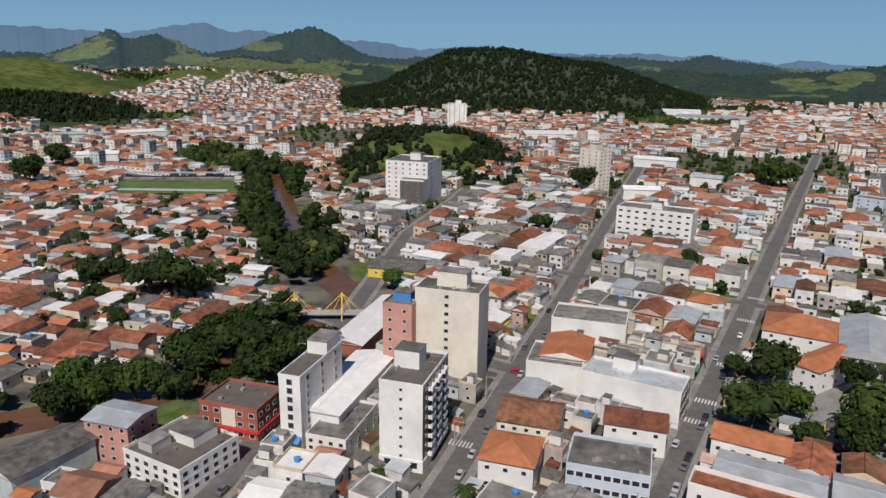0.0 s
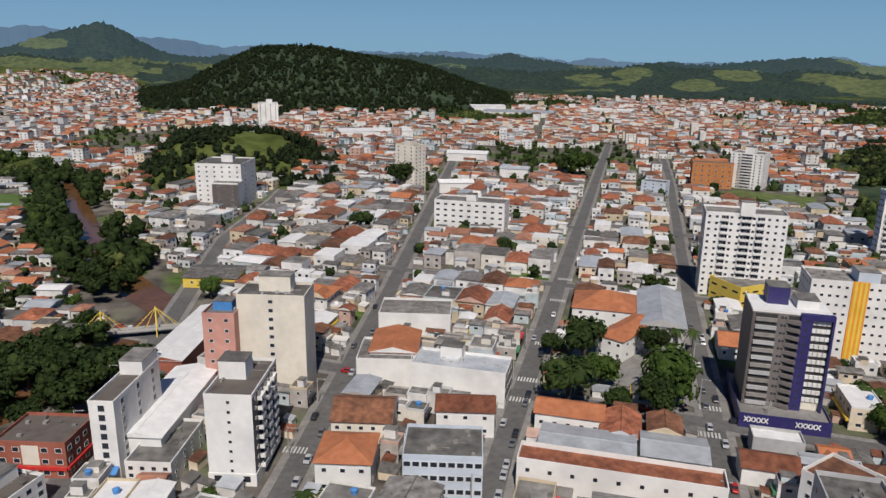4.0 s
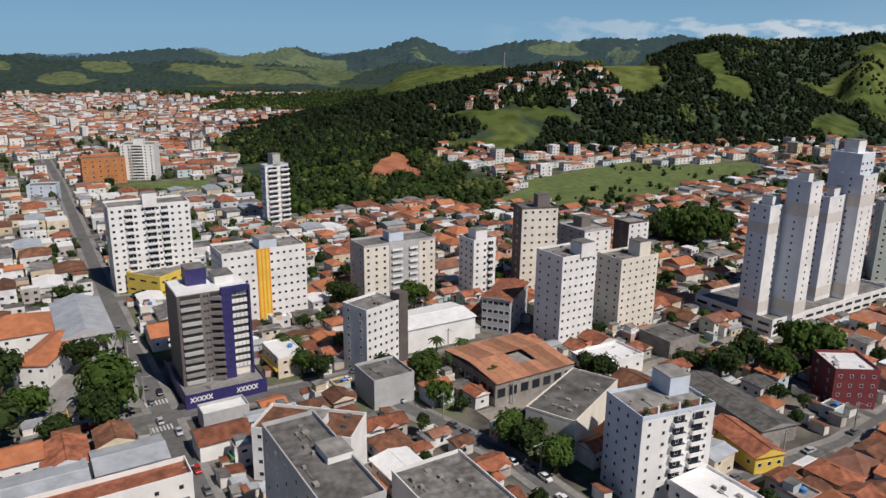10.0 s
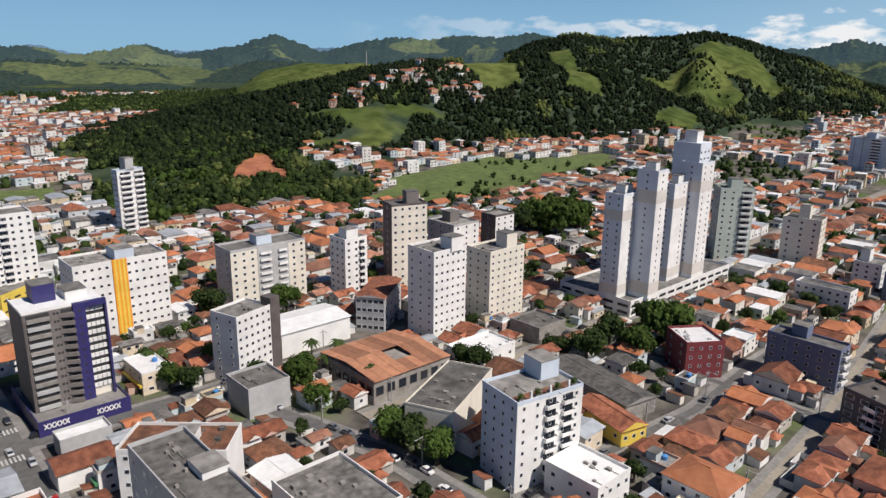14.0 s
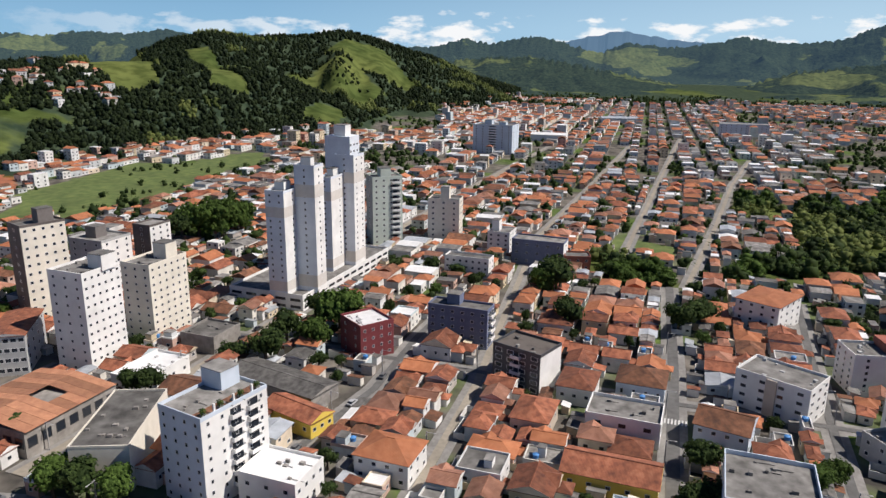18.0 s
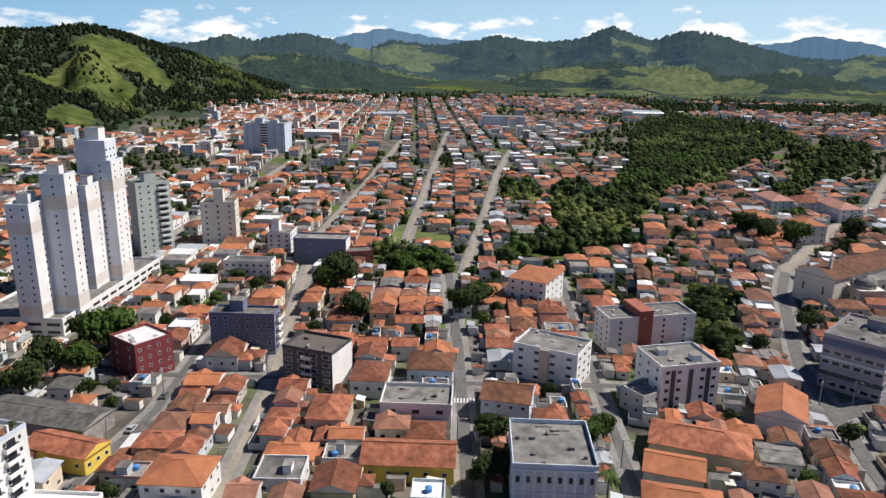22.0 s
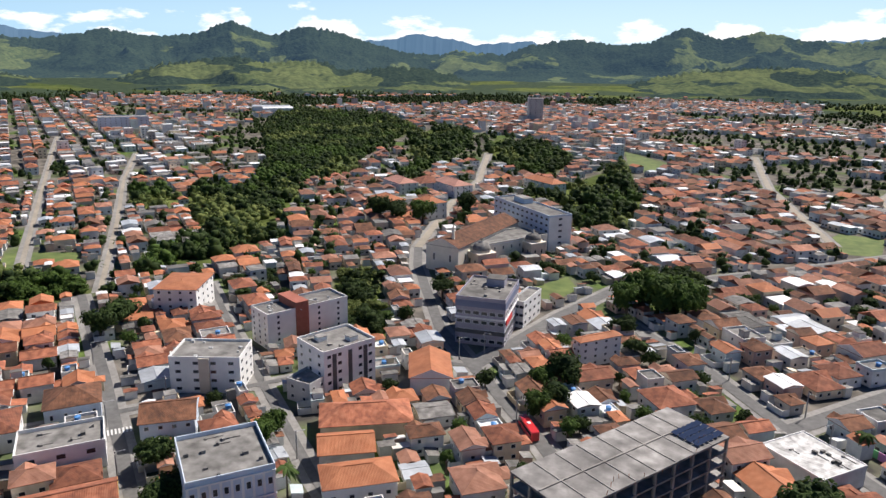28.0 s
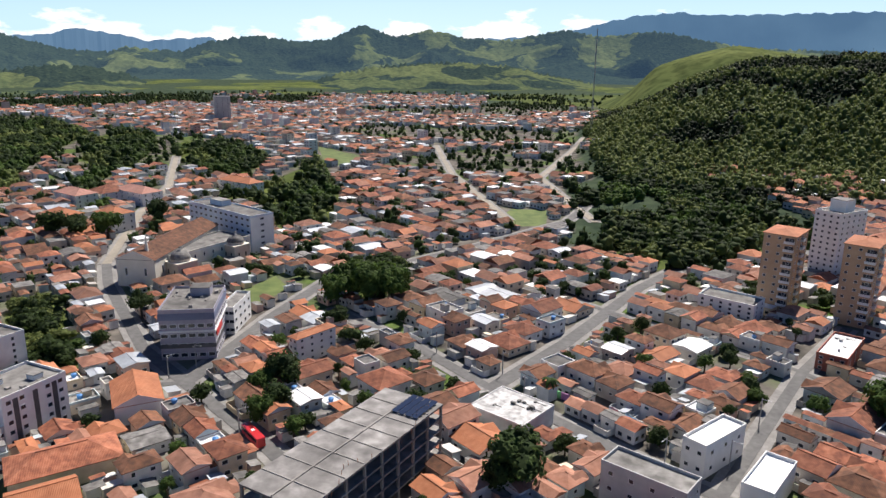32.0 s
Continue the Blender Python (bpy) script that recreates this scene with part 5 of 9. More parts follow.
take(rect(152.3, 238.4, -29.0, 17.1, 42.7, 1.0))
b = building("apartment_tower", "tall white and cream tower with a yellow podium and balcony stack", "tower", 212.4, 272.8, -119.0, 16.0, 34.2, 38.1, [M_WHITE, M_CREAM], floors=13, cols=(4, 11, 0, 0), win=(1.3, 1.2), balcony=((1, 0, 4.5), (1, 6, 3.5), (1, -9, 3.5)), side_walls={0: 1})
take(rect(212.4, 272.8, -119.0, 16.0, 34.2, 1.0))
rooftop(b, 7, 0, 38.1, 4, 6, 6, M_WHITE, "lift_house")
b = building("shop_building", "yellow podium with garage louvres", "building", 209.0, 262.5, -82.5, 18.8, 22.6, 9.1, M_YELLOW, floors=2, cols=(3, 4, 0, 0), win=(3.2, 0.8), win_mesh=WIN_DARK)
take(rect(209.0, 262.5, -82.5, 18.8, 22.6, 1.0))
b = building("apartment_tower", "white slab tower with a bright orange vertical panel", "tower", 206.0, 200.0, -119.0, 17.0, 33.5, 29.7, M_WHITE, floors=9, cols=(5, 13, 0, 0), win=(1.2, 1.0), skip={(1, 5), (1, 6)})
take(rect(206.0, 200.0, -119.0, 17.0, 33.5, 1.0))
child("panel", Soup().box(-0.15, -2.6, 2, 0.35, 2.6, 29.7 + 1).mesh("panel", [M_ORANGE]), b, pose(17.0 / 2, -0.8, 0), "bright orange facade panel")
for k in range(3): child("panel_stripe", Soup().box(0, -0.35, 2, 0.42, 0.35, 29.7 + 0.9).mesh("panel_stripe", [M_YELLOW]), b, pose(17.0 / 2, -2.3 + k * 1.5, 0), "yellow stripe")
rooftop(b, 2, 2, 29.7, 9, 7, 4, M_PALEBLUE, "lift_house")
# pale blue stands in for shade on every wall but the sunlit +x one
b = building("apartment_tower", "white and grey balcony tower at the foot of the woods", "tower", 330.4, 303.6, -109.0, 5.9, 15.8, 37.8, [M_PALEBLUE, M_WHITE], floors=12, cols=(3, 2, 0, 0), balcony=((1, -3, 7), (1, 5, 6)), side_walls={1: 1})
take(rect(330.4, 303.6, -109.0, 5.9, 15.8, 1.0))
rooftop(b, 0, 0, 37.8, 6, 5, 7, M_GREY, "lift_house")
b = building("apartment_tower", "white tower with small square windows and a dark service core", "tower", 188.4, 132.9, -103.0, 12.0, 15.0, 23.2, [M_WHITE, M_WHITE], floors=8, cols=(2, 6, 0, 0), win=(1.1, 1.1), side_walls={1: 1})
take(rect(188.4, 132.9, -103.0, 12.0, 15.0, 1.0))
child("service_core", Soup().box(-2.2, -2.0, 0, 2.4, 2.0, 23.2 + 3).mesh("service_core", [M_DARK]), b, pose(12.0 / 2 - 2, 15.0 / 2 + 1.6, 0), "dark grey service core")
b = building("apartment_tower", "white and grey balcony tower with a round water tank", "tower", 400.9, 516.3, -51.1, 26.0, 22.0, 28.7, M_WHITE, floors=12, cols=(6, 2, 0, 0), balcony=((0, 0, 10),))
take(rect(400.9, 516.3, -51.1, 26.0, 22.0, 1.0))
rooftop(b, 0, 0, 28.7, 8, 8, 5, M_WHITE, "lift_house")
b = building("apartment_block", "orange-brown block with yellow balconies", "building", 369.2, 522.5, -29.0, 32.2, 16.0, 20.4, M_ORANGEBROWN, floors=5, cols=(6, 2, 0, 0), win=(1.8, 1.4))
take(rect(369.2, 522.5, -29.0, 32.2, 16.0, 1.0))
b = building("shop_building", "pale blue and white block on the avenue", "building", 303.2, 498.4, -45.3, 18.7, 14.0, 10.5, M_PALEBLUE, floors=4, cols=(3, 2, 0, 0))
take(rect(303.2, 498.4, -45.3, 18.7, 14.0, 1.0))
b = building("apartment_tower", "twin grey-white towers with balcony stacks", "tower", 254.5, 167.4, -119.0, 14.0, 34.7, 26.1, [M_GREY, M_CREAM], floors=9, cols=(2, 9, 0, 0), side_walls={1: 1}, balcony=((1, -2, 5), (1, 6, 4)))
child("grey_bay", Soup().box(7.0, -5.5, 0, 7.25, 9.0, 26.6).mesh("grey_bay", [M_GREY]), b, None, "grey middle bay of the facade")
take(rect(254.5, 167.4, -119.0, 14.0, 34.7, 1.0))
rooftop(b, 0, 0, 26.1, 6, 7, 4, M_PALEBLUE, "lift_house")
b = building("apartment_tower", "bright white ten-storey tower", "tower", 274.4, 136.1, -119.0, 11.5, 11.6, 26.9, [M_WHITE, M_WHITE], floors=9, cols=(3, 3, 0, 0), side_walls={1: 1}, balcony=((1, 3, 3),))
take(rect(274.4, 136.1, -119.0, 11.5, 11.6, 1.0))
rooftop(b, 0, 0, 26.9, 6, 6, 4, M_WHITE, "lift_house")
b = building("warehouse", "large hall with a bright white ribbed roof", "warehouse", 221.1, 128.8, -119.0, 18.0, 29.0, 9.0, M_WHITE, roof='gable', roof_mat=M_WHITEROOF, rise=1.2)
take(rect(221.1, 128.8, -119.0, 18.0, 29.0, 1.0))
b = building("apartment_tower", "cream tower with dark brown corner strips", "tower", 299.7, 119.6, -135.6, 11.1, 17.3, 38.4, [M_DARK, M_CREAM], floors=11, cols=(1, 5, 0, 0), side_walls={1: 1})
take(rect(299.7, 119.6, -135.6, 11.1, 17.3, 1.0))
rooftop(b, 2, 2, 38.4, 5, 6, 6, M_TAUPE, "lift_house")
b = building("apartment_tower", "grey and white tower behind the pair", "tower", 328.4, 105.4, -119.0, 18.7, 16.9, 24.9, [M_GREY, M_WHITE], floors=9, cols=(3, 3, 0, 0), side_walls={1: 1})
take(rect(328.4, 105.4, -119.0, 18.7, 16.9, 1.0))
rooftop(b, -2, 0, 24.9, 6, 6, 5, M_TAUPE, "lift_house")
b = building("apartment_tower", "dark-cored white tower behind the pair", "tower", 344.4, 87.1, -119.0, 10.1, 13.4, 26.9, [M_DARK, M_WHITE], floors=10, cols=(1, 3, 0, 0), side_walls={1: 1})
take(rect(344.4, 87.1, -119.0, 10.1, 13.4, 1.0))
b = building("apartment_tower", "white tower with small windows, one of a pair", "tower", 245.7, 85.1, -119.0, 14.8, 16.2, 34.6, M_WHITE, floors=11, cols=(3, 6, 0, 0), win=(1.1, 1.0))
take(rect(245.7, 85.1, -119.0, 14.8, 16.2, 1.0))
rooftop(b, 5, 3, 34.6, 6, 6, 5, M_WHITE, "lift_house")
b = building("apartment_tower", "cream-white tower with small windows, one of a pair", "tower", 274.4, 69.7, -119.0, 13.2, 20.0, 29.0, M_CREAM, floors=10, cols=(3, 6, 0, 0), win=(1.1, 1.0))
take(rect(274.4, 69.7, -119.0, 13.2, 20.0, 1.0))
rooftop(b, 2, 4, 29.0, 6, 6, 6, M_CREAM, "lift_house")
b = building("office_building", "grey low office building with a rust-coloured roof", "building", 250.7, 111.2, -82.4, 11.4, 25.6, 14.0, M_GREY, floors=4, cols=(5, 4, 0, 0), win=(2, 1.5), roof='gable', roof_mat=M_TILE, rise=1.0)
take(rect(250.7, 111.2, -82.4, 11.4, 25.6, 1.0))
b = building("market_hall", "hall with a low rusty orange roof round a small court", "building", 203.8, 88.6, -119.0, 29.5, 31.4, 8.0, M_CEMENT, floors=1, cols=(7, 7, 0, 0), win=(3, 3), win_mesh=WIN_DARK, roof='sheets')
take(rect(203.8, 88.6, -119.0, 29.5, 31.4, 1.0))
sheet_roof(b, 29.5, 31.4, 8.0, 1.6, M_RUST, 9, ((1, 4), (1, 5)))
b = building("apartment_tower", "pale white eight-storey block with balconies and a planted roof terrace", "tower", 165.4, 31.3, -128.9, 14.4, 21.0, 24.0, [M_PALEBLUE, M_WHITE], floors=8, cols=(4, 5, 0, 0), win=(0.9, 1.1), side_walls={1: 1}, balcony=((1, 0, 4), (1, 5.5, 4)))
take(rect(165.4, 31.3, -128.9, 14.4, 21.0, 1.0))
rooftop(b, -4, 6, 24.0, 7, 6, 5, M_PALEBLUE, "lift_house")
child("terrace_deck", Soup().box(3.2, -9.8, 24.07, 6.8, 9.8, 24.2).mesh("terrace_deck", [M_TILE_OLD]), b, None, "brown tiled terrace deck")
for q in (-8.6, -3.4, 3.0, 8.4):
    child("planter", Soup().box(5.4, q - 0.7, 24.2, 6.6, q + 0.7, 24.8).mesh("planter", [M_CONCRETE]), b)
    child("shrub", SHRUB, b, pose(6.0, q, 25.4))
for q in (-6.0, 0.0, 6.0): child("terrace_post", Soup().box(6.5, q - 0.25, 24.2, 7.0, q + 0.25, 26.6).mesh("terrace_post", [M_WHITE]), b)
b = building("shop_building", "bare cream hall with a flat grey roof", "building", 181.0, 58.1, -94.6, 14.5, 30.6, 12.0, M_CREAM, roof_mat=M_CONCRETE, par=0.5)
take(rect(181.0, 58.1, -94.6, 14.5, 30.6, 1.0))
b = building("shop_building", "low white shop with a walled flat roof", "building", 226.9, 61.8, -119.0, 13.1, 20.9, 6.0, M_WHITE, floors=1, cols=(3, 4, 0, 0), roof_mat=M_WHITEROOF)
take(rect(226.9, 61.8, -119.0, 13.1, 20.9, 1.0))
b = building("shop_building", "grey block wall with a flat dark roof", "building", 257.7, 48.0, -119.0, 14.7, 15.4, 6.0, M_CEMENT, roof_mat=M_CONCRETE)
take(rect(257.7, 48.0, -119.0, 14.7, 15.4, 1.0))
b = building("parking_podium", "grey two-level garage podium", "building", 171.8, 116.7, -119.0, 14.0, 13.7, 9.0, M_GREY, roof_mat=M_CONCRETE)
take(rect(171.8, 116.7, -119.0, 14.0, 13.7, 1.0))
b = building("parking_podium", "broad white garage podium under the high towers", "building", 334.6, 11.5, -119.0, 36.6, 83.9, 6.1, M_WHITE, floors=2, cols=(5, 12, 0, 0), win=(5, 1.2), win_mesh=WIN_DARK, par=1.2)
take(rect(334.6, 11.5, -119.0, 36.6, 83.9, 1.0))
b = building("apartment_tower", "sage green and white twelve-storey tower", "tower", 402.6, -25.8, -166.5, 12.9, 17.4, 38.1, [M_SAGE, M_WHITE], floors=12, cols=(1, 4, 0, 0), balcony=((1, 5, 5),))
take(rect(402.6, -25.8, -166.5, 12.9, 17.4, 1.0))
rooftop(b, 0, 0, 38.1, 7, 6, 5, M_SAGE, "lift_house")
b = building("apartment_tower", "cream block tower with a yellow stair strip", "tower", 400.3, -60.8, -109.8, 18.1, 12.1, 25.2, M_CREAM, floors=8, cols=(3, 3, 0, 0))
take(rect(400.3, -60.8, -109.8, 18.1, 12.1, 1.0))
rooftop(b, 0, 0, 25.2, 5, 5, 7, M_CREAM, "lift_house")
b = building("apartment_tower", "broad white tower with central balconies against the hill", "tower", 783.3, -174.4, -119.0, 44.3, 28.1, 30.5, M_PALEBLUE, floors=11, cols=(6, 2, 0, 0), balcony=((0, 0, 8),))
take(rect(783.3, -174.4, -119.0, 44.3, 28.1, 1.0))
rooftop(b, -8, 0, 30.5, 8, 8, 5, M_PALEBLUE, "lift_house")
rooftop(b, 8, 0, 30.5, 8, 8, 3, M_PALEBLUE, "lift_house")
b = building("apartment_block", "white block with a tall tank tower", "building", 371.5, -87.7, -119.0, 12.3, 13.9, 12.6, M_WHITE, floors=5, cols=(3, 3, 0, 0))
take(rect(371.5, -87.7, -119.0, 12.3, 13.9, 1.0))
rooftop(b, -3, 0, 12.6, 4, 5, 6, M_WHITE, "lift_house")
b = building("apartment_block", "low white block with dark window bands", "building", 334.3, -62.8, -119.0, 22.7, 8.5, 9.1, M_WHITE, floors=3, cols=(7, 2, 0, 0))
take(rect(334.3, -62.8, -119.0, 22.7, 8.5, 1.0))
b = building("office_building", "grey-blue building with a white frame", "building", 349.9, -103.0, -119.0, 27.1, 12.1, 12.6, [M_SLATE, M_WHITE], floors=3, cols=(5, 1, 0, 0), side_walls={1: 1})
take(rect(349.9, -103.0, -119.0, 27.1, 12.1, 1.0))
b = building("shop_building", "small maroon annexe with a flat roof", "building", 339.4, -119.6, -101.9, 12.8, 10.0, 6.6, M_BRICKRED, floors=2, cols=(3, 1, 0, 0))
take(rect(339.4, -119.6, -101.9, 12.8, 10.0, 1.0))
b = building("apartment_block", "maroon four-storey block with a pale roof", "building", 245.1, -8.9, -152.6, 14.9, 13.5, 12.5, M_MAROON, floors=4, cols=(2, 4, 0, 0), win=(1, 1.1), roof_mat=M_WHITEROOF)
take(rect(245.1, -8.9, -152.6, 14.9, 13.5, 1.0))
b = building("apartment_block", "slate blue five-storey block with corner balconies", "building", 249.4, -44.2, -119.0, 23.2, 8.5, 14.6, M_SLATE, floors=5, cols=(6, 3, 0, 0), balcony=((1, 0, 5),))
take(rect(249.4, -44.2, -119.0, 23.2, 8.5, 1.0))
rooftop(b, -3, 2, 14.6, 5, 5, 4, M_SLATE, "lift_house")
b = building("apartment_block", "white five-storey block with a dark glazed front", "building", 212.8, -60.0, -136.7, 18.0, 13.3, 13.4, [M_CHAR, M_WHITE], floors=5, cols=(4, 0, 0, 0), win=(2.6, 1.5), side_walls={1: 1, 3: 1}, roof_mat=M_BROWNROOF, balcony=((0, 0, 3.4),))
take(rect(212.8, -60.0, -136.7, 18.0, 13.3, 1.0))
b = building("apartment_block", "white block with a tiled roof edge and small windows", "building", 252.9, -171.0, -144.6, 17.2, 22.2, 11.9, M_WHITE, floors=4, cols=(4, 4, 0, 0), roof='hip', roof_mat=M_TILE_NEW, rise=1.2)
take(rect(252.9, -171.0, -144.6, 17.2, 22.2, 1.0))
b = building("apartment_block", "white four-storey block with a beige centre bay", "building", 184.9, -132.9, -144.7, 22.3, 14.9, 11.6, [M_WHITE, M_CREAM], floors=4, cols=(4, 3, 0, 0), win=(2.0, 1.2), roof_mat=M_CONCRETE)
take(rect(184.9, -132.9, -144.7, 22.3, 14.9, 1.0))
child("centre_bay", Soup().box(-1.6, -14.9/2-0.8, 0, 1.6, -14.9/2+0.3, 11.6+0.5).mesh("centre_bay", [M_BEIGE]), b)
b = building("apartment_block", "white and red-brown apartment block with a stair core", "building", 193.0, -179.7, 166.0, 13.0, 34.0, 13.0, [M_WHITE, M_BRICKRED], floors=6, cols=(3, 4, 0, 0), win=(1.1, 1.2))
take(rect(193.0, -179.7, 166.0, 13.0, 34.0, 1.0))
child("stair_core", Soup().box(-13.0/2-0.5, -2.6, 0, 13.0/2+0.5, 2.6, 13.0+3).mesh("stair_core", [M_BRICKRED]), b, pose(0, -3, 0))
b = building("apartment_block", "white and charcoal five-storey block with a flat roof", "building", 154.0, -158.4, 166.8, 16.0, 19.6, 14.6, [M_WHITE, M_DARK], floors=5, cols=(3, 5, 0, 0), win=(1.6, 1.3))
for q in (-5.9, 0.0, 5.9): child("dark_strip", Soup().box(7.95, q - 0.75, 1.0, 8.12, q + 0.75, 13.9).mesh("dark_strip", [M_CHAR]), b, None, "charcoal vertical strip")
take(rect(154.0, -158.4, 166.8, 16.0, 19.6, 1.0))
rooftop(b, -3, -4, 14.6, 3, 3, 1.5, M_WHITE, "lift_house")
rooftop(b, 3, 4, 14.6, 3, 3, 1.5, M_WHITE, "lift_house")
b = building("shop_building", "grey hall with a flat roof behind a wall", "building", 153.3, -145.7, -174.7, 9.2, 11.5, 6.5, M_GREY, floors=2, cols=(2, 3, 0, 0), roof_mat=M_CONCRETE)
take(rect(153.3, -145.7, -174.7, 9.2, 11.5, 1.0))
b = building("mansion", "pale blue mansion with white pilasters and a grey roof", "house", 128.8, -93.8, -119.0, 19.6, 21.3, 13.0, [M_PALEBLUE, M_WHITE], floors=2, cols=(8, 3, 0, 0), win=(1.1, 2.0), roof_mat=M_CONCRETE, par=1.2)
PILASTER = Soup().box(-0.28, -0.22, 0.2, 0.28, 0.05, 12.6).mesh("pilaster", [M_WHITE])
for q in range(9): child("pilaster", PILASTER, b, pose(-9.5 + q * 2.375, -10.65, 0))
for q in (6.4, 12.4): child("cornice", Soup().box(-9.95, -10.95, q, 9.95, -10.6, q + 0.4).mesh("cornice", [M_WHITE]), b)
take(rect(128.8, -93.8, -119.0, 19.6, 21.3, 1.0))
b = building("office_building", "lilac-grey office block with dark glazing and a red panel", "building", 137.2, -225.0, -160.7, 18.7, 26.8, 18.0, M_LILAC, floors=5, cols=(6, 8, 0, 0), win=(2.6, 1.5), roof_mat=M_CONCRETE)
rooftop(b, 2, 6, 18.0, 7, 6, 3.2, M_LILAC, "lift_house")
take(rect(137.2, -225.0, -160.7, 18.7, 26.8, 1.0))
child("facade_band", Soup().box(-18.7/2-0.2, -26.8/2-0.2, 4.6, 18.7/2+0.2, 26.8/2+0.2, 6.0).mesh("facade_band", [M_CHAR]), b)
child("red_panel", Soup().box(18.7/2, -26.8/2+2, 8.0, 18.7/2+0.35, -26.8/2+13, 10.2).mesh("red_panel", [M_RED]), b, None, "red painted panel")
child("top_band", Soup().box(-18.7/2-0.2, -26.8/2-0.2, 18.0-3.0, 18.7/2+0.2, 26.8/2+0.2, 18.0-0.6).mesh("top_band", [M_SLATE]), b)
child("upper_band", Soup().box(-18.7/2-0.3, -26.8/2-0.3, 10.4, 18.7/2+0.3, 26.8/2+0.3, 11.1).mesh("upper_band", [M_WHITE]), b)
b = building("office_building", "white cubic office building beside it", "building", 132.7, -247.3, -172.2, 5.7, 19.9, 10.2, M_WHITE, floors=3, cols=(3, 4, 0, 0), win=(2.2, 1.4))
take(rect(132.7, -247.3, -172.2, 5.7, 19.9, 1.0))
b = building("hospital", "long pale blue hospital wing with window bands and a white end", "building", 195.8, -365.8, 151.0, 60.2, 14.8, 20.2, [M_PALEBLUE, M_WHITE], floors=6, cols=(12, 1, 0, 0), win=(2.6, 1.3), side_walls={1: 1})
take(rect(195.8, -365.8, 151.0, 60.2, 14.8, 1.0))
rooftop(b, -12, 2, 20.2, 12, 6, 3, M_PALEBLUE, "lift_house")
b = building("apartment_block", "white five-storey house with solar panels", "building", 91.5, -224.7, 151.0, 4.5, 17.4, 9.8, M_WHITE, floors=4, cols=(2, 4, 0, 0), win=(1.1, 1.0), roof='hip', roof_mat=M_TILE_NEW, rise=1.0)
take(rect(91.5, -224.7, 151.0, 4.5, 17.4, 1.0))
b = building("church", "long cream church nave with arched windows under a brown tiled roof", "church", 202.6, -316.8, -174.5, 18.5, 71.5, 13.0, M_CREAM, floors=1, cols=(2, 5, 0, 0), win=(1.2, 4.0), roof='gable', roof_mat=M_TILE_OLD)
take(rect(202.6, -316.8, -174.5, 18.5, 71.5, 1.0))
b = building("church_hall", "cream church hall with tall windows and a grey roof", "building", 190.2, -321.3, 160.1, 20.4, 50.2, 11.0, M_CREAM, floors=2, cols=(3, 9, 0, 0), win=(1, 2.0), roof_mat=M_CONCRETE, band=M_WHITE)
take(rect(190.2, -321.3, 160.1, 20.4, 50.2, 1.0))
UNFINISHED = (50.3, -145.0, 160.6, 18.3, 53.7, 17.0)
take(rect(*UNFINISHED[:5], 1.0))
b = building("office_tower", "grey office tower standing far out in the plain", "tower", 568.5, -1059.2, -148.4, 23.8, 33.9, 37.6, M_GREY, floors=13, cols=(3, 1, 0, 0))
take(rect(568.5, -1059.2, -148.4, 23.8, 33.9, 1.0))
b = building("office_building", "pale blue glass office block", "building", 930.5, -555.9, -119.0, 63.4, 30.0, 16.2, [M_PALEBLUE, M_GLASS], floors=5, cols=(10, 2, 0, 0))
take(rect(930.5, -555.9, -119.0, 63.4, 30.0, 1.0))
b = building("apartment_tower", "tan apartment tower with white balconies and tiled tops", "tower", -86.0, -323.2, 151.0, 12.9, 18.5, 34.0, M_TAN, floors=10, cols=(3, 3, 0, 0), balcony=((0, 4, 4), (1, 0, 4)), roof='hip', roof_mat=M_TILE_NEW, rise=1.5)
take(rect(-86.0, -323.2, 151.0, 12.9, 18.5, 1.0))
b = building("apartment_tower", "second tan apartment tower with white balconies", "tower", -113.6, -311.7, 151.0, 12.0, 18.7, 33.9, M_TAN, floors=10, cols=(3, 3, 0, 0), balcony=((0, 4, 4), (1, 0, 4)), roof='hip', roof_mat=M_TILE_NEW, rise=1.5)
take(rect(-113.6, -311.7, 151.0, 12.0, 18.7, 1.0))
b = building("apartment_tower", "white tower with dark window stacks behind the tan pair", "tower", -125.5, -381.6, 132.8, 13.5, 22.4, 32.8, [M_WHITE, M_WHITE], floors=12, cols=(4, 5, 0, 0))
take(rect(-125.5, -381.6, 132.8, 13.5, 22.4, 1.0))
rooftop(b, 0, 0, 32.8, 8, 8, 6, M_WHITE, "lift_house")
b = building("apartment_block", "white block with a dark blue centre", "building", -63.3, -305.5, 151.0, 23.2, 13.4, 7.9, [M_WHITE, M_SLATE], floors=4, cols=(6, 2, 0, 0))
take(rect(-63.3, -305.5, 151.0, 23.2, 13.4, 1.0))
b = building("shop_building", "white block with a red lower storey", "building", -38.0, -183.1, 140.1, 6.8, 19.3, 9.0, M_WHITE, floors=2, cols=(2, 3, 0, 0), roof_mat=M_WHITEROOF)
take(rect(-38.0, -183.1, 140.1, 6.8, 19.3, 1.0))
b = building("apartment_block", "worn grey-white block with panelled walls", "building", -19.1, -154.9, 151.0, 20.9, 8.5, 12.0, M_GREY, floors=3, cols=(4, 2, 0, 0), roof_mat=M_CONCRETE)
take(rect(-19.1, -154.9, 151.0, 20.9, 8.5, 1.0))
b = building("shop_building", "low hall with a patched white roof and yellow wall", "building", 17.0, -191.9, 151.0, 18.8, 16.3, 6.0, M_HOUSE, roof_mat=M_PATCHED, par=0.3)
take(rect(17.0, -191.9, 151.0, 18.8, 16.3, 1.0))
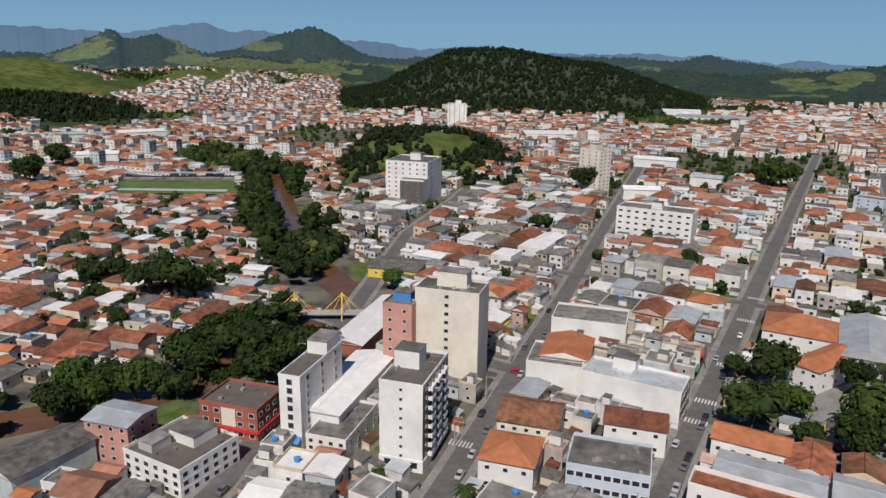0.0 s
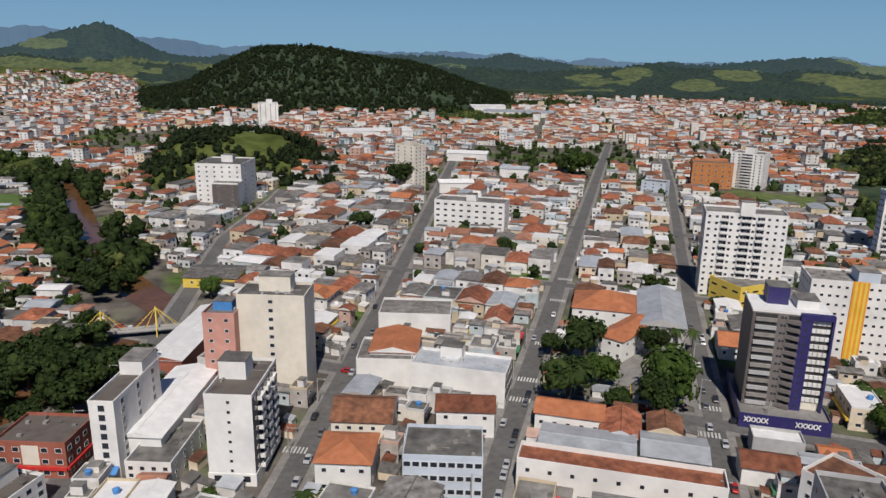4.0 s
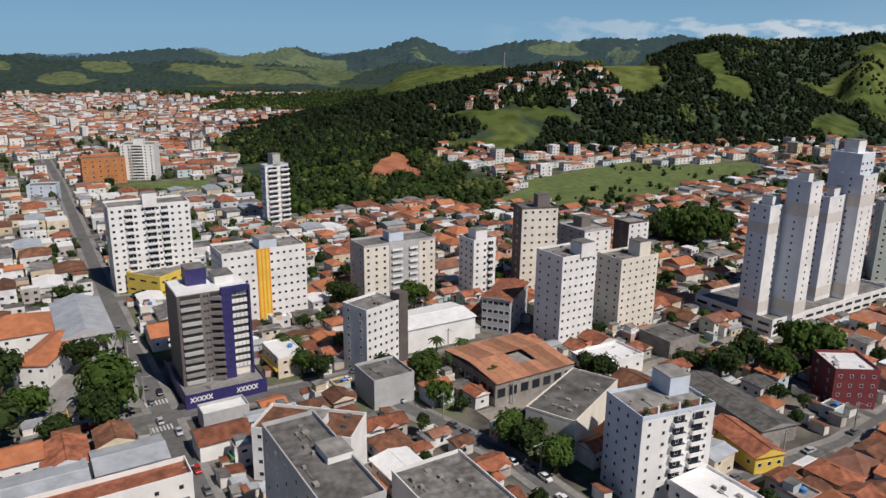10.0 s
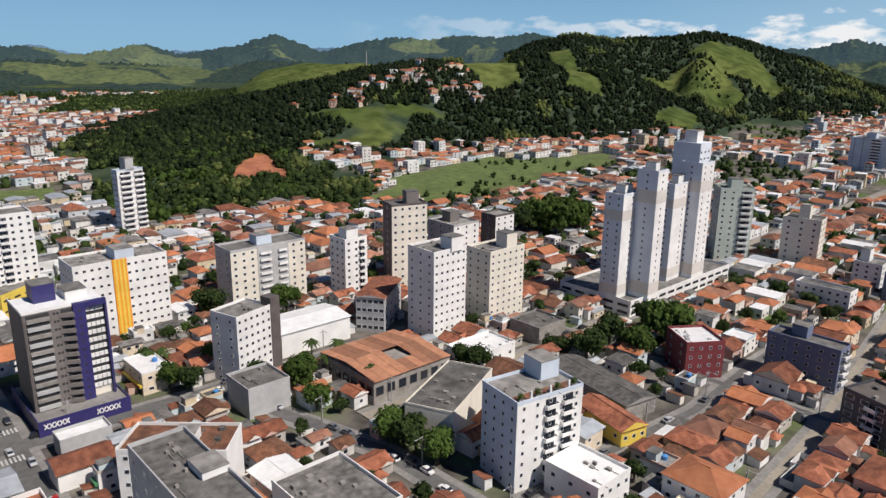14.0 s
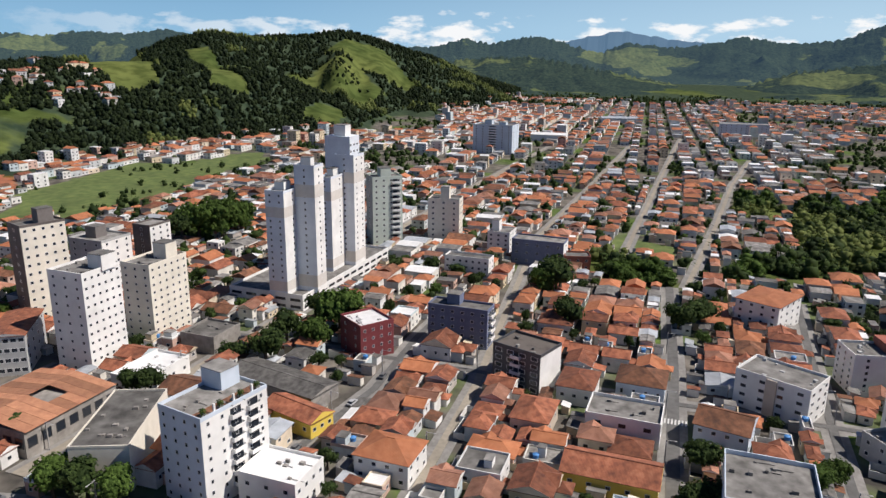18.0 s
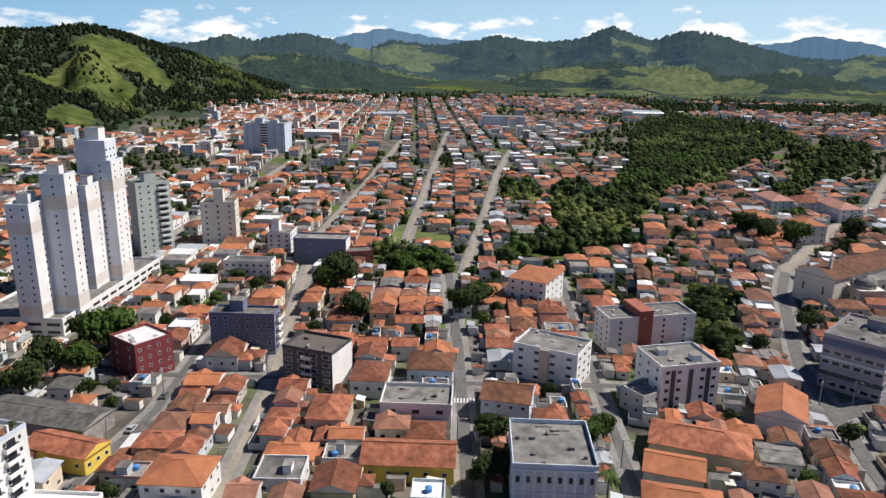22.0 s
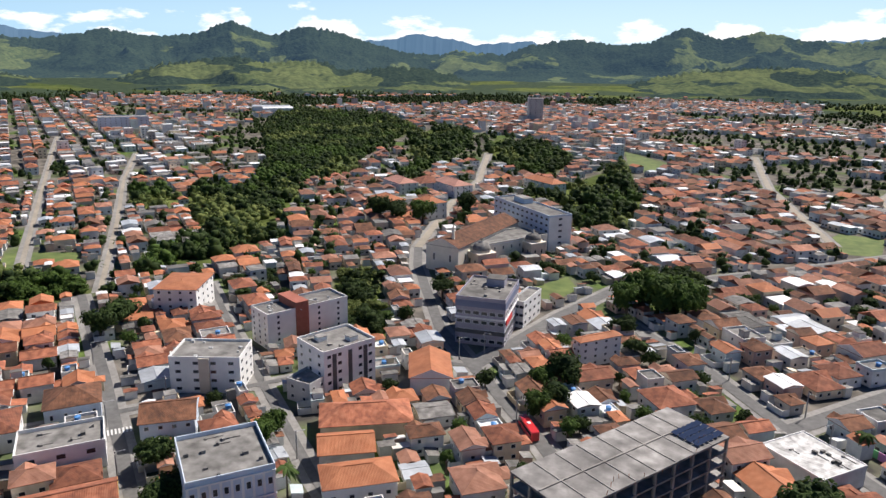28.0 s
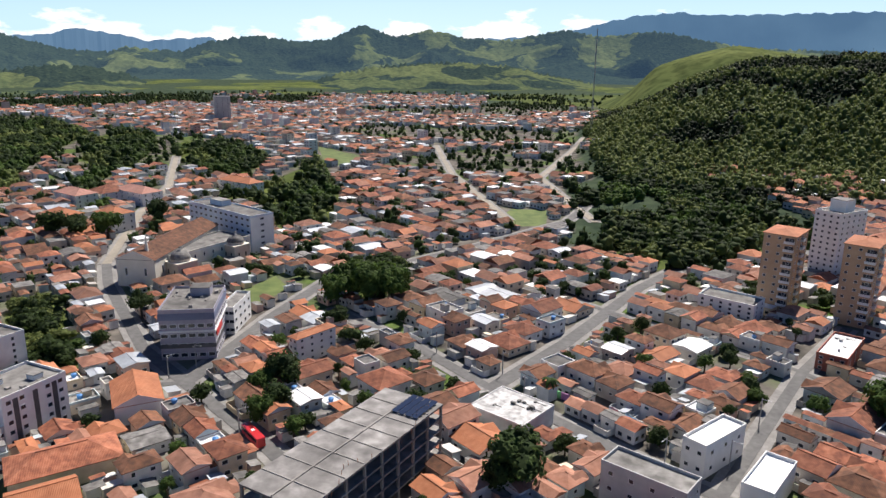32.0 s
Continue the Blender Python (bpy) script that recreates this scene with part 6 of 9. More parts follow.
b = building("shop_building", "hall with a bright white roof", "building", -48.7, -168.3, 151.0, 7.5, 18.5, 7.0, M_WHITE, roof_mat=M_WHITEROOF)
take(rect(-48.7, -168.3, 151.0, 7.5, 18.5, 1.0))
b = building("house", "red-brown painted house three storeys tall", "house", -93.6, -263.7, 151.0, 10.0, 25.8, 5.7, M_BRICKRED, floors=3, cols=(3, 3, 0, 0), roof_mat=M_WHITEROOF)
take(rect(-93.6, -263.7, 151.0, 10.0, 25.8, 1.0))
b = building("apartment_block", "grey tower roof with parapet, tanks and stair house", "tower", 92.5, 77.6, -119.0, 33.1, 11.0, 32.0, [M_GREY, M_WHITE], floors=9, cols=(6, 5, 0, 0), roof_mat=M_FIBRE)
take(rect(92.5, 77.6, -119.0, 33.1, 11.0, 1.0))
rooftop(b, 0, 3, 32.0, 6, 5, 1.5, M_WHITE, "lift_house")
b = building("apartment_block", "white stepped block with brown tiled terraces", "building", 127.3, 109.3, -161.1, 13.0, 25.9, 14.0, M_WHITE, floors=4, cols=(3, 6, 0, 0), roof_mat=M_TILE_OLD)
take(rect(127.3, 109.3, -161.1, 13.0, 25.9, 1.0))
rooftop(b, 2, 2, 14.0, 7, 5, 3, M_WHITE, "lift_house")
b = building("shop_building", "white walled hall with a grey roof", "building", 118.0, 62.8, -119.0, 22.8, 17.4, 16.0, M_WHITE, roof_mat=M_FIBRE)
take(rect(118.0, 62.8, -119.0, 22.8, 17.4, 1.0))
b = building("warehouse", "shed with one of two long zinc roofs by the square", "warehouse", 81.5, 155.6, -29.0, 24.5, 13.4, 6.0, M_HOUSE, roof='gable', roof_mat=M_ZINC, rise=1.0)
take(rect(81.5, 155.6, -29.0, 24.5, 13.4, 1.0))
b = building("warehouse", "shed with a pale metal roof beside the street", "warehouse", 102.6, 147.6, -119.0, 12.4, 16.5, 6.0, M_HOUSE, roof='gable', roof_mat=M_ZINC, rise=1.2)
take(rect(102.6, 147.6, -119.0, 12.4, 16.5, 1.0))
b = building("shop_building", "long stained white wall before a sunken tiled roof", "building", 82.1, 139.2, -29.0, 49.3, 8.3, 8.0, M_WHITE, floors=2, cols=(9, 2, 0, 0), win=(1, 1), win_mesh=WIN_DARK, roof_mat=M_TILE, par=1.3)
take(rect(82.1, 139.2, -29.0, 49.3, 8.3, 1.0))
b = building("shop_building", "hall with a dark grey sheet roof", "building", 81.3, 120.8, -119.0, 11.5, 27.3, 7.0, M_HOUSE, roof='gable', roof_mat=M_FIBRE, rise=1.2)
take(rect(81.3, 120.8, -119.0, 11.5, 27.3, 1.0))
b = building("house", "white house with an orange roof behind the square", "house", 84.6, 173.6, -29.0, 19.0, 10.0, 6.0, M_WHITE, floors=1, cols=(5, 1, 0, 0), roof='gable', roof_mat=M_TILE_NEW)
take(rect(84.6, 173.6, -29.0, 19.0, 10.0, 1.0))
b = building("house", "old plastered house under a dark red tiled roof", "house", 95.5, 163.4, -29.0, 10.6, 14.6, 5.0, M_HOUSE, roof='gable', roof_mat=M_TILE)
take(rect(95.5, 163.4, -29.0, 10.6, 14.6, 1.0))
b = building("house", "low house with a brown roof at the corner", "house", 106.7, 159.2, -119.0, 10.4, 8.9, 6.0, M_HOUSE, roof='gable', roof_mat=M_TILE_OLD)
take(rect(106.7, 159.2, -119.0, 10.4, 8.9, 1.0))
b = building("house", "low house with a rust-red roof and grey lean-to", "house", 123.6, 137.4, -119.0, 9.1, 13.7, 5.0, M_WHITE, roof='gable', roof_mat=M_TILE)
take(rect(123.6, 137.4, -119.0, 9.1, 13.7, 1.0))
b = building("shop_building", "white walled shed beside the indigo tower", "building", 134.3, 147.6, -119.0, 6.9, 13.1, 5.0, M_GREY, roof_mat=M_WHITEROOF)
take(rect(134.3, 147.6, -119.0, 6.9, 13.1, 1.0))
b = building("market_hall", "long market hall with pale metal roofs near the river", "building", -25.6, 259.9, -17.0, 12.9, 52.6, 6.0, M_BRICKRED, roof='gable', roof_mat=M_WHITEROOF, rise=1.2)
take(rect(-25.6, 259.9, -17.0, 12.9, 52.6, 1.0))
b = building("house", "modern house with roof terrace over white walls", "house", 176.9, -79.6, -119.0, 20.6, 13.3, 7.0, M_WHITE, floors=2, cols=(3, 2, 0, 0), win=(2.4, 1.5), roof_mat=M_CONCRETE, par=1.1)
take(rect(176.9, -79.6, -119.0, 20.6, 13.3, 1.0))
b = building("house", "yellow walled house with a long orange roof", "house", 152.3, -66.3, -119.0, 23.5, 12.4, 5.0, M_YELLOW, floors=1, cols=(5, 3, 0, 0), roof='gable', roof_mat=M_TILE)
take(rect(152.3, -66.3, -119.0, 23.5, 12.4, 1.0))
b = building("house", "lilac house with a walled facade and tiled court", "house", 200.1, -94.9, -119.0, 14.7, 14.2, 6.0, M_PALEBLUE, floors=1, cols=(4, 2, 0, 0), win=(0.9, 1.8), roof='hip', roof_mat=M_TILE_OLD)
take(rect(200.1, -94.9, -119.0, 14.7, 14.2, 1.0))
b = building("house", "large house with a red-orange hipped roof", "house", 125.7, -140.6, -135.8, 25.6, 13.8, 5.0, M_HOUSE, roof='hip', roof_mat=M_TILE)
take(rect(125.7, -140.6, -135.8, 25.6, 13.8, 1.0))
b = building("house", "house with a bright orange gabled roof", "house", 117.6, -123.7, -134.8, 14.1, 10.6, 6.0, M_HOUSE, floors=1, cols=(3, 1, 0, 0), roof='gable', roof_mat=M_TILE_NEW)
take(rect(117.6, -123.7, -134.8, 14.1, 10.6, 1.0))
b = building("house", "house with an orange hipped roof beside the street", "house", 105.6, -115.0, -129.9, 17.6, 10.6, 6.0, M_WHITE, floors=1, cols=(4, 2, 0, 0), roof='hip', roof_mat=M_TILE_NEW)
take(rect(105.6, -115.0, -129.9, 17.6, 10.6, 1.0))
b = building("shop_building", "hall with a bright orange tiled roof", "building", 128.9, -176.2, -141.8, 13.2, 18.9, 6.0, M_WHITE, roof='gable', roof_mat=M_TILE_NEW)
take(rect(128.9, -176.2, -141.8, 13.2, 18.9, 1.0))
b = building("house", "blue and white two-storey house with a red roof", "house", 167.9, -105.4, -129.7, 14.3, 12.9, 7.0, M_PALEBLUE, floors=2, cols=(4, 2, 0, 0), roof='gable', roof_mat=M_TILE_OLD)
take(rect(167.9, -105.4, -129.7, 14.3, 12.9, 1.0))
b = building("house", "house with an orange hipped roof and white walls", "house", 201.0, -74.0, -119.0, 11.2, 14.6, 6.0, M_WHITE, floors=1, cols=(3, 2, 0, 0), roof='hip', roof_mat=M_TILE)
take(rect(201.0, -74.0, -119.0, 11.2, 14.6, 1.0))
b = building("house", "house with a terracotta hipped roof and dark eaves", "house", 183.1, -54.7, -119.0, 10.8, 14.8, 6.0, M_BEIGE, floors=1, cols=(3, 2, 0, 0), roof='hip', roof_mat=M_TILE)
take(rect(183.1, -54.7, -119.0, 10.8, 14.8, 1.0))
b = building("house", "white villa with a new orange hipped roof", "house", 165.3, -11.6, -119.0, 14.9, 12.6, 7.0, M_WHITE, floors=2, cols=(4, 3, 0, 0), roof='hip', roof_mat=M_TILE_NEW)
take(rect(165.3, -11.6, -119.0, 14.9, 12.6, 1.0))
b = building("house", "ochre house with a long orange roof behind a wall", "house", 193.6, 13.4, -133.1, 19.3, 9.1, 5.0, M_YELLOW, floors=1, cols=(4, 3, 0, 0), roof='gable', roof_mat=M_TILE)
take(rect(193.6, 13.4, -133.1, 19.3, 9.1, 1.0))
b = building("shop_building", "small white shop with a flat stepped roof", "building", 158.2, 15.5, -119.0, 15.8, 13.0, 8.0, M_WHITE, floors=2, cols=(3, 4, 0, 0), roof_mat=M_WHITEROOF)
take(rect(158.2, 15.5, -119.0, 15.8, 13.0, 1.0))
b = building("warehouse", "large low workshop with dark grey sheet roofs", "warehouse", 215.8, 19.5, -129.8, 35.9, 12.6, 5.0, M_CEMENT, roof='gable', roof_mat=M_FIBRE, rise=1.4)
take(rect(215.8, 19.5, -129.8, 35.9, 12.6, 1.0))
# ---- the unfinished concrete frame ----
def unfinished(x, y, rot, w, d, h):
    e = tagged(new("unfinished_building"), "unfinished grey concrete frame with open floors and a stained slab roof", "building")
    e.matrix_basis = pose(x, y, 0, 0, 0, rot)
    floors = 5
    fh = h / floors
    for k in range(1, floors + 1):
        child("roof_slab" if k == floors else "floor_slab", Soup().box(-w / 2, -d / 2, fh * k - 0.45, w / 2, d / 2, fh * k).mesh("slab", [M_SLAB]), e)
    nx, ny = max(3, int(w / 6) + 1), max(4, int(d / 6) + 1)
    col = Soup().box(-0.3, -0.3, 0, 0.3, 0.3, fh - 0.45).mesh("column", [M_CEMENT])
    for k in range(floors):
        for i in range(nx):
            for j in range(ny):
                if i in (0, nx - 1) or j in (0, ny - 1):
                    child("column", col, e, pose(-w / 2 + 0.4 + i * (w - 0.8) / (nx - 1), -d / 2 + 0.4 + j * (d - 0.8) / (ny - 1), fh * k))
        child("core_wall", Soup().box(-w / 2 + 3, -d / 2 + 3, fh * k, w / 2 - 3, d / 2 - 3, fh * (k + 1) - 0.46).mesh("core_wall", [M_CEMENT]), e)
    # ribs and kerbs cast on the roof slab, and the bent starter bars left standing on its edge
    for j in range(1, ny - 1):
        child("roof_rib", Soup().box(-w / 2 + 0.3, -0.15, h, w / 2 - 0.3, 0.15, h + 0.18).mesh("roof_rib", [M_CEMENT]), e, pose(0, -d / 2 + j * d / (ny - 1), 0))
    child("roof_rib", Soup().box(-0.2, -d / 2 + 0.3, h + 0.004, 0.2, d / 2 - 0.3, h + 0.3).mesh("roof_rib", [M_CEMENT]), e)
    for k in range(16):
        child("starter_bar", Soup().box(-0.05, -0.05, h, 0.05, 0.05, h + 1.3).mesh("starter_bar", [M_RUST]), e, pose(w / 2 - 0.6, -d / 2 + 2 + k * (d - 4) / 15, 0, 0, 8, k * 40))
    M_SOLAR = noisy("solar_panel", [(0.02, 0.03, 0.06), (0.03, 0.045, 0.09)], 1.5, 0.2, stain=0)
    for i in range(4):
        for j in range(6):
            child("solar_panel", Soup().box(-0.9, -0.75, 0, 0.9, 0.75, 0.06).mesh("solar_panel", [M_SOLAR]), e, pose(w / 2 - 8 + i * 2.0, d / 2 - 10 + j * 1.7, h + 0.6, 12, 0, 0))
    return e


unfinished(*UNFINISHED)


# ---- the taupe and indigo tower on its garage ----
def indigo_tower(x, y, rot):
    g = tagged(new("parking_podium"), "indigo painted garage podium with white lattice pattern", "building")
    g.matrix_basis = pose(x, y, 0, 0, 0, rot)
    child("wall", Soup().box(-9, -12.5, -1, 21.5, 12.5, 3.9).mesh("wall", [M_PURPLE]), g)
    child("terrace", Soup().box(-8.7, -12.2, 3.9, 21.2, 12.2, 3.96).mesh("terrace", [M_PAVE]), g)
    for a, b_, c, d in ((21.2, -12.5, 21.5, 12.5), (-9, -12.5, 21.2, -12.2), (-9, 12.2, 21.2, 12.5)):
        child("parapet", Soup().box(a, b_, 3.9, c, d, 4.8).mesh("parapet", [M_PURPLE]), g)
    bar = Soup().box(-0.1, -0.16, -0.95, 0.08, 0.16, 0.95).mesh("lattice_bar", [M_WHITE])
    for k in range(5):
        for y0 in (-10.5, 3.5):
            for tilt in (-35, 35):
                child("lattice_bar", bar, g, pose(21.55 + 0.02 * (tilt > 0), y0 + k * 1.35, 3.0, tilt, 0, 0))
    take(rect(x, y, rot, 46, 27))
    e = tagged(new("apartment_tower"), "dark taupe and indigo tower with white balcony bands", "tower")
    e.matrix_basis = pose(x, y, 3.96, 0, 0, rot)
    X, H, n_ = 13.6, 29.6, 12
    fh = (H - 0.6) / n_
    s = Soup().box(-3.6, -11, 0, X - 1.2, 11, H)
    s.i = [0, 0, 1, 0, 0, 0]
    child("wall", s.mesh("wall", [M_CREAM, M_DARK]), e)
    child("left_wing", Soup().box(X - 1.2, -11, 0, X - 0.4, 1.9, H).mesh("left_wing", [M_TAUPE]), e, None, "taupe tiled front wing")
    child("indigo_bay", Soup().box(X - 1.2, 1.9, 0, X + 0.5, 5.2, H + 0.6).mesh("indigo_bay", [M_PURPLE]), e, None, "indigo tiled vertical bay")
    child("indigo_edge", Soup().box(X - 1.2, 10.5, 0, X + 0.5, 11.05, H + 0.6).box(X - 1.2, 5.2, H - 0.9, X + 0.5, 10.5, H + 0.6).mesh("indigo_edge", [M_PURPLE]), e, None, "indigo tiled corner and lintel")
    child("dark_edge", Soup().box(X - 0.4, -11.05, 0, X - 0.1, -10.5, H).mesh("dark_edge", [M_DARK]), e)
    # thin dark sheets on the walls paint the shade in balconies and loggias
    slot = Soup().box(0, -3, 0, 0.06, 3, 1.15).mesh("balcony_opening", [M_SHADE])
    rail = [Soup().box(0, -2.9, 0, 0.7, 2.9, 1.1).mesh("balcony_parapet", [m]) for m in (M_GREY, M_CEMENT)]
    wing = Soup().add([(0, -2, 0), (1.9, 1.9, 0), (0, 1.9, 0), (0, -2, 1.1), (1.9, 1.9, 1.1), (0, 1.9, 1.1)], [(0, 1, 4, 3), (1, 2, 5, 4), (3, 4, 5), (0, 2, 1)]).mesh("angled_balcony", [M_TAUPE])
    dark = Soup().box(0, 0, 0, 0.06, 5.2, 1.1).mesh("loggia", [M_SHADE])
    panel = Soup().box(0, -0.52, 0, 0.5, 0.52, 1.25).mesh("loggia_parapet", [M_WHITE])
    pane = Soup().box(0, -0.35, -0.35, 0.05, 0.35, 0.35).mesh("small_window", [M_SHADE])
    for k in range(n_):
        z = 0.3 + k * fh
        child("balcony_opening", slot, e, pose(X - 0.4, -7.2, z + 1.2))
        child("balcony_parapet", rail[k % 2], e, pose(X - 0.4, -7.2, z + 0.05))
        child("small_window", pane, e, pose(X - 0.4, -2.9, z + 1.5))
        child("small_window", pane, e, pose(X - 0.4, -2.0, z + 1.5))
        child("angled_balcony", wing, e, pose(X - 0.4, 0, z))
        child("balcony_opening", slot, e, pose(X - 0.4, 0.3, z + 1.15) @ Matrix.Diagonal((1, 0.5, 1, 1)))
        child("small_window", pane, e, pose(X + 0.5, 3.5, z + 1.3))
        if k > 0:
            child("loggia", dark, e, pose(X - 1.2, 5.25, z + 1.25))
            for q in range(4):
                child("loggia_parapet", panel, e, pose(X - 1.2, 5.9 + q * 1.3, z))
    child("roof", Soup().box(-3.4, -10.8, H, X - 1.4, 10.8, H + 0.1).mesh("roof", [M_WHITEROOF]), e)
    child("parapet", Soup().box(X - 1.3, -11.1, H, X - 0.4, 1.9, H + 0.7).box(-3.7, -11.1, H, X - 1.3, -10.8, H + 0.7).mesh("parapet", [M_WHITE]), e)
    rooftop(e, 1.5, -3, H, 7, 6, 5.4, M_PURPLE)
    rooftop(e, 3, 5, H, 8, 6, 2.6, M_WHITE, "tank_room")


indigo_tower(154.9, 175.3, -119.0)


# ---- domes, porch and slender spire of the church ----
def dome_mesh():
    bm = bmesh.new()
    bmesh.ops.create_uvsphere(bm, u_segments=20, v_segments=10, radius=1.0)
    bmesh.ops.delete(bm, geom=[v for v in bm.verts if v.co.z < -0.01], context="VERTS")
    me = bpy.data.meshes.new("dome")
    bm.to_mesh(me)
    bm.free()
    me.materials.append(M_FIBRE)
    return me


DOME = dome_mesh()


def drum(parent, x, y, z, r, h, mat):
    vs, fs = [], []
    for k in range(16):
        a = k * math.pi / 8
        vs += [(x + r * math.cos(a), y + r * math.sin(a), z), (x + r * math.cos(a), y + r * math.sin(a), z + h)]
    for k in range(16):
        a, c = 2 * k, 2 * ((k + 1) % 16)
        fs.append((a, c, c + 1, a + 1))
    fs.append(tuple(2 * k + 1 for k in range(16)))
    return child("drum", mesh_of("drum", vs, fs, [mat]), parent)


def chapel(x, y, rot, r, h):
    e = tagged(new("chapel"), "domed ochre side chapel with a grey cupola beside the church", "chapel")
    e.matrix_basis = pose(x, y, ground_z(x, y), 0, 0, rot)
    child("wall", Soup().box(-r * 1.15, -r * 1.15, -1, r * 1.15, r * 1.15, h).mesh("wall", [M_BEIGE]), e)
    child("cornice", Soup().box(-r * 1.22, -r * 1.22, h, r * 1.22, r * 1.22, h + 0.4).mesh("cornice", [M_CREAM]), e)
    drum(e, 0, 0, h + 0.4, r, 1.2, M_BEIGE)
    child("dome", DOME, e, pose(0, 0, h + 1.6) @ Matrix.Diagonal((r * 1.02, r * 1.02, r * 0.8, 1)))
    drum(e, 0, 0, h + 1.5 + r * 0.75, 0.6, 1.6, M_CREAM)
    child("lantern_cap", DOME, e, pose(0, 0, h + 3.1 + r * 0.75) @ Matrix.Diagonal((0.7, 0.7, 0.6, 1)))
    for side in range(4):
        for u in (-0.5, 0.5):
            fixed(WIN_DARK, e, facade_pose(r * 2.3, r * 2.3, side, u * r, h * 0.55), 0.9, 2.2)


chapel(184.8, -295.2, -24, 4.6, 9.5)
chapel(173.6, -328.3, -24, 4.2, 10.0)
sp = tagged(new("spire"), "slender pale concrete spire before the church", "spire")
sp.matrix_basis = pose(196.9, -287.5, 0, 0, 0, 20)
for a in range(3):
    vx, vy = 2.0 * math.cos(a * 2.1), 2.0 * math.sin(a * 2.1)
    child("blade", Soup().add([(vx - 0.5, vy - 0.5, 0), (vx + 0.5, vy - 0.5, 0), (vx + 0.5, vy + 0.5, 0), (vx - 0.5, vy + 0.5, 0), (-0.2, -0.2, 23.6), (0.2, -0.2, 23.6), (0.2, 0.2, 23.6), (-0.2, 0.2, 23.6)], [(0, 1, 5, 4), (1, 2, 6, 5), (2, 3, 7, 6), (3, 0, 4, 7), (4, 5, 6, 7)]).mesh("blade", [M_CREAM]), sp)
take(rect(196.9, -287.5, 20, 12, 12))

# ---- the convent: pale blocks under pinkish hipped roofs ----
for x, y, rot, w, d, h, mat in (
    (349.3, -435.5, -24, 28.6, 16, 9, M_TILE_PINK),
    (313.5, -454.5, -24, 34.5, 16, 9, M_TILE_PINK),
    (335.8, -452.2, -24, 19.8, 22, 8, M_TILE),
    (311.5, -374.6, -24, 22.7, 15, 9, M_TILE_NEW),
    (277.9, -377.3, -24, 18.9, 15, 11, M_TILE_NEW),
    (264.7, -515.0, -24, 37.0, 14, 8, M_TILE_NEW),
):
    building("convent", "pale convent block with a pinkish hipped tiled roof", "building", x, y, rot, w, d, h, M_WHITE, floors=3, cols=(5, 3, 5, 3), win=(1.1, 1.4), roof="hip", roof_mat=mat, group="convent blocks")
    take(rect(x, y, rot, w, d, 1.5))

# a street wall painted in gay colours
mural = tagged(new("painted_wall"), "low street wall painted in bright coloured panels", "wall")
mural.matrix_basis = pose(6.0, -213.1, 0, 0, 0, 150.1)
PANEL = Soup().box(0, -0.12, -0.5, 3.16, 0.12, 2.4).mesh("panel", [M_MURAL])
for k in range(9):
    child("panel", PANEL, mural, pose(k * 3.2, 0, 0))
take(rect(-6.9, -205.7, 150.1, 29.9, 2))

# ---- long sheds far out in the plain ----
building("warehouse", "long industrial shed with a bright metal roof", "warehouse", 151, 936, 1, 94, 47, 8, M_WHITE, roof="gable", roof_mat=M_WHITEROOF, rise=2.0, group="far sheds")
take(rect(151, 936, -9, 94, 47, 2))
building("warehouse", "long industrial shed with a bright metal roof", "warehouse", 460, 1225, -29, 124, 60, 8, M_WHITE, roof="gable", roof_mat=M_ZINC, rise=2.0, group="far sheds")
take(rect(460, 1225, -21, 124, 60, 2))
building("warehouse", "long industrial shed with a bright metal roof", "warehouse", 422, 1296, -8, 64, 32, 8, M_WHITE, roof="gable", roof_mat=M_WHITEROOF, rise=2.0, group="far sheds")
take(rect(422, 1296, -18, 64, 32, 2))
building("warehouse", "long industrial shed with a bright metal roof", "warehouse", 651, 1245, -36, 78, 39, 8, M_WHITE, roof="gable", roof_mat=M_WHITEROOF, rise=2.0, group="far sheds")
take(rect(651, 1245, -28, 78, 39, 2))
building("warehouse", "long industrial shed with a bright metal roof", "warehouse", 1130, -455, -102, 58, 29, 8, M_WHITE, roof="gable", roof_mat=M_ZINC, rise=2.0, group="far sheds")
take(rect(1130, -455, -112, 58, 29, 2))
building("warehouse", "long industrial shed with a bright metal roof", "warehouse", 892, -268, -115, 44, 22, 8, M_WHITE, roof="gable", roof_mat=M_WHITEROOF, rise=2.0, group="far sheds")
take(rect(892, -268, -107, 44, 22, 2))
building("warehouse", "long industrial shed with a bright metal roof", "warehouse", 998, -892, -122, 53, 26, 8, M_WHITE, roof="gable", roof_mat=M_WHITEROOF, rise=2.0, group="far sheds")
take(rect(998, -892, -132, 53, 26, 2))
building("warehouse", "long industrial shed with a bright metal roof", "warehouse", 1037, -913, -139, 65, 33, 8, M_WHITE, roof="gable", roof_mat=M_ZINC, rise=2.0, group="far sheds")
take(rect(1037, -913, -131, 65, 33, 2))
building("warehouse", "long industrial shed with a bright metal roof", "warehouse", -366, 878, 33, 53, 26, 8, M_WHITE, roof="gable", roof_mat=M_WHITEROOF, rise=2.0, group="far sheds")
take(rect(-366, 878, 23, 53, 26, 2))
building("warehouse", "long industrial shed with a bright metal roof", "warehouse", -327, 683, 18, 36, 18, 8, M_WHITE, roof="gable", roof_mat=M_WHITEROOF, rise=2.0, group="far sheds")
take(rect(-327, 683, 26, 36, 18, 2))
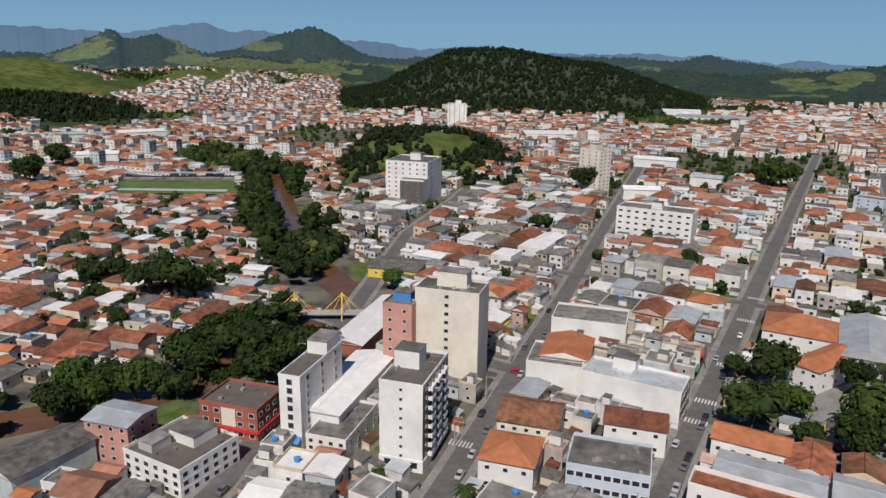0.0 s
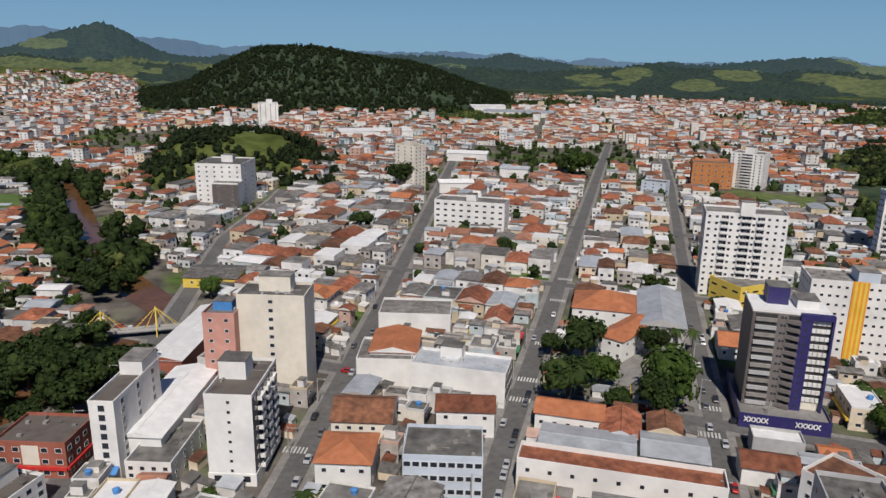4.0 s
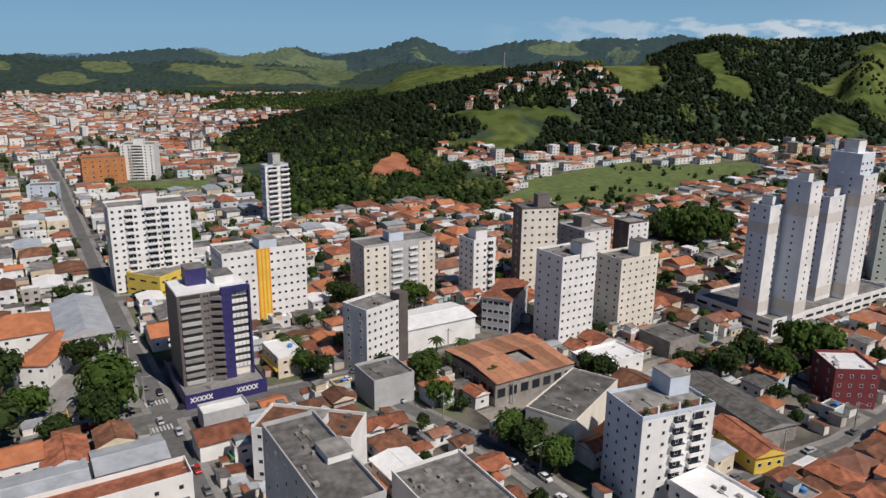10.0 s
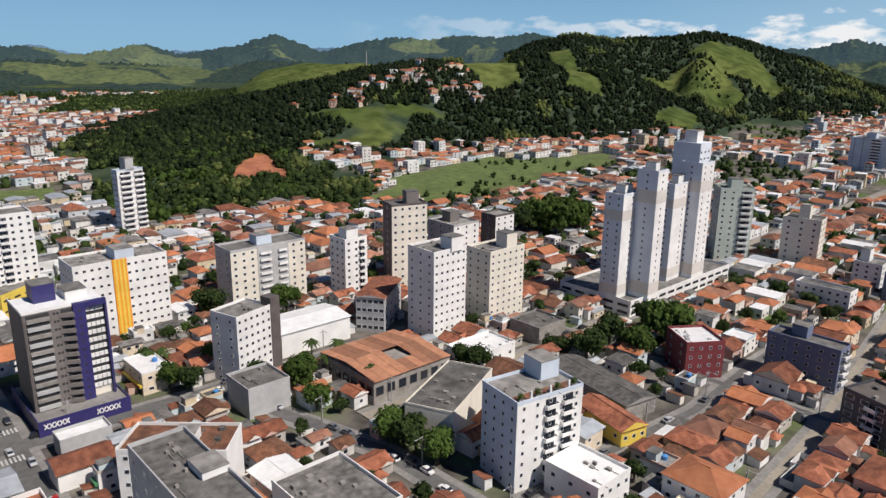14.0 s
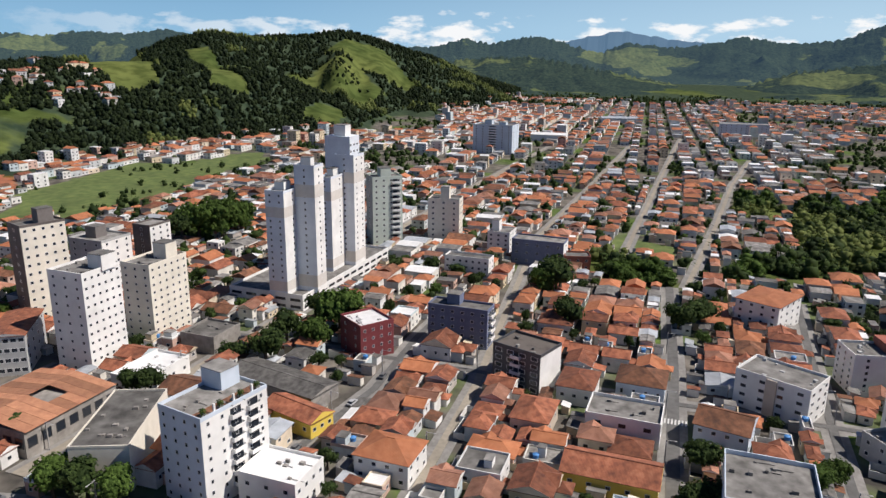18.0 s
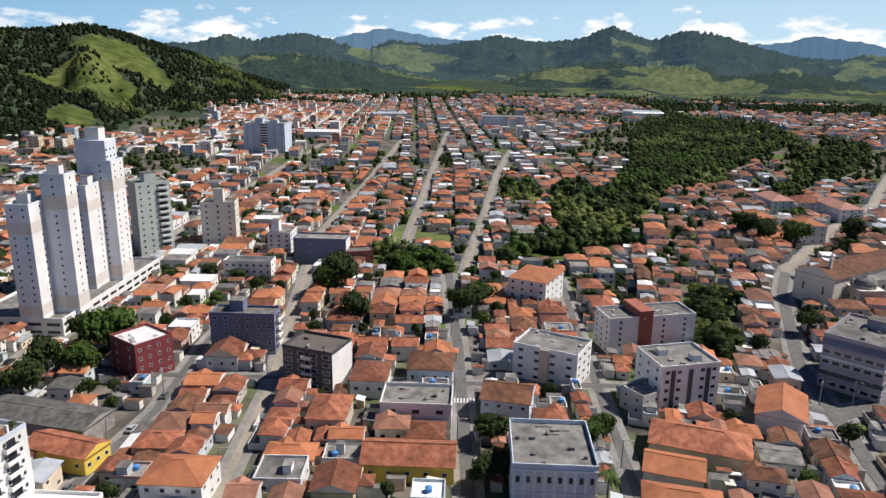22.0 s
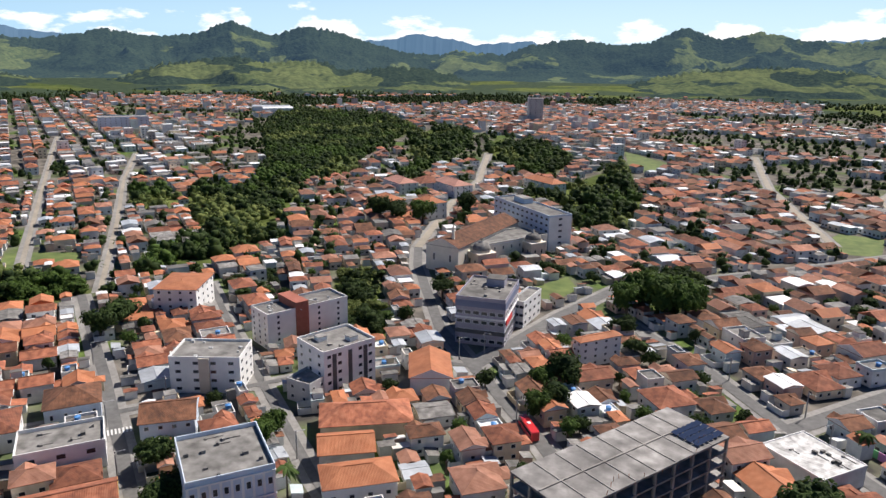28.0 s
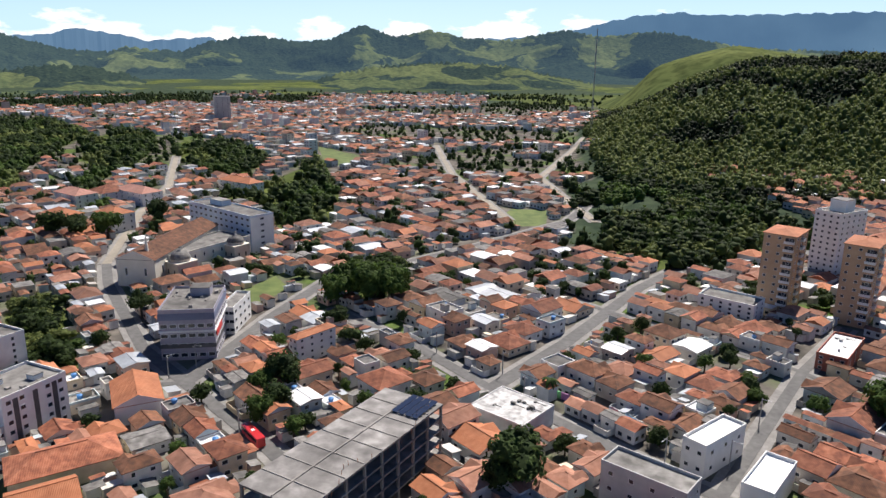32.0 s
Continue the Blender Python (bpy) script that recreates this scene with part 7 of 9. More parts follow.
building("warehouse", "long industrial shed with a bright metal roof", "warehouse", -434, 837, 37, 37, 19, 8, M_WHITE, roof="gable", roof_mat=M_ZINC, rise=2.0, group="far sheds")
take(rect(-434, 837, 27, 37, 19, 2))
building("warehouse", "long industrial shed with a bright metal roof", "warehouse", 210, 703, -25, 41, 20, 8, M_WHITE, roof="gable", roof_mat=M_WHITEROOF, rise=2.0, group="far sheds")
take(rect(210, 703, -17, 41, 20, 2))
building("warehouse", "long industrial shed with a bright metal roof", "warehouse", 151, 538, -6, 27, 13, 8, M_WHITE, roof="gable", roof_mat=M_WHITEROOF, rise=2.0, group="far sheds")
take(rect(151, 538, -16, 27, 13, 2))
building("warehouse", "long industrial shed with a bright metal roof", "warehouse", 222, 597, -28, 25, 13, 8, M_WHITE, roof="gable", roof_mat=M_ZINC, rise=2.0, group="far sheds")
take(rect(222, 597, -20, 25, 13, 2))


# ---- the high white towers, on one podium ----
# the bluish tint paints the shaded flanks; sunlit +x walls stay plain white
b = building("apartment_tower", "tall white tower with a shade-tinted flank and beige bands", "tower", 300.8, 22.8, -117, 8.7, 13.8, 42.8, [M_WHITE_SHADED, M_WHITE], z0=7.0, floors=16, cols=(2, 1, 0, 0), win=(0.9, 1.0), side_walls={1: 1}, balcony=((1, 4.5, 3.2),))
child("beige_band", Soup().box(-4.39, -6.95, 32.5, 4.39, 6.95, 36.8).mesh("beige_band", [M_BEIGEPALE]), b, None, "beige painted band")
child("beige_band", Soup().box(-4.39, -6.95, 0.9, 4.39, 6.95, 5.1).mesh("beige_band", [M_BEIGEPALE]), b, None, "beige painted band")
rooftop(b, -0.9, 1.4, 42.8, 4.4, 5.5, 3.5, M_WHITE)
take(rect(300.8, 22.8, -117, 8.7, 13.8, 1))
b = building("apartment_tower", "taller white tower joined to its neighbour by balconies", "tower", 302.2, 12.0, -117, 9.3, 8.0, 52.5, [M_WHITE_SHADED, M_WHITE], z0=7.0, floors=19, cols=(1, 1, 0, 0), win=(0.9, 1.0), side_walls={1: 1}, balcony=())
child("beige_band", Soup().box(-4.70, -4.06, 39.9, 4.70, 4.06, 45.2).mesh("beige_band", [M_BEIGEPALE]), b, None, "beige painted band")
child("beige_band", Soup().box(-4.70, -4.06, 1.1, 4.70, 4.06, 6.3).mesh("beige_band", [M_BEIGEPALE]), b, None, "beige painted band")
rooftop(b, -0.9, 0.8, 52.5, 4.7, 3.2, 3.5, M_WHITE)
take(rect(302.2, 12.0, -117, 9.3, 8.0, 1))
b = building("apartment_tower", "white and grey tower with stacked balconies", "tower", 334.5, 2.3, -117, 6.5, 17.0, 42.8, [M_WHITE_SHADED, M_WHITE], z0=7.0, floors=17, cols=(1, 1, 0, 0), win=(0.9, 1.0), side_walls={1: 1}, balcony=((1, 6.1, 3.2),))
child("beige_band", Soup().box(-3.28, -8.55, 32.6, 3.28, 8.55, 36.9).mesh("beige_band", [M_BEIGEPALE]), b, None, "beige painted band")
child("beige_band", Soup().box(-3.28, -8.55, 0.9, 3.28, 8.55, 5.1).mesh("beige_band", [M_BEIGEPALE]), b, None, "beige painted band")
rooftop(b, -0.6, 1.7, 42.8, 3.2, 6.8, 3.5, M_WHITE)
take(rect(334.5, 2.3, -117, 6.5, 17.0, 1))
b = building("apartment_tower", "tallest white tower with a stepped top and lift house", "tower", 341.6, -5.6, -117, 9.8, 11.5, 51.4, [M_WHITE_SHADED, M_WHITE], z0=7.0, floors=19, cols=(1, 2, 0, 0), win=(0.9, 1.0), side_walls={1: 1}, balcony=())
child("beige_band", Soup().box(-4.96, -5.78, 39.1, 4.96, 5.78, 44.2).mesh("beige_band", [M_BEIGEPALE]), b, None, "beige painted band")
child("beige_band", Soup().box(-4.96, -5.78, 1.0, 4.96, 5.78, 6.2).mesh("beige_band", [M_BEIGEPALE]), b, None, "beige painted band")
rooftop(b, -1.0, 1.1, 51.4, 4.9, 4.6, 3.5, M_WHITE)
child("upper_block", Soup().box(-10.9, -3.4, 45.4, 2.0, 6.9, 60.4).mesh("upper_block", [M_WHITE_SHADED]), b)
rooftop(b, -3.9, 1.1, 60.4, 5.9, 5.7, 5, M_WHITE)
for c in range(3): fixed(WIN, b, pose((2.0), -2.3 + c * 3.4, 50.4, 0, 0, 90), 1.4, 1.0)
for c in range(3): fixed(WIN, b, pose((2.0), -2.3 + c * 3.4, 53.4, 0, 0, 90), 1.4, 1.0)
for c in range(3): fixed(WIN, b, pose((2.0), -2.3 + c * 3.4, 56.4, 0, 0, 90), 1.4, 1.0)
take(rect(341.6, -5.6, -117, 9.8, 11.5, 1))

# ---- rows of ordinary houses ----
rnd = random.Random(7)
ROOFS_OLD = [M_TILE, M_TILE, M_TILE_NEW, M_TILE_OLD, M_TILE, M_TILE_NEW, M_TILE, M_TILE_PALE]
ROOFS_SOUTH = [M_TILE, M_TILE_OLD, M_TILE, M_TILE_OLD, M_TILE_NEW, M_TILE_PALE, M_TILE_OLD]


def small_house(x, y, rot, w, d, kind, h):
    z0 = ground_z(x, y)
    if kind == "flat":
        e = tagged(new("flat_roofed_house"), "plain flat-roofed town house with low parapets", "house", "flat-roofed houses")
    elif kind == "fibre":
        e = tagged(new("sheet_roofed_house"), "plain low house under pale corrugated sheets", "house", "sheet-roofed houses")
    else:
        e = tagged(new("house"), "plastered house with a terracotta tiled roof", "house", "tiled houses")
    e.matrix_basis = pose(x, y, z0, 0, 0, rot)
    child("wall", Soup().box(-w / 2, -d / 2, -1.5, w / 2, d / 2, h).mesh("wall", [M_HOUSE]), e)
    if kind == "flat":
        flat_roof("roof", e, w, d, h, rnd.uniform(0.4, 0.9), rnd.choice([M_CONCRETE, M_CONCRETE, M_CONCRETE, M_FIBRE, M_FIBRE, M_WHITEROOF]), M_HOUSE)
        if rnd.random() < 0.5:
            rooftop(e, rnd.uniform(-w / 5, w / 5), rnd.uniform(-d / 5, d / 5), h, rnd.uniform(2, 3.5), rnd.uniform(2, 3.5), rnd.uniform(1.6, 2.8), M_HOUSE, "tank_room")
    else:
        mat = rnd.choice([M_FIBRE, M_FIBRE, M_FIBRE, M_ZINC, M_ZINC, M_WHITEROOF, M_TILE_OLD]) if kind == "fibre" else rnd.choice(ROOFS_SOUTH if y < -0.9 * abs(x) else ROOFS_OLD)
        rise = min(w, d) * (0.1 if kind == "fibre" else rnd.uniform(0.19, 0.26))
        child("roof", hip_mesh(w, d, rise, rnd.uniform(0.3, 0.7), mat, kind != "hip", M_HOUSE, rnd.choice([0, 0.4, -0.4, 0.3]) if kind != "fibre" else 0), e, pose(0, 0, h + 0.1))
        if kind != "fibre" and w > 7 and rnd.random() < 0.35:
            # a lower wing with a roof of its own
            ww, wd, sx = w * 0.45, d * 0.4, rnd.choice([-1, 1])
            wx, wy = sx * w * 0.2, -d / 2 - wd / 2 + 0.3
            child("wing_wall", Soup().box(wx - ww / 2, wy - wd / 2, -1.5, wx + ww / 2, wy + wd / 2, h * 0.72).mesh("wing_wall", [M_HOUSE]), e)
            child("wing_roof", hip_mesh(ww, wd + 1.5, rise * 0.6, 0.35, mat, False, M_HOUSE), e, pose(wx, wy + 0.5, h * 0.72 + 0.1))
    if rnd.random() < 0.3:
        # a wall round the back yard
        yw, yd, t = w / 2 - 0.1, rnd.uniform(2.5, 5.0), 0.16
        y1 = d / 2
        s = Soup()
        s.add([(-yw, y1, -0.5), (-yw, y1 + yd, -0.5), (yw, y1 + yd, -0.5), (yw, y1, -0.5), (-yw, y1, 2.1), (-yw, y1 + yd, 2.1), (yw, y1 + yd, 2.1), (yw, y1, 2.1),
               (-yw + t, y1, 2.1), (-yw + t, y1 + yd - t, 2.1), (yw - t, y1 + yd - t, 2.1), (yw - t, y1, 2.1), (-yw + t, y1, -0.5), (-yw + t, y1 + yd - t, -0.5), (yw - t, y1 + yd - t, -0.5), (yw - t, y1, -0.5)],
              [(0, 1, 5, 4), (1, 2, 6, 5), (2, 3, 7, 6), (4, 5, 9, 8), (5, 6, 10, 9), (6, 7, 11, 10), (8, 9, 13, 12), (9, 10, 14, 13), (10, 11, 15, 14)])
        child("yard_wall", s.mesh("yard_wall", [M_HOUSE]), e)
    if kind == "flat" and rnd.random() < 0.5:
        tx, ty = rnd.uniform(-w / 4, w / 4), rnd.uniform(-d / 4, d / 4)
        child("water_tank", TANK, e, pose(tx, ty, h + 0.06), "blue plastic water tank" )
    return e


def tank_mesh():
    bm = bmesh.new()
    bmesh.ops.create_cone(bm, cap_ends=True, segments=12, radius1=0.75, radius2=0.9, depth=1.1, matrix=Matrix.Translation((0, 0, 0.55)))
    bmesh.ops.create_cone(bm, cap_ends=True, segments=12, radius1=0.92, radius2=0.3, depth=0.3, matrix=Matrix.Translation((0, 0, 1.25)))
    me = bpy.data.meshes.new("water_tank")
    bm.to_mesh(me)
    bm.free()
    me.materials.append(M_BLUE)
    return me


TANK = tank_mesh()


def add_windows(e, w, d, h):
    fl = max(1, int(h / 3))
    for side in range(4):
        span = w if side in (0, 2) else d
        m = e.matrix_basis @ facade_pose(w, d, side, 0, h / 2)
        if (m.translation.xy).dot((m.to_3x3() @ Vector((0, -1, 0))).xy) > 0:
            continue
        n_ = max(1, int(span / 4.5))
        for c in range(n_):
            for f in range(fl):
                fixed(WIN, e, facade_pose(w, d, side, (c + 0.5) / n_ * span - span / 2 + rnd.uniform(-0.4, 0.4), h / fl * (f + 0.55)), rnd.uniform(0.9, 1.6), rnd.uniform(0.9, 1.3))


HOUSE_PANES = Soup()


def add_far_windows(e, w, d, h):
    """Windows of the houses that stand further back, gathered into one mesh."""
    fl = max(1, int(h / 2.9))
    for side in range(4):
        span = w if side in (0, 2) else d
        m = e.matrix_basis @ facade_pose(w, d, side, 0, h / 2)
        if (m.translation.xy).dot((m.to_3x3() @ Vector((0, -1, 0))).xy) > 0:
            continue
        n_ = max(1, int(span / 3.4))
        for c in range(n_):
            for f in range(fl):
                if rnd2.random() < 0.15:
                    continue
                mm = e.matrix_basis @ facade_pose(w, d, side, (c + 0.5) / n_ * span - span / 2 + rnd2.uniform(-0.4, 0.4), h / fl * (f + 0.52)) @ Matrix.Diagonal((rnd2.uniform(1.0, 1.8), 1, rnd2.uniform(1.0, 1.4), 1))
                o = len(HOUSE_PANES.v)
                HOUSE_PANES.v += [tuple(mm @ v.co) for v in WIN.vertices]
                HOUSE_PANES.f += [tuple(o + i for i in q.vertices) for q in WIN.polygons]
                HOUSE_PANES.i += [q.material_index for q in WIN.polygons]


rnd2 = random.Random(17)
SIGN_BAND = Soup().box(-0.5, -0.9, 2.7, 0.5, 0.0, 3.5).mesh("shop_sign", [M_SIGN])
SHOP_SHADE = Soup().box(-0.46, -0.03, 0.1, 0.46, 0.02, 2.6).mesh("shop_opening", [M_SHADE])


def add_shopfront(e, w, d):
    """Dark sheets that paint the shade in shop openings, under a painted sign band, on the walls that face the streets.
    """
    for side in (1, 3):
        m = e.matrix_basis @ facade_pose(w, d, side, 0, 0)
        if (m.translation.xy).dot((m.to_3x3() @ Vector((0, -1, 0))).xy) > 0:
            continue
        for mesh_ in (SIGN_BAND, SHOP_SHADE):
            child(mesh_.name.split(".")[0], mesh_, e, facade_pose(w, d, side, 0, 0) @ Matrix.Diagonal((d * 0.96, 1, 1, 1)))


KIND_COUNT = dict(flat=0, fibre=0, hip=0, gable=0)
KIND_MAX = dict(flat=290, fibre=290, hip=190, gable=190)
FAR = {}


def far_house(x, y, rot, w, d, kind, h):
    """Add one house to the joined mesh of its colour."""
    z0 = ground_z(x, y)
    az_ = math.degrees(math.atan2(-x, y))
    R = pose(x, y, z0, 0, 0, rot)
    s = FAR.setdefault("w", Soup())
    a, b_ = w / 2, d / 2
    P = lambda *q: tuple(R @ Vector(q))
    s.add([P(-a, -b_, -3), P(a, -b_, -3), P(a, b_, -3), P(-a, b_, -3), P(-a, -b_, h), P(a, -b_, h), P(a, b_, h), P(-a, b_, h)],
          [(0, 1, 5, 4), (1, 2, 6, 5), (2, 3, 7, 6), (3, 0, 4, 7)])
    for side in range(4):
        span = w if side in (0, 2) else d
        m = R @ facade_pose(w, d, side, 0, 0)
        if x * x + y * y > 1000 ** 2 or span < 5 or h < 2.6 or (m.translation.xy).dot((m.to_3x3() @ Vector((0, -1, 0))).xy) > 0:
            continue
        for f in range(max(1, int(h / 3))):
            for c in range(2):
                q = [tuple(m @ Vector(((c - 0.5) * span * 0.5 + u, -0.05, 1.6 + 2.9 * f + v))) for u, v in ((-0.7, -0.6), (0.7, -0.6), (0.7, 0.6), (-0.7, 0.6))]
                FAR.setdefault("glass", Soup()).add(q, [(0, 1, 2, 3)])
    if kind == "flat":
        FAR.setdefault(rnd.choice(["c", "c", "f", "white", "white"]), Soup()).add([P(-a, -b_, h), P(a, -b_, h), P(a, b_, h), P(-a, b_, h)], [(0, 1, 2, 3)])
        return
    key = rnd.choice(["f", "f", "f", "z", "z", "white", "o"]) if kind == "fibre" else rnd.choice(["t", "t", "o", "n", "p", "p", "n", "t"] if az_ > -60 else ["t", "n", "n", "p", "t", "n", "o"] if az_ > -131 else ["t", "o", "p", "p", "o", "t", "n"])
    rise = min(w, d) * (0.1 if kind == "fibre" else 0.22)
    a, b_ = a + 0.4, b_ + 0.4
    if d > w:
        Q = lambda u, v, z: P(-v, u, z)
        a, b_ = b_, a
    else:
        Q = P
    run = b_ * 0.9 if kind == "hip" else 0
    run = min(run, a * 0.8)
    FAR.setdefault(key, Soup()).add([Q(-a, -b_, h), Q(a, -b_, h), Q(a, b_, h), Q(-a, b_, h), Q(-a + run, 0, h + rise), Q(a - run, 0, h + rise)],
                                    [(0, 1, 5, 4), (2, 3, 4, 5), (1, 2, 5), (3, 0, 4)])


def green_gap(x, y):
    """Where the far quarters are broken by gardens, woods and open ground."""
    return GAPS[min(max(int(x / 10) + 260, 0), 519)][min(max(int(y / 10) + 260, 0), 519)]


def fill_zone(rot, inside, mix, lot=(8, 13), depth=(11, 15), heights=(3.2, 6.5), seed=1, gap=0.6, block=(92, 8), far_only=False, density=1.0, shift=0.0, tight=False):
    """Walk lots in rows of blocks over a turned grid and build where the plan is still free."""
    rnd.seed(seed)
    c, s = math.cos(radians(rot)), math.sin(radians(rot))
    v = -1500.0 + shift
    row = 0
    while v < 2300:
        dep = rnd.uniform(*depth)
        u = -2400.0 + rnd.uniform(0, 8)
        nxt = u + block[0]
        while u < 2400:
            w = rnd.uniform(*lot)
            if u + w > nxt:
                u = nxt + block[1]
                nxt = u + block[0]
                continue
            cu, cv = u + w / 2, v + dep / 2
            x, y = c * cu - s * cv, s * cu + c * cv
            u += w + gap * rnd.random()
            rr = math.hypot(x, y)
            az = math.degrees(math.atan2(-x, y))
            k = rnd.random()
            hh, j = rnd.uniform(*heights), rnd.uniform(-1.5, 1.5) if rr < 500 else 9 * math.sin(x * 0.006 + 1) * math.sin(y * 0.007)
            if rr < 112 or not inside(x, y, az, rr) or rnd.random() > density:
                continue
            if far_only and green_gap(x, y) > 0.17:
                continue
            if far_only and -134 < az < -117 and rr < 1000 and rnd.random() < 0.5:
                k = 0.0
            if far_only and rnd.random() < 0.07:
                hh *= rnd.uniform(1.6, 2.6)
            dd = dep - rnd.uniform(0.5, 3.0)
            R = rect(x, y, rot, w, dd)
            near = OX + 5 < x < OX + 2240 and OY + 5 < y < OY + 2240
            if near and not is_free(R):
                continue
            kind = "flat" if k < mix[0] else "fibre" if k < mix[0] + mix[1] else "hip" if k < mix[0] + mix[1] + (1 - mix[0] - mix[1]) * 0.45 else "gable"
            if near:
                take(R)
            if rr < 300 and not far_only and KIND_COUNT[kind] < KIND_MAX[kind]:
                KIND_COUNT[kind] += 1
                e = small_house(x, y, rot + j, w - 0.2, dd, kind, hh)
                if rr < 172:
                    add_windows(e, w - 0.2, dd, hh)
                else:
                    add_far_windows(e, w - 0.2, dd, hh)
                if -48 < az < 8 and kind in ("flat", "fibre") and rr < 270:
                    add_shopfront(e, w - 0.2, dd)
            else:
                far_house(x, y, rot + j, w - 0.2, dd, kind, hh)
        v += dep
        row += 1
        v += 0.8 if tight else 9 if row % 2 == 0 else 1.5


def visible(az):
    return az > -180.5 and az < 36 or az > 154


def pack(rot, inside, mix, lot, depth, heights, seed, gap, block=(92, 8)):
    """Three passes over a quarter: full lots, then ever smaller houses in what is left."""
    fill_zone(rot, inside, mix, lot, depth, heights, seed, gap, block, shift=0)
    fill_zone(rot, inside, mix, (lot[0] * 0.75, lot[1] * 0.75), (depth[0] * 0.75, depth[1] * 0.75), heights, seed + 100, gap, (400, 0), shift=3.7, tight=True)
    fill_zone(rot, inside, (mix[0] * 1.3, mix[1] * 1.4), (5, 7.5), (5, 7.5), (2.8, heights[1] * 0.8), seed + 200, gap, (400, 0), shift=1.9, tight=True)


def lean_tos(inside, seed):
    """Low sheds, garages and covered passages in the gaps between the houses."""
    g_ = random.Random(seed)
    for _ in range(15000):
        az, r = g_.uniform(-199, 34), 118 + 330 * g_.random() ** 0.9
        x, y = -r * math.sin(radians(az)), r * math.cos(radians(az))
        rot = g_.choice([0, 90]) + (-17 if az > 8 else -29 if az > -131 else -38)
        w, d, h = g_.uniform(2.4, 5.5), g_.uniform(2.2, 4.0), g_.uniform(2.1, 3.0)
        if not inside(x, y, az, r) or ground_z(x, y) > 10 or not is_free(rect(x, y, rot, w, d)):
            continue
        take(rect(x, y, rot, w, d))
        m = pose(x, y, ground_z(x, y), 0, 0, rot)
        P = lambda *q: tuple(m @ Vector(q))
        a, b_ = w / 2, d / 2
        SHEDS.setdefault("w", Soup()).add([P(-a, -b_, -1), P(a, -b_, -1), P(a, b_, -1), P(-a, b_, -1), P(-a, -b_, h), P(a, -b_, h), P(a, b_, h + 0.5), P(-a, b_, h + 0.5)], [(0, 1, 5, 4), (1, 2, 6, 5), (2, 3, 7, 6), (3, 0, 4, 7)])
        a, b_ = a + 0.25, b_ + 0.25
        SHEDS.setdefault(g_.choice("ffcczwtto"), Soup()).add([P(-a, -b_, h), P(a, -b_, h), P(a, b_, h + 0.55), P(-a, b_, h + 0.55), P(-a, -b_, h + 0.1), P(a, -b_, h + 0.1), P(a, b_, h + 0.65), P(-a, b_, h + 0.65)],
            [(3, 2, 1, 0), (4, 5, 6, 7), (0, 1, 5, 4), (1, 2, 6, 5), (2, 3, 7, 6), (3, 0, 4, 7)])


SHEDS = {}


# yards kept free for a garden tree, a strip of green or a parking court
YARD_TREES = []
rnd.seed(3)
for _ in range(3600):
    az, r = rnd.uniform(-199, 30), 125 + (240 * rnd.random() if len(YARD_TREES) < 190 else 200 + 330 * rnd.random())
    if -40 < az < 5 and rnd.random() < 0.8:
        continue
    x, y = -r * math.sin(radians(az)), r * math.cos(radians(az))
    k = rnd.uniform(5, 9)
    if is_free(rect(x, y, -29, k, k)) and ground_z(x, y) < 10:
        take(rect(x, y, -29, k, k * rnd.uniform(0.6, 1.3)))
        YARD_TREES.append((x, y))
    if len(YARD_TREES) >= 850:
        break


# commercial centre, then the residential quarters
pack(-29, lambda x, y, az, r: -48 < az < 8 and r < 560 and visible(az), (0.36, 0.34), (9, 16), (13, 20), (4.5, 8.5), 11, 0.3)
pack(-27, lambda x, y, az, r: -131 < az <= -48 and r < 640 and ground_z(x, y) < 14, (0.16, 0.16), (8, 13), (11, 15), (3.2, 6.2), 12, 0.9)
pack(-38, lambda x, y, az, r: (az <= -131 or az > 154) and r < 640 and ground_z(x, y) < 22, (0.12, 0.13), (8, 13), (10, 14), (3.2, 6.2), 13, 0.9)
pack(-15, lambda x, y, az, r: 8 <= az < 40 and r < 640 and ground_z(x, y) < 12, (0.2, 0.2), (8, 12), (10, 14), (3.2, 6.0), 14, 0.6)


lean_tos(lambda x, y, az, r: True, 91)


def town_limit(az):
    """How far the built-up land reaches in each direction."""
    if az > 154 or az < -172:
        return 1500
    if az > 8:
        return 2300
    if az > -20:
        return 1280
    if az > -50:
        return 1900
    if az > -98:
        return 760 if az > -68 else 1000
    if az > -140:
        return 1800
    return 1900


far_ok = lambda x, y, az, r: visible(az) and 520 < r < town_limit(az) and (ground_z(x, y) < (15 + 45 * rnd.random() if 8 < az < 27 else 4 + 8 * rnd.random())) 
fill_zone(-24, lambda x, y, az, r: az > -131 and az < 40 and far_ok(x, y, az, r), (0.24, 0.26), (7.5, 13), (9, 14), (3.2, 7), 21, 1.0, (95, 8), True, 0.88)
fill_zone(-35, lambda x, y, az, r: (az <= -131 or az > 154) and far_ok(x, y, az, r), (0.2, 0.26), (7.5, 12.5), (9, 13.5), (3.2, 6.5), 22, 1.0, (90, 8), True, 0.88)
# houses on the back of the wooded spur
rnd.seed(40)
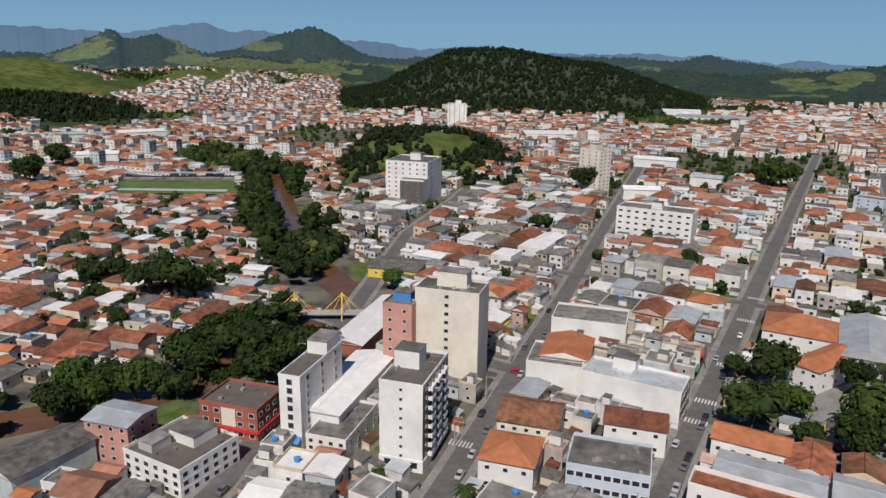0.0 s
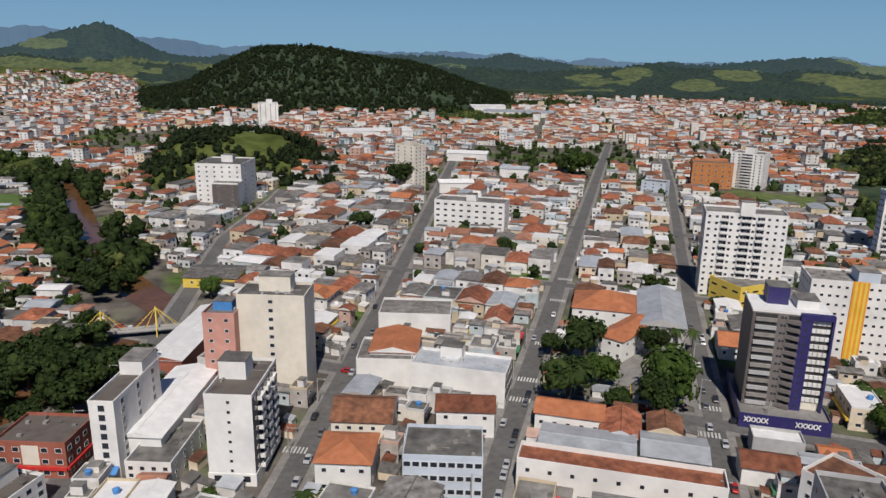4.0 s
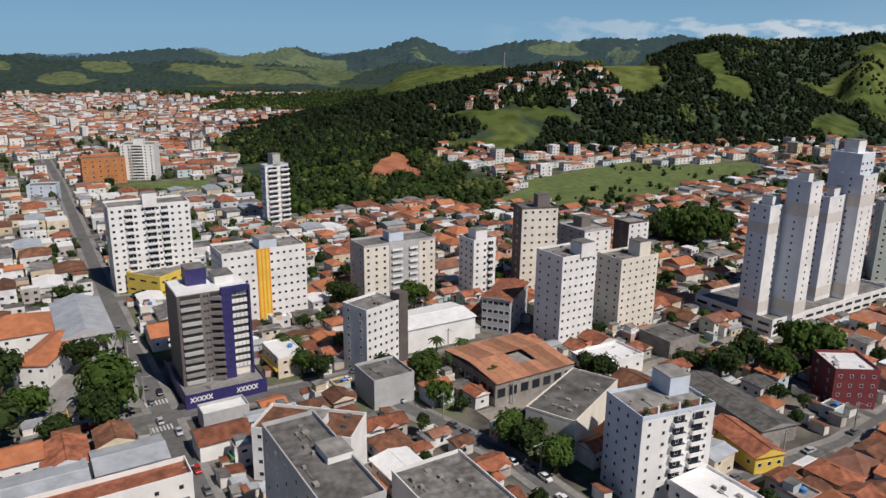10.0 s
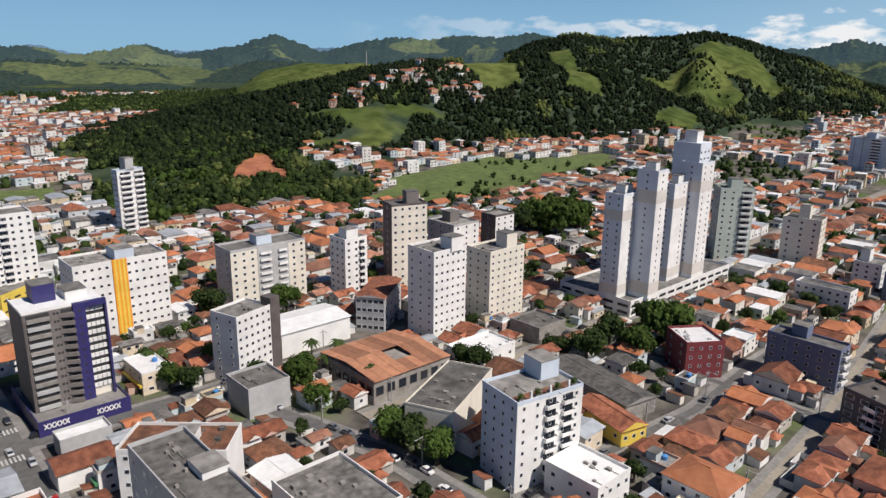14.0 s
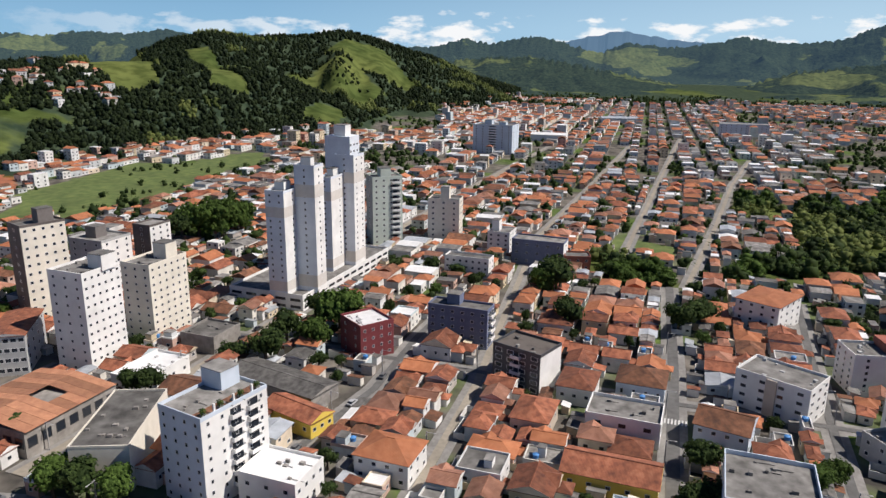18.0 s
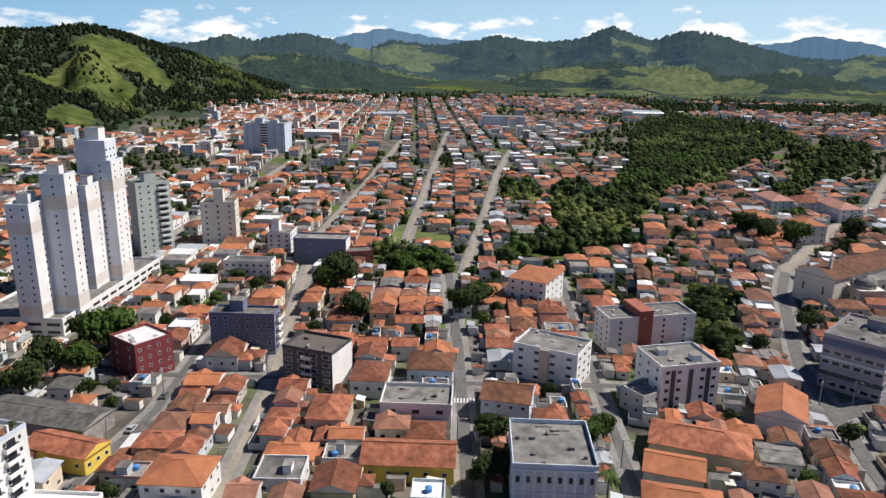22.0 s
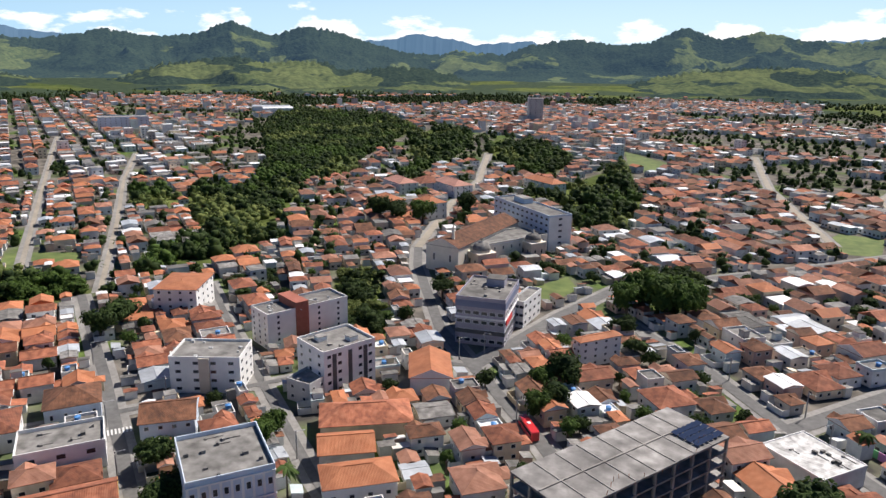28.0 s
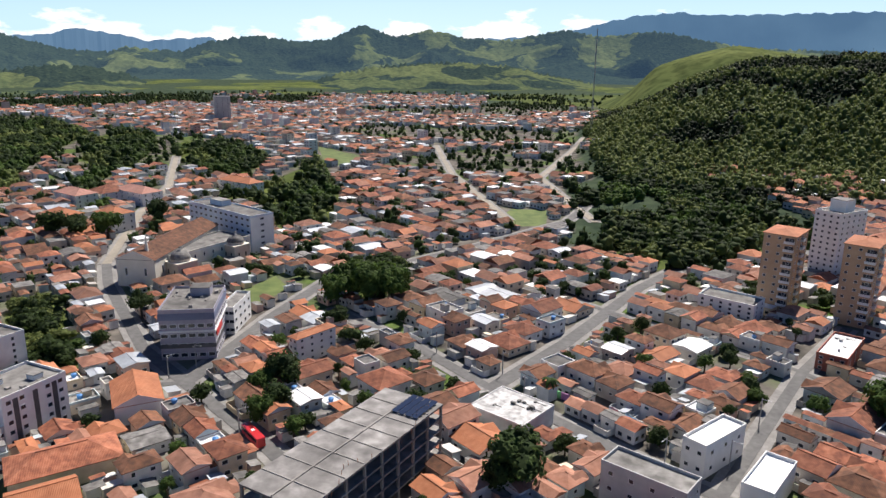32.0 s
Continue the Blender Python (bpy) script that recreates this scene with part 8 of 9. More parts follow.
for pts, what in CLEARINGS:
    if what != "houses":
        continue
    xs, ys = [p[0] for p in pts], [p[1] for p in pts]
    for _ in range(95):
        x, y = rnd.uniform(min(xs), max(xs)), rnd.uniform(min(ys), max(ys))
        if in_polygon(np.array([x]), np.array([y]), pts)[0]:
            far_house(x, y, rnd.choice([-29, -40, 20]), rnd.uniform(9, 15), rnd.uniform(8, 12), rnd.choice(["hip", "hip", "gable", "flat"]), rnd.uniform(4, 7.5))
far_mats = {"w": M_FARHOUSE, "p": M_TILE_PALE, "c": M_CONCRETE, "white": M_WHITEROOF, "f": M_FIBRE, "z": M_ZINC, "t": M_TILE, "o": M_TILE_OLD, "n": M_TILE_NEW, "glass": M_GLASS}
town = tagged(new("distant_houses"), "crowded distant houses with tiled and grey roofs", "houses", kind="stuff")
for key, s in FAR.items():
    child("far_walls" if key == "w" else "far_windows" if key == "glass" else "far_roofs", s.mesh("far", [far_mats[key]]), town)["kind"] = "stuff"
sheds = tagged(new("outbuildings"), "low sheds and lean-tos crowded between the houses", "sheds", kind="stuff")
for key, s in SHEDS.items():
    child("shed_walls" if key == "w" else "shed_roofs", s.mesh("shed", [far_mats[key]]), sheds)["kind"] = "stuff"
child("house_windows", HOUSE_PANES.mesh("house_windows", [M_FRAME, M_GLASS]), sheds)["kind"] = "stuff"
# ---- trees ----
def crown_mesh(name, mat, seed, n_=420, r=(1.0, 1.0, 0.8), size=0.2, core=0.74):
    """A crown of unit radius: many small bent leaf clumps over an uneven set of lobes, and a dark inner mass."""
    g = random.Random(seed)
    lobes = [((g.uniform(-0.5, 0.5), g.uniform(-0.5, 0.5), g.uniform(-0.3, 0.45)), g.uniform(0.38, 0.62)) for _ in range(9)]
    vs, fs = [], []
    for k in range(n_):
        c, q = g.choice(lobes)
        t, p = g.uniform(0, 2 * math.pi), math.acos(g.uniform(-0.75, 1))
        nrm = Vector((math.sin(p) * math.cos(t), math.sin(p) * math.sin(t), math.cos(p)))
        at = Vector(c) + nrm * q * g.uniform(0.75, 1.12)
        at = Vector((at.x * r[0], at.y * r[1], at.z * r[2]))
        nn = (nrm + Vector((g.uniform(-0.6, 0.6), g.uniform(-0.6, 0.6), g.uniform(-0.2, 0.8)))).normalized()
        a = nn.orthogonal().normalized()
        a.rotate(Matrix.Rotation(g.uniform(0, 6.28), 3, nn))
        b_ = nn.cross(a)
        sz = size * g.uniform(0.6, 1.4)
        o = len(vs)
        vs += [at - a * sz * 0.6, at + b_ * sz * 0.35 + nn * sz * 0.12, at + a * sz * 0.6, at - b_ * sz * 0.35 + nn * sz * 0.12, at + nn * sz * 0.3]
        fs += [(o, o + 3, o + 4), (o + 3, o + 2, o + 4), (o + 2, o + 1, o + 4), (o + 1, o, o + 4)]
    for c, q in lobes:
        bm = bmesh.new()
        bmesh.ops.create_icosphere(bm, subdivisions=1 if n_ < 400 else 2, radius=q * core)
        o = len(vs)
        for v in bm.verts:
            k = 1 + 0.25 * noise.noise(v.co * 3 + Vector(c) * 7)
            vs.append(Vector(((v.co.x * k + c[0]) * r[0], (v.co.y * k + c[1]) * r[1], (v.co.z * k + c[2]) * r[2])))
        fs += [tuple(o + v.index for v in f.verts) for f in bm.faces]
        bm.free()
    return mesh_of(name, vs, fs, [mat])


CROWNS = [crown_mesh("crown", M_LEAF, 1, 620), crown_mesh("crown", M_LEAF, 2, 620, (1, 1, 1.0)), crown_mesh("crown", M_LEAF_LIGHT, 3, 620), crown_mesh("crown", M_LEAF, 4, 560, (1, 1, 0.62))]


def trunk_mesh():
    s = Soup()
    def limb(p, q, r0, r1):
        d = (Vector(q) - Vector(p)).normalized()
        a = d.orthogonal().normalized()
        c = d.cross(a)
        vs = []
        for pt_, rr in ((p, r0), (q, r1)):
            vs += [tuple(Vector(pt_) + (a * math.cos(t) + c * math.sin(t)) * rr) for t in (0, 1.05, 2.09, 3.14, 4.19, 5.24)]
        s.add(vs, [(i, (i + 1) % 6, 6 + (i + 1) % 6, 6 + i) for i in range(6)])
    limb((0, 0, -0.3), (0.02, 0.01, 0.55), 0.06, 0.045)
    for t in range(4):
        limb((0.02, 0.01, 0.5), (0.22 * math.cos(t * 1.6), 0.22 * math.sin(t * 1.6), 0.95), 0.03, 0.012)
    return s.mesh("trunk", [M_BARK])


SMALL_CROWNS = [crown_mesh("crown", M_LEAF, 11, 260, size=0.3), crown_mesh("crown", M_LEAF, 12, 260, (1, 1, 1.1), size=0.3), crown_mesh("crown", M_LEAF_LIGHT, 13, 260, size=0.3)]
TRUNK = trunk_mesh()
trnd = random.Random(5)


def tree(x, y, size, height=None, kind=None, label="broad leafy dark green street tree", group="town trees"):
    """Crown radius and total height in metres."""
    h = height or size * 1.9
    z0 = ground_z(x, y)
    e = tagged(new("tree"), label, "tree", group)
    e.matrix_basis = pose(x, y, z0, 0, 0, trnd.uniform(0, 360))
    child("trunk", TRUNK, e, Matrix.Diagonal((h * 0.8, h * 0.8, h * 0.8, 1)))
    c = trnd.choice(SMALL_CROWNS) if size < 3.8 and kind is None else CROWNS[kind if kind is not None else trnd.choice([0, 0, 1, 3, 2])]
    child("crown", c, e, pose(0, 0, h - size * 0.85) @ Matrix.Diagonal((size, size * trnd.uniform(0.85, 1.1), size * 1.05, 1)))
    return e


def forest_tree(seed):
    """A cheap tall crown for woods: two uneven lobes with a fringe of leaf clumps; vertices and triangles."""
    g_ = random.Random(seed)
    vs, fs = [], []
    for k in range(2):
        c = Vector((g_.uniform(-0.3, 0.3), g_.uniform(-0.3, 0.3), -0.2 + 0.65 * k))
        bm = bmesh.new()
        bmesh.ops.create_icosphere(bm, subdivisions=1, radius=(0.8, 0.55)[k])
        o = len(vs)
        for v in bm.verts:
            q = v.co * g_.uniform(0.6, 1.25)
            vs.append(Vector((q.x, q.y, q.z * 1.25)) + c)
        fs += [tuple(o + v.index for v in f.verts) for f in bm.faces]
        bm.free()
    for k in range(14):
        t, p = g_.uniform(0, 6.28), math.acos(g_.uniform(-0.3, 1))
        nrm = Vector((math.sin(p) * math.cos(t), math.sin(p) * math.sin(t), 1.25 * math.cos(p)))
        at = nrm * g_.uniform(0.7, 1.1)
        a_ = (nrm + Vector((g_.uniform(-1, 1), g_.uniform(-1, 1), g_.uniform(-1, 1)))).normalized()
        b_ = nrm.cross(a_) * g_.uniform(0.2, 0.38)
        a_ = a_ * g_.uniform(0.2, 0.38)
        o = len(vs)
        vs += [at - a_, at + b_, at + a_ + nrm * 0.1]
        fs.append((o, o + 1, o + 2))
    return np.array([tuple(v) for v in vs]), np.array(fs)


FOREST_TREES = [forest_tree(70 + q) for q in range(7)]


def fine_tree(seed):
    """A fuller crown for the woods that lie nearer: eight lobes under a close coat of small leaf clumps."""
    g_ = random.Random(seed)
    vs, fs = [], []
    lobes = [(Vector((g_.uniform(-0.55, 0.55), g_.uniform(-0.55, 0.55), g_.uniform(-0.35, 0.55))), g_.uniform(0.34, 0.55)) for _ in range(8)]
    for c, q in lobes:
        bm = bmesh.new()
        bmesh.ops.create_icosphere(bm, subdivisions=1, radius=q * 0.86)
        o = len(vs)
        for v in bm.verts:
            vs.append(v.co * g_.uniform(0.75, 1.15) + c)
        fs += [tuple(o + v.index for v in f.verts) for f in bm.faces]
        bm.free()
    for k in range(280):
        c, q = g_.choice(lobes)
        t, p = g_.uniform(0, 6.28), math.acos(g_.uniform(-0.5, 1))
        nrm = Vector((math.sin(p) * math.cos(t), math.sin(p) * math.sin(t), math.cos(p)))
        at = c + nrm * q * g_.uniform(0.8, 1.1)
        nn = (nrm + Vector((g_.uniform(-0.7, 0.7), g_.uniform(-0.7, 0.7), g_.uniform(-0.3, 0.7)))).normalized()
        a_ = nn.orthogonal().normalized() * g_.uniform(0.08, 0.17)
        a_.rotate(Matrix.Rotation(g_.uniform(0, 6.28), 3, nn))
        b_ = nn.cross(a_) * 0.8
        o = len(vs)
        vs += [at - a_, at + b_ + nn * 0.03, at + a_, at - b_ + nn * 0.03]
        fs += [(o, o + 3, o + 1), (o + 3, o + 2, o + 1)]
    return np.array([tuple(v) for v in vs]), np.array(fs)


FINE_TREES = [fine_tree(170 + q) for q in range(5)]


def wood(name, label, spots, seed, mat=None, lo=3.0, hi=6.0, lift=0.7, tall=0.62):
    """A wood: many small uneven crowns in one object."""
    g_ = np.random.default_rng(seed)
    V, F, o = [], [], 0
    for x, y in spots:
        kit = FINE_TREES if x * x + y * y < 360 ** 2 else FOREST_TREES
        vb, fb = kit[g_.integers(len(kit))]
        r, t = lo + (hi - lo) * g_.random(), 6.28 * g_.random()
        c, s = math.cos(t) * r, math.sin(t) * r
        V.append(np.stack([vb[:, 0] * c - vb[:, 1] * s + x, vb[:, 0] * s + vb[:, 1] * c + y, vb[:, 2] * r * (tall + 0.4 * g_.random()) + ground_z(x, y) + r * lift], -1))
        F.append(fb + o)
        o += len(vb)
    if not V:
        return
    V, F = np.concatenate(V), np.concatenate(F)
    me = bpy.data.meshes.new(name)
    me.vertices.add(len(V))
    me.vertices.foreach_set("co", V.reshape(-1).astype(np.float32))
    me.loops.add(F.size)
    me.loops.foreach_set("vertex_index", F.reshape(-1).astype(np.int32))
    me.polygons.add(len(F))
    me.polygons.foreach_set("loop_start", np.arange(0, F.size, 3, dtype=np.int32))
    me.update(calc_edges=True)
    me.materials.append(mat or M_FOREST)
    tagged(new(name, me), label, "woodland", kind="stuff")


def inside_poly(x, y, p):
    r = False
    for k in range(len(p)):
        (x1, y1), (x2, y2) = p[k], p[(k + 1) % len(p)]
        if (y1 > y) != (y2 > y) and x < (x2 - x1) * (y - y1) / (y2 - y1) + x1:
            r = not r
    return r


def built(x, y):
    """Whether a building or street stands there."""
    i, j = int((x - OX) / CELL), int((y - OY) / CELL)
    return 0 <= i < 1500 and 0 <= j < 1500 and TAKEN[i, j] == 1


g = random.Random(31)
for q, (pts, what) in enumerate(GREENS):
    if what != "wood":
        continue
    xs, ys = [p[0] for p in pts], [p[1] for p in pts]
    spots = []
    area = (max(xs) - min(xs)) * (max(ys) - min(ys))
    for _ in range(int(area / (22 if abs(xs[0]) + abs(ys[0]) < 560 else 32))):
        x, y = g.uniform(min(xs), max(xs)), g.uniform(min(ys), max(ys))
        if any(built(x + u, y + v) for u, v in ((0, 0), (4, 0), (-4, 0), (0, 4), (0, -4))) or any(w_ == "earth" and inside_poly(x, y, c_) for c_, w_ in CLEARINGS):
            continue
        if inside_poly(x, y, pts) and clump(x, y) > -0.26:
            spots.append((x, y))
    third = [[p for p in spots if int(1.5 + 3.2 * clump(p[0] + 900, p[1] + 300) + g.uniform(-0.4, 0.4)) == k] for k in range(3)]
    wood("woodland", "dense dark green wood inside the town", third[1], q, M_LEAF, 2.0, 6.0)
    wood("woodland", "mid green broadleaf trees in the town wood", third[0], q + 20, M_LEAF_LIGHT, 2.0, 5.0)
    wood("bright_canopy", "lighter green trees among the dark wood", third[2], q + 40, M_EUCALYPT, 2.0, 5.2)
# bushes on the meadow below the spur
spots = []
for _ in range(150):
    x, y = g.uniform(470, 720), g.uniform(100, 240)
    if inside_poly(x, y, [(470, 170), (545, 125), (640, 110), (700, 100), (720, 190), (560, 240)]) and clump(x, y) > -0.02:
        spots.append((x, y))
wood("meadow_bushes", "low dark bushes dotted over the green meadow", spots, 61, M_LEAF, 1.2, 3.6)
wood("yard_trees", "dark garden trees in the yards between houses", [q for q in YARD_TREES if math.hypot(*q) > 330], 62, M_LEAF, 2.6, 5.0)
# river banks
spots = []
for k in range(len(RIVER) - 1):
    a, c = Vector(RIVER[k]), Vector(RIVER[k + 1])
    for _ in range(int((c - a).length / 1.1)):
        p = a.lerp(c, g.random())
        t = (c - a).normalized()
        off = g.choice([-1, 1]) * (7 + 17 * g.random() ** 1.5)
        x, y = p.x - t.y * off, p.y + t.x * off
        if clump(x, y) < (0.02 if y > 330 else -0.28):
            continue
        if min((Vector((x, y)) - Vector(v)).length for v in ((-50, 262), (-42, 300), (-36, 318))) < 24:
            continue
        spots.append((x, y))
wood("riverside_trees", "dark leafy trees crowding the river banks", spots, 9, M_LEAF, 3.0, 6.5, 1.35)
spots = []
for k in range(6, len(RIVER) - 1):
    a, c = Vector(RIVER[k]), Vector(RIVER[k + 1])
    t = (c - a).normalized()
    for _ in range(int((c - a).length / 3.0)):
        p = a.lerp(c, g.random())
        off = g.choice([-1, 1]) * g.uniform(8, 15)
        if clump(p.x, p.y) > -0.3:
            spots.append((p.x - t.y * off, p.y + t.x * off))
wood("bank_trees", "tall dark trees leaning over the river", spots, 10, M_LEAF, 4.5, 7.5, 1.2, 0.7)
# trees round and on the little green hill
spots = []
for _ in range(1300):
    a, k = g.uniform(0, 6.28), 135 * math.sqrt(g.random())
    x, y = -18 + k * math.cos(a), 690 + k * math.sin(a)
    if ground_z(x, y) > 1.5 and clump(x, y) + (0.3 if k > 70 else 0.0 if x > -40 else 0.35) > 0.12:
        spots.append((x, y))
wood("hill_trees", "dark trees round the little green hill", spots, 19, None, 2.0, 5.0)
# wooded hills
def in_view(x, y, z):
    """Whether a treetop stands clear of the hills before it, as seen from the middle of the valley."""
    ok_ = np.ones(len(x), bool)
    for k in np.linspace(0.25, 0.97, 16):
        i_, j_ = np.clip((x * k / GS + GN / 2).astype(int), 0, GN - 1), np.clip((y * k / GS + GN / 2).astype(int), 0, GN - 1)
        ok_ &= GZA[i_, j_] < EYE + (z + 9 - EYE) * k + 3
    return ok_


sp = np.random.default_rng(4)
na = sp.uniform(-204, 36, 150000)
nr = 470 + 1800 * sp.random(150000) ** 1.1
sp = np.stack([-nr * np.sin(np.radians(na)), nr * np.cos(np.radians(na))], -1)
sz, sw = terrain(sp[:, 0], sp[:, 1])
patch = fbm(sp[:, 0] + 400, sp[:, 1], 90, 3)
seen = in_view(sp[:, 0], sp[:, 1], sz)
leafy = (sz > 5) & (sw > 0.5) & (patch > -0.42) & seen
east = na < -178  # the lighter eucalyptus hillside
pale = leafy & (east & (patch > -0.1) | (patch > 0.27) & (na < -60))
dark = leafy & ~pale
wood("hill_forest", "dense dark forest on the hillsides", [tuple(p) for p in sp[dark][:21000]], 3, None, 2.2, 5.4, 0.7, 0.8)
wood("eucalyptus_grove", "lighter green eucalyptus trees on the hillside", [tuple(p) for p in sp[pale][:6000]], 13, M_EUCALYPT, 2.4, 5.6, 0.9, 0.9)
keep = (sz > 6) & (sw < 0.4) & (sw > -0.2) & (patch > 0.2) & seen
wood("pasture_trees", "scattered single trees on the green pasture", [tuple(p) for p in sp[keep][:900]], 5, None, 2.0, 4.0)
# belts of trees where the plain meets the hills
belt = random.Random(55)
spots = []
for _ in range(9000):
    az, r = belt.uniform(-178, 8), belt.uniform(1480, 1900)
    x, y = -r * math.sin(radians(az)), r * math.cos(radians(az))
    if ground_z(x, y) < 8 and green_gap(x, y) + (r - 1700) / 700 > 0.02:
        spots.append((x, y))
wood("tree_belt", "dark tree belts along the far edge of the plain", spots[:4500], 57, M_LEAF, 2.5, 5.5)
# single trees between the houses
spots = []
tg = random.Random(77)
for _ in range(30000):
    az, r = tg.uniform(-199, 34), 300 + 1800 * tg.random() ** 1.1
    x, y = -r * math.sin(radians(az)), r * math.cos(radians(az))
    if ground_z(x, y) < 6 and (math.sin(x * 0.02 + 1) * math.sin(y * 0.017) + tg.random() > 0.62 or r > 520 and green_gap(x, y) > 0.15):
        if not (OX + 9 < x < OX + 2200 and OY + 9 < y < OY + 2200) or is_free(rect(x, y, 0, 3, 3)):
            spots.append((x, y))
wood("garden_trees", "dark trees scattered between the houses", spots[:7500], 6, M_LEAF, 1.8, 4.8)

# garden trees that stand in the yards between the nearer houses
for x, y in YARD_TREES:
    if math.hypot(x, y) > 330:
        continue
    tree(x, y, trnd.uniform(2.0, 3.6), trnd.uniform(4.5, 7.5), None, "leafy garden tree in a back yard", "garden trees")

# ---- single trees near the camera: place, crown radius ----
tree(107.5, 211.8, 8.9, 18.2, None)
tree(89.7, 186.5, 9.0, 18.5, None)
tree(105.6, 195.8, 5.8, 11.9, None)
tree(134.3, 212.9, 6.5, 13.4, None)
tree(120.4, 179.7, 9.9, 20.2, 2, label="bright green leafy garden tree")
tree(111.8, 170.7, 7.7, 15.8, None)
tree(102.5, 178.3, 4.3, 8.8, None)
tree(99.8, 222.5, 4.6, 9.4, None)
tree(164.0, 70.1, 5.5, 11.3, 2, label="bright green leafy garden tree")
tree(161.4, 61.5, 5.7, 11.7, None)
tree(158.5, 54.0, 5.2, 10.8, 2, label="bright green leafy garden tree")
tree(183.1, 108.5, 6.8, 13.9, 2, label="bright green leafy garden tree")
tree(174.1, 98.1, 4.6, 9.4, 2, label="bright green leafy garden tree")
tree(169.7, 141.2, 5.0, 10.2, None)
tree(171.0, 149.3, 4.7, 9.6, None)
tree(190.0, 146.2, 4.5, 9.2, None)
tree(218.5, 65.3, 4.7, 9.7, None)
tree(234.3, 26.0, 7.0, 14.4, None)
tree(255.0, 20.6, 6.6, 13.6, None)
tree(260.1, 0.5, 9.7, 19.9, None)
tree(244.2, 9.5, 6.8, 13.9, None)
tree(273.4, 7.3, 7.0, 14.4, None)
tree(403.1, 86.2, 10.7, 21.9, None)
tree(407.0, 77.7, 12.4, 25.5, None)
tree(409.4, 65.8, 13.3, 27.3, None)
tree(418.6, 57.9, 11.0, 22.5, None)
tree(244.8, 150.5, 6.3, 13.0, None)
tree(226.8, 175.1, 7.4, 15.1, None)
tree(184.8, 127.1, 4.2, 8.7, None)
tree(151.9, -91.8, 4.8, 9.9, None)
tree(137.3, -85.3, 4.8, 9.8, None)
tree(139.5, -111.6, 5.2, 10.6, 2, label="bright green leafy garden tree")
tree(235.7, 37.3, 5.3, 10.9, None)
tree(216.6, 60.3, 5.1, 10.4, None)
tree(295.1, -96.8, 9.7, 20.0, None)
tree(294.7, -88.7, 7.9, 16.2, 2, label="bright green leafy garden tree")
tree(255.8, -89.0, 7.0, 14.3, None)
tree(247.5, -130.4, 6.7, 13.7, None)
tree(251.4, -141.3, 6.9, 14.1, None)
tree(156.4, -91.9, 3.9, 8.0, None)
tree(137.4, -81.0, 4.4, 9.1, None)
tree(142.5, -120.7, 4.3, 8.9, 2, label="bright green leafy garden tree")
tree(88.1, -175.5, 4.9, 10.0, 2, label="bright green leafy garden tree")
tree(89.8, -196.4, 6.9, 14.1, None)
tree(86.1, -181.4, 5.3, 10.9, None)
tree(94.6, -192.1, 4.8, 9.9, 2, label="bright green leafy garden tree")
tree(90.8, -245.5, 5.8, 11.9, None)
tree(101.1, -277.1, 7.6, 15.5, 2, label="bright green leafy garden tree")
tree(98.4, -288.6, 9.0, 18.4, 2, label="bright green leafy garden tree")
tree(86.3, -283.9, 9.9, 20.3, 2, label="bright green leafy garden tree")
tree(78.4, -284.6, 8.7, 17.8, 2, label="bright green leafy garden tree")
tree(141.4, -218.2, 6.2, 12.8, None)
tree(173.1, -245.4, 5.5, 11.3, None)
tree(111.4, -182.7, 3.7, 7.6, None)
tree(268.4, -356.8, 8.2, 16.9, None)
tree(258.8, -391.8, 8.7, 17.8, None)
tree(277.6, -346.0, 8.2, 16.8, None)
tree(294.5, -343.8, 9.2, 18.9, None)
tree(10.1, -157.6, 8.5, 17.4, None)
tree(15.2, -154.8, 5.9, 12.1, None)
tree(76.0, -170.3, 3.3, 6.8, None)
tree(80.9, -234.5, 4.6, 9.5, None)
tree(-56.5, -218.8, 3.1, 6.3, 2, label="bright green leafy garden tree")
tree(-90.8, -209.9, 8.1, 16.7, 2, label="bright green leafy garden tree")
tree(-23.8, -239.1, 3.2, 6.6, 2, label="bright green leafy garden tree")
tree(-21.8, 312.3, 5.2, 10.7, None)
tree(-122.4, 288.5, 11.1, 22.7, None)
tree(-110.6, 285.7, 12.1, 24.7, None)
tree(-104.9, 292.2, 8.0, 16.3, None)
tree(-157.8, 309.5, 7.0, 14.4, None)
tree(-150.7, 316.4, 6.4, 13.2, None)
tree(-124.3, 261.1, 4.3, 8.9, None)
tree(278.2, 618.8, 8.4, 17.3, None)
tree(289.4, 617.0, 9.8, 20.0, None)
tree(304.7, 628.1, 7.4, 15.3, None)
tree(273.8, 631.1, 6.1, 12.5, None)
tree(314.2, 631.7, 5.7, 11.6, None)
tree(125.5, 348.7, 5.5, 11.3, None)
tree(-332.5, 627.3, 12.3, 25.2, None)
tree(-317.2, 543.2, 13.3, 27.2, None)
tree(59.0, 416.2, 7.7, 15.9, None)
tree(127.6, 354.4, 4.9, 10.1, None)
tree(108.9, 545.5, 12.7, 26.0, None)
tree(274.8, 578.0, 12.2, 25.1, None)
tree(263.7, 590.4, 11.1, 22.7, None)

tree(-113.0, 202.5, 7.0, 13.3, None, "tall dark tree on the river bank")
tree(-100.4, 200.0, 7.5, 14.2, None, "tall dark tree on the river bank")
tree(-87.4, 203.8, 6.5, 12.3, None, "tall dark tree on the river bank")
tree(-84.9, 222.1, 8.0, 15.2, None, "tall dark tree on the river bank")
tree(-73.0, 232.9, 8.0, 15.2, None, "tall dark tree on the river bank")
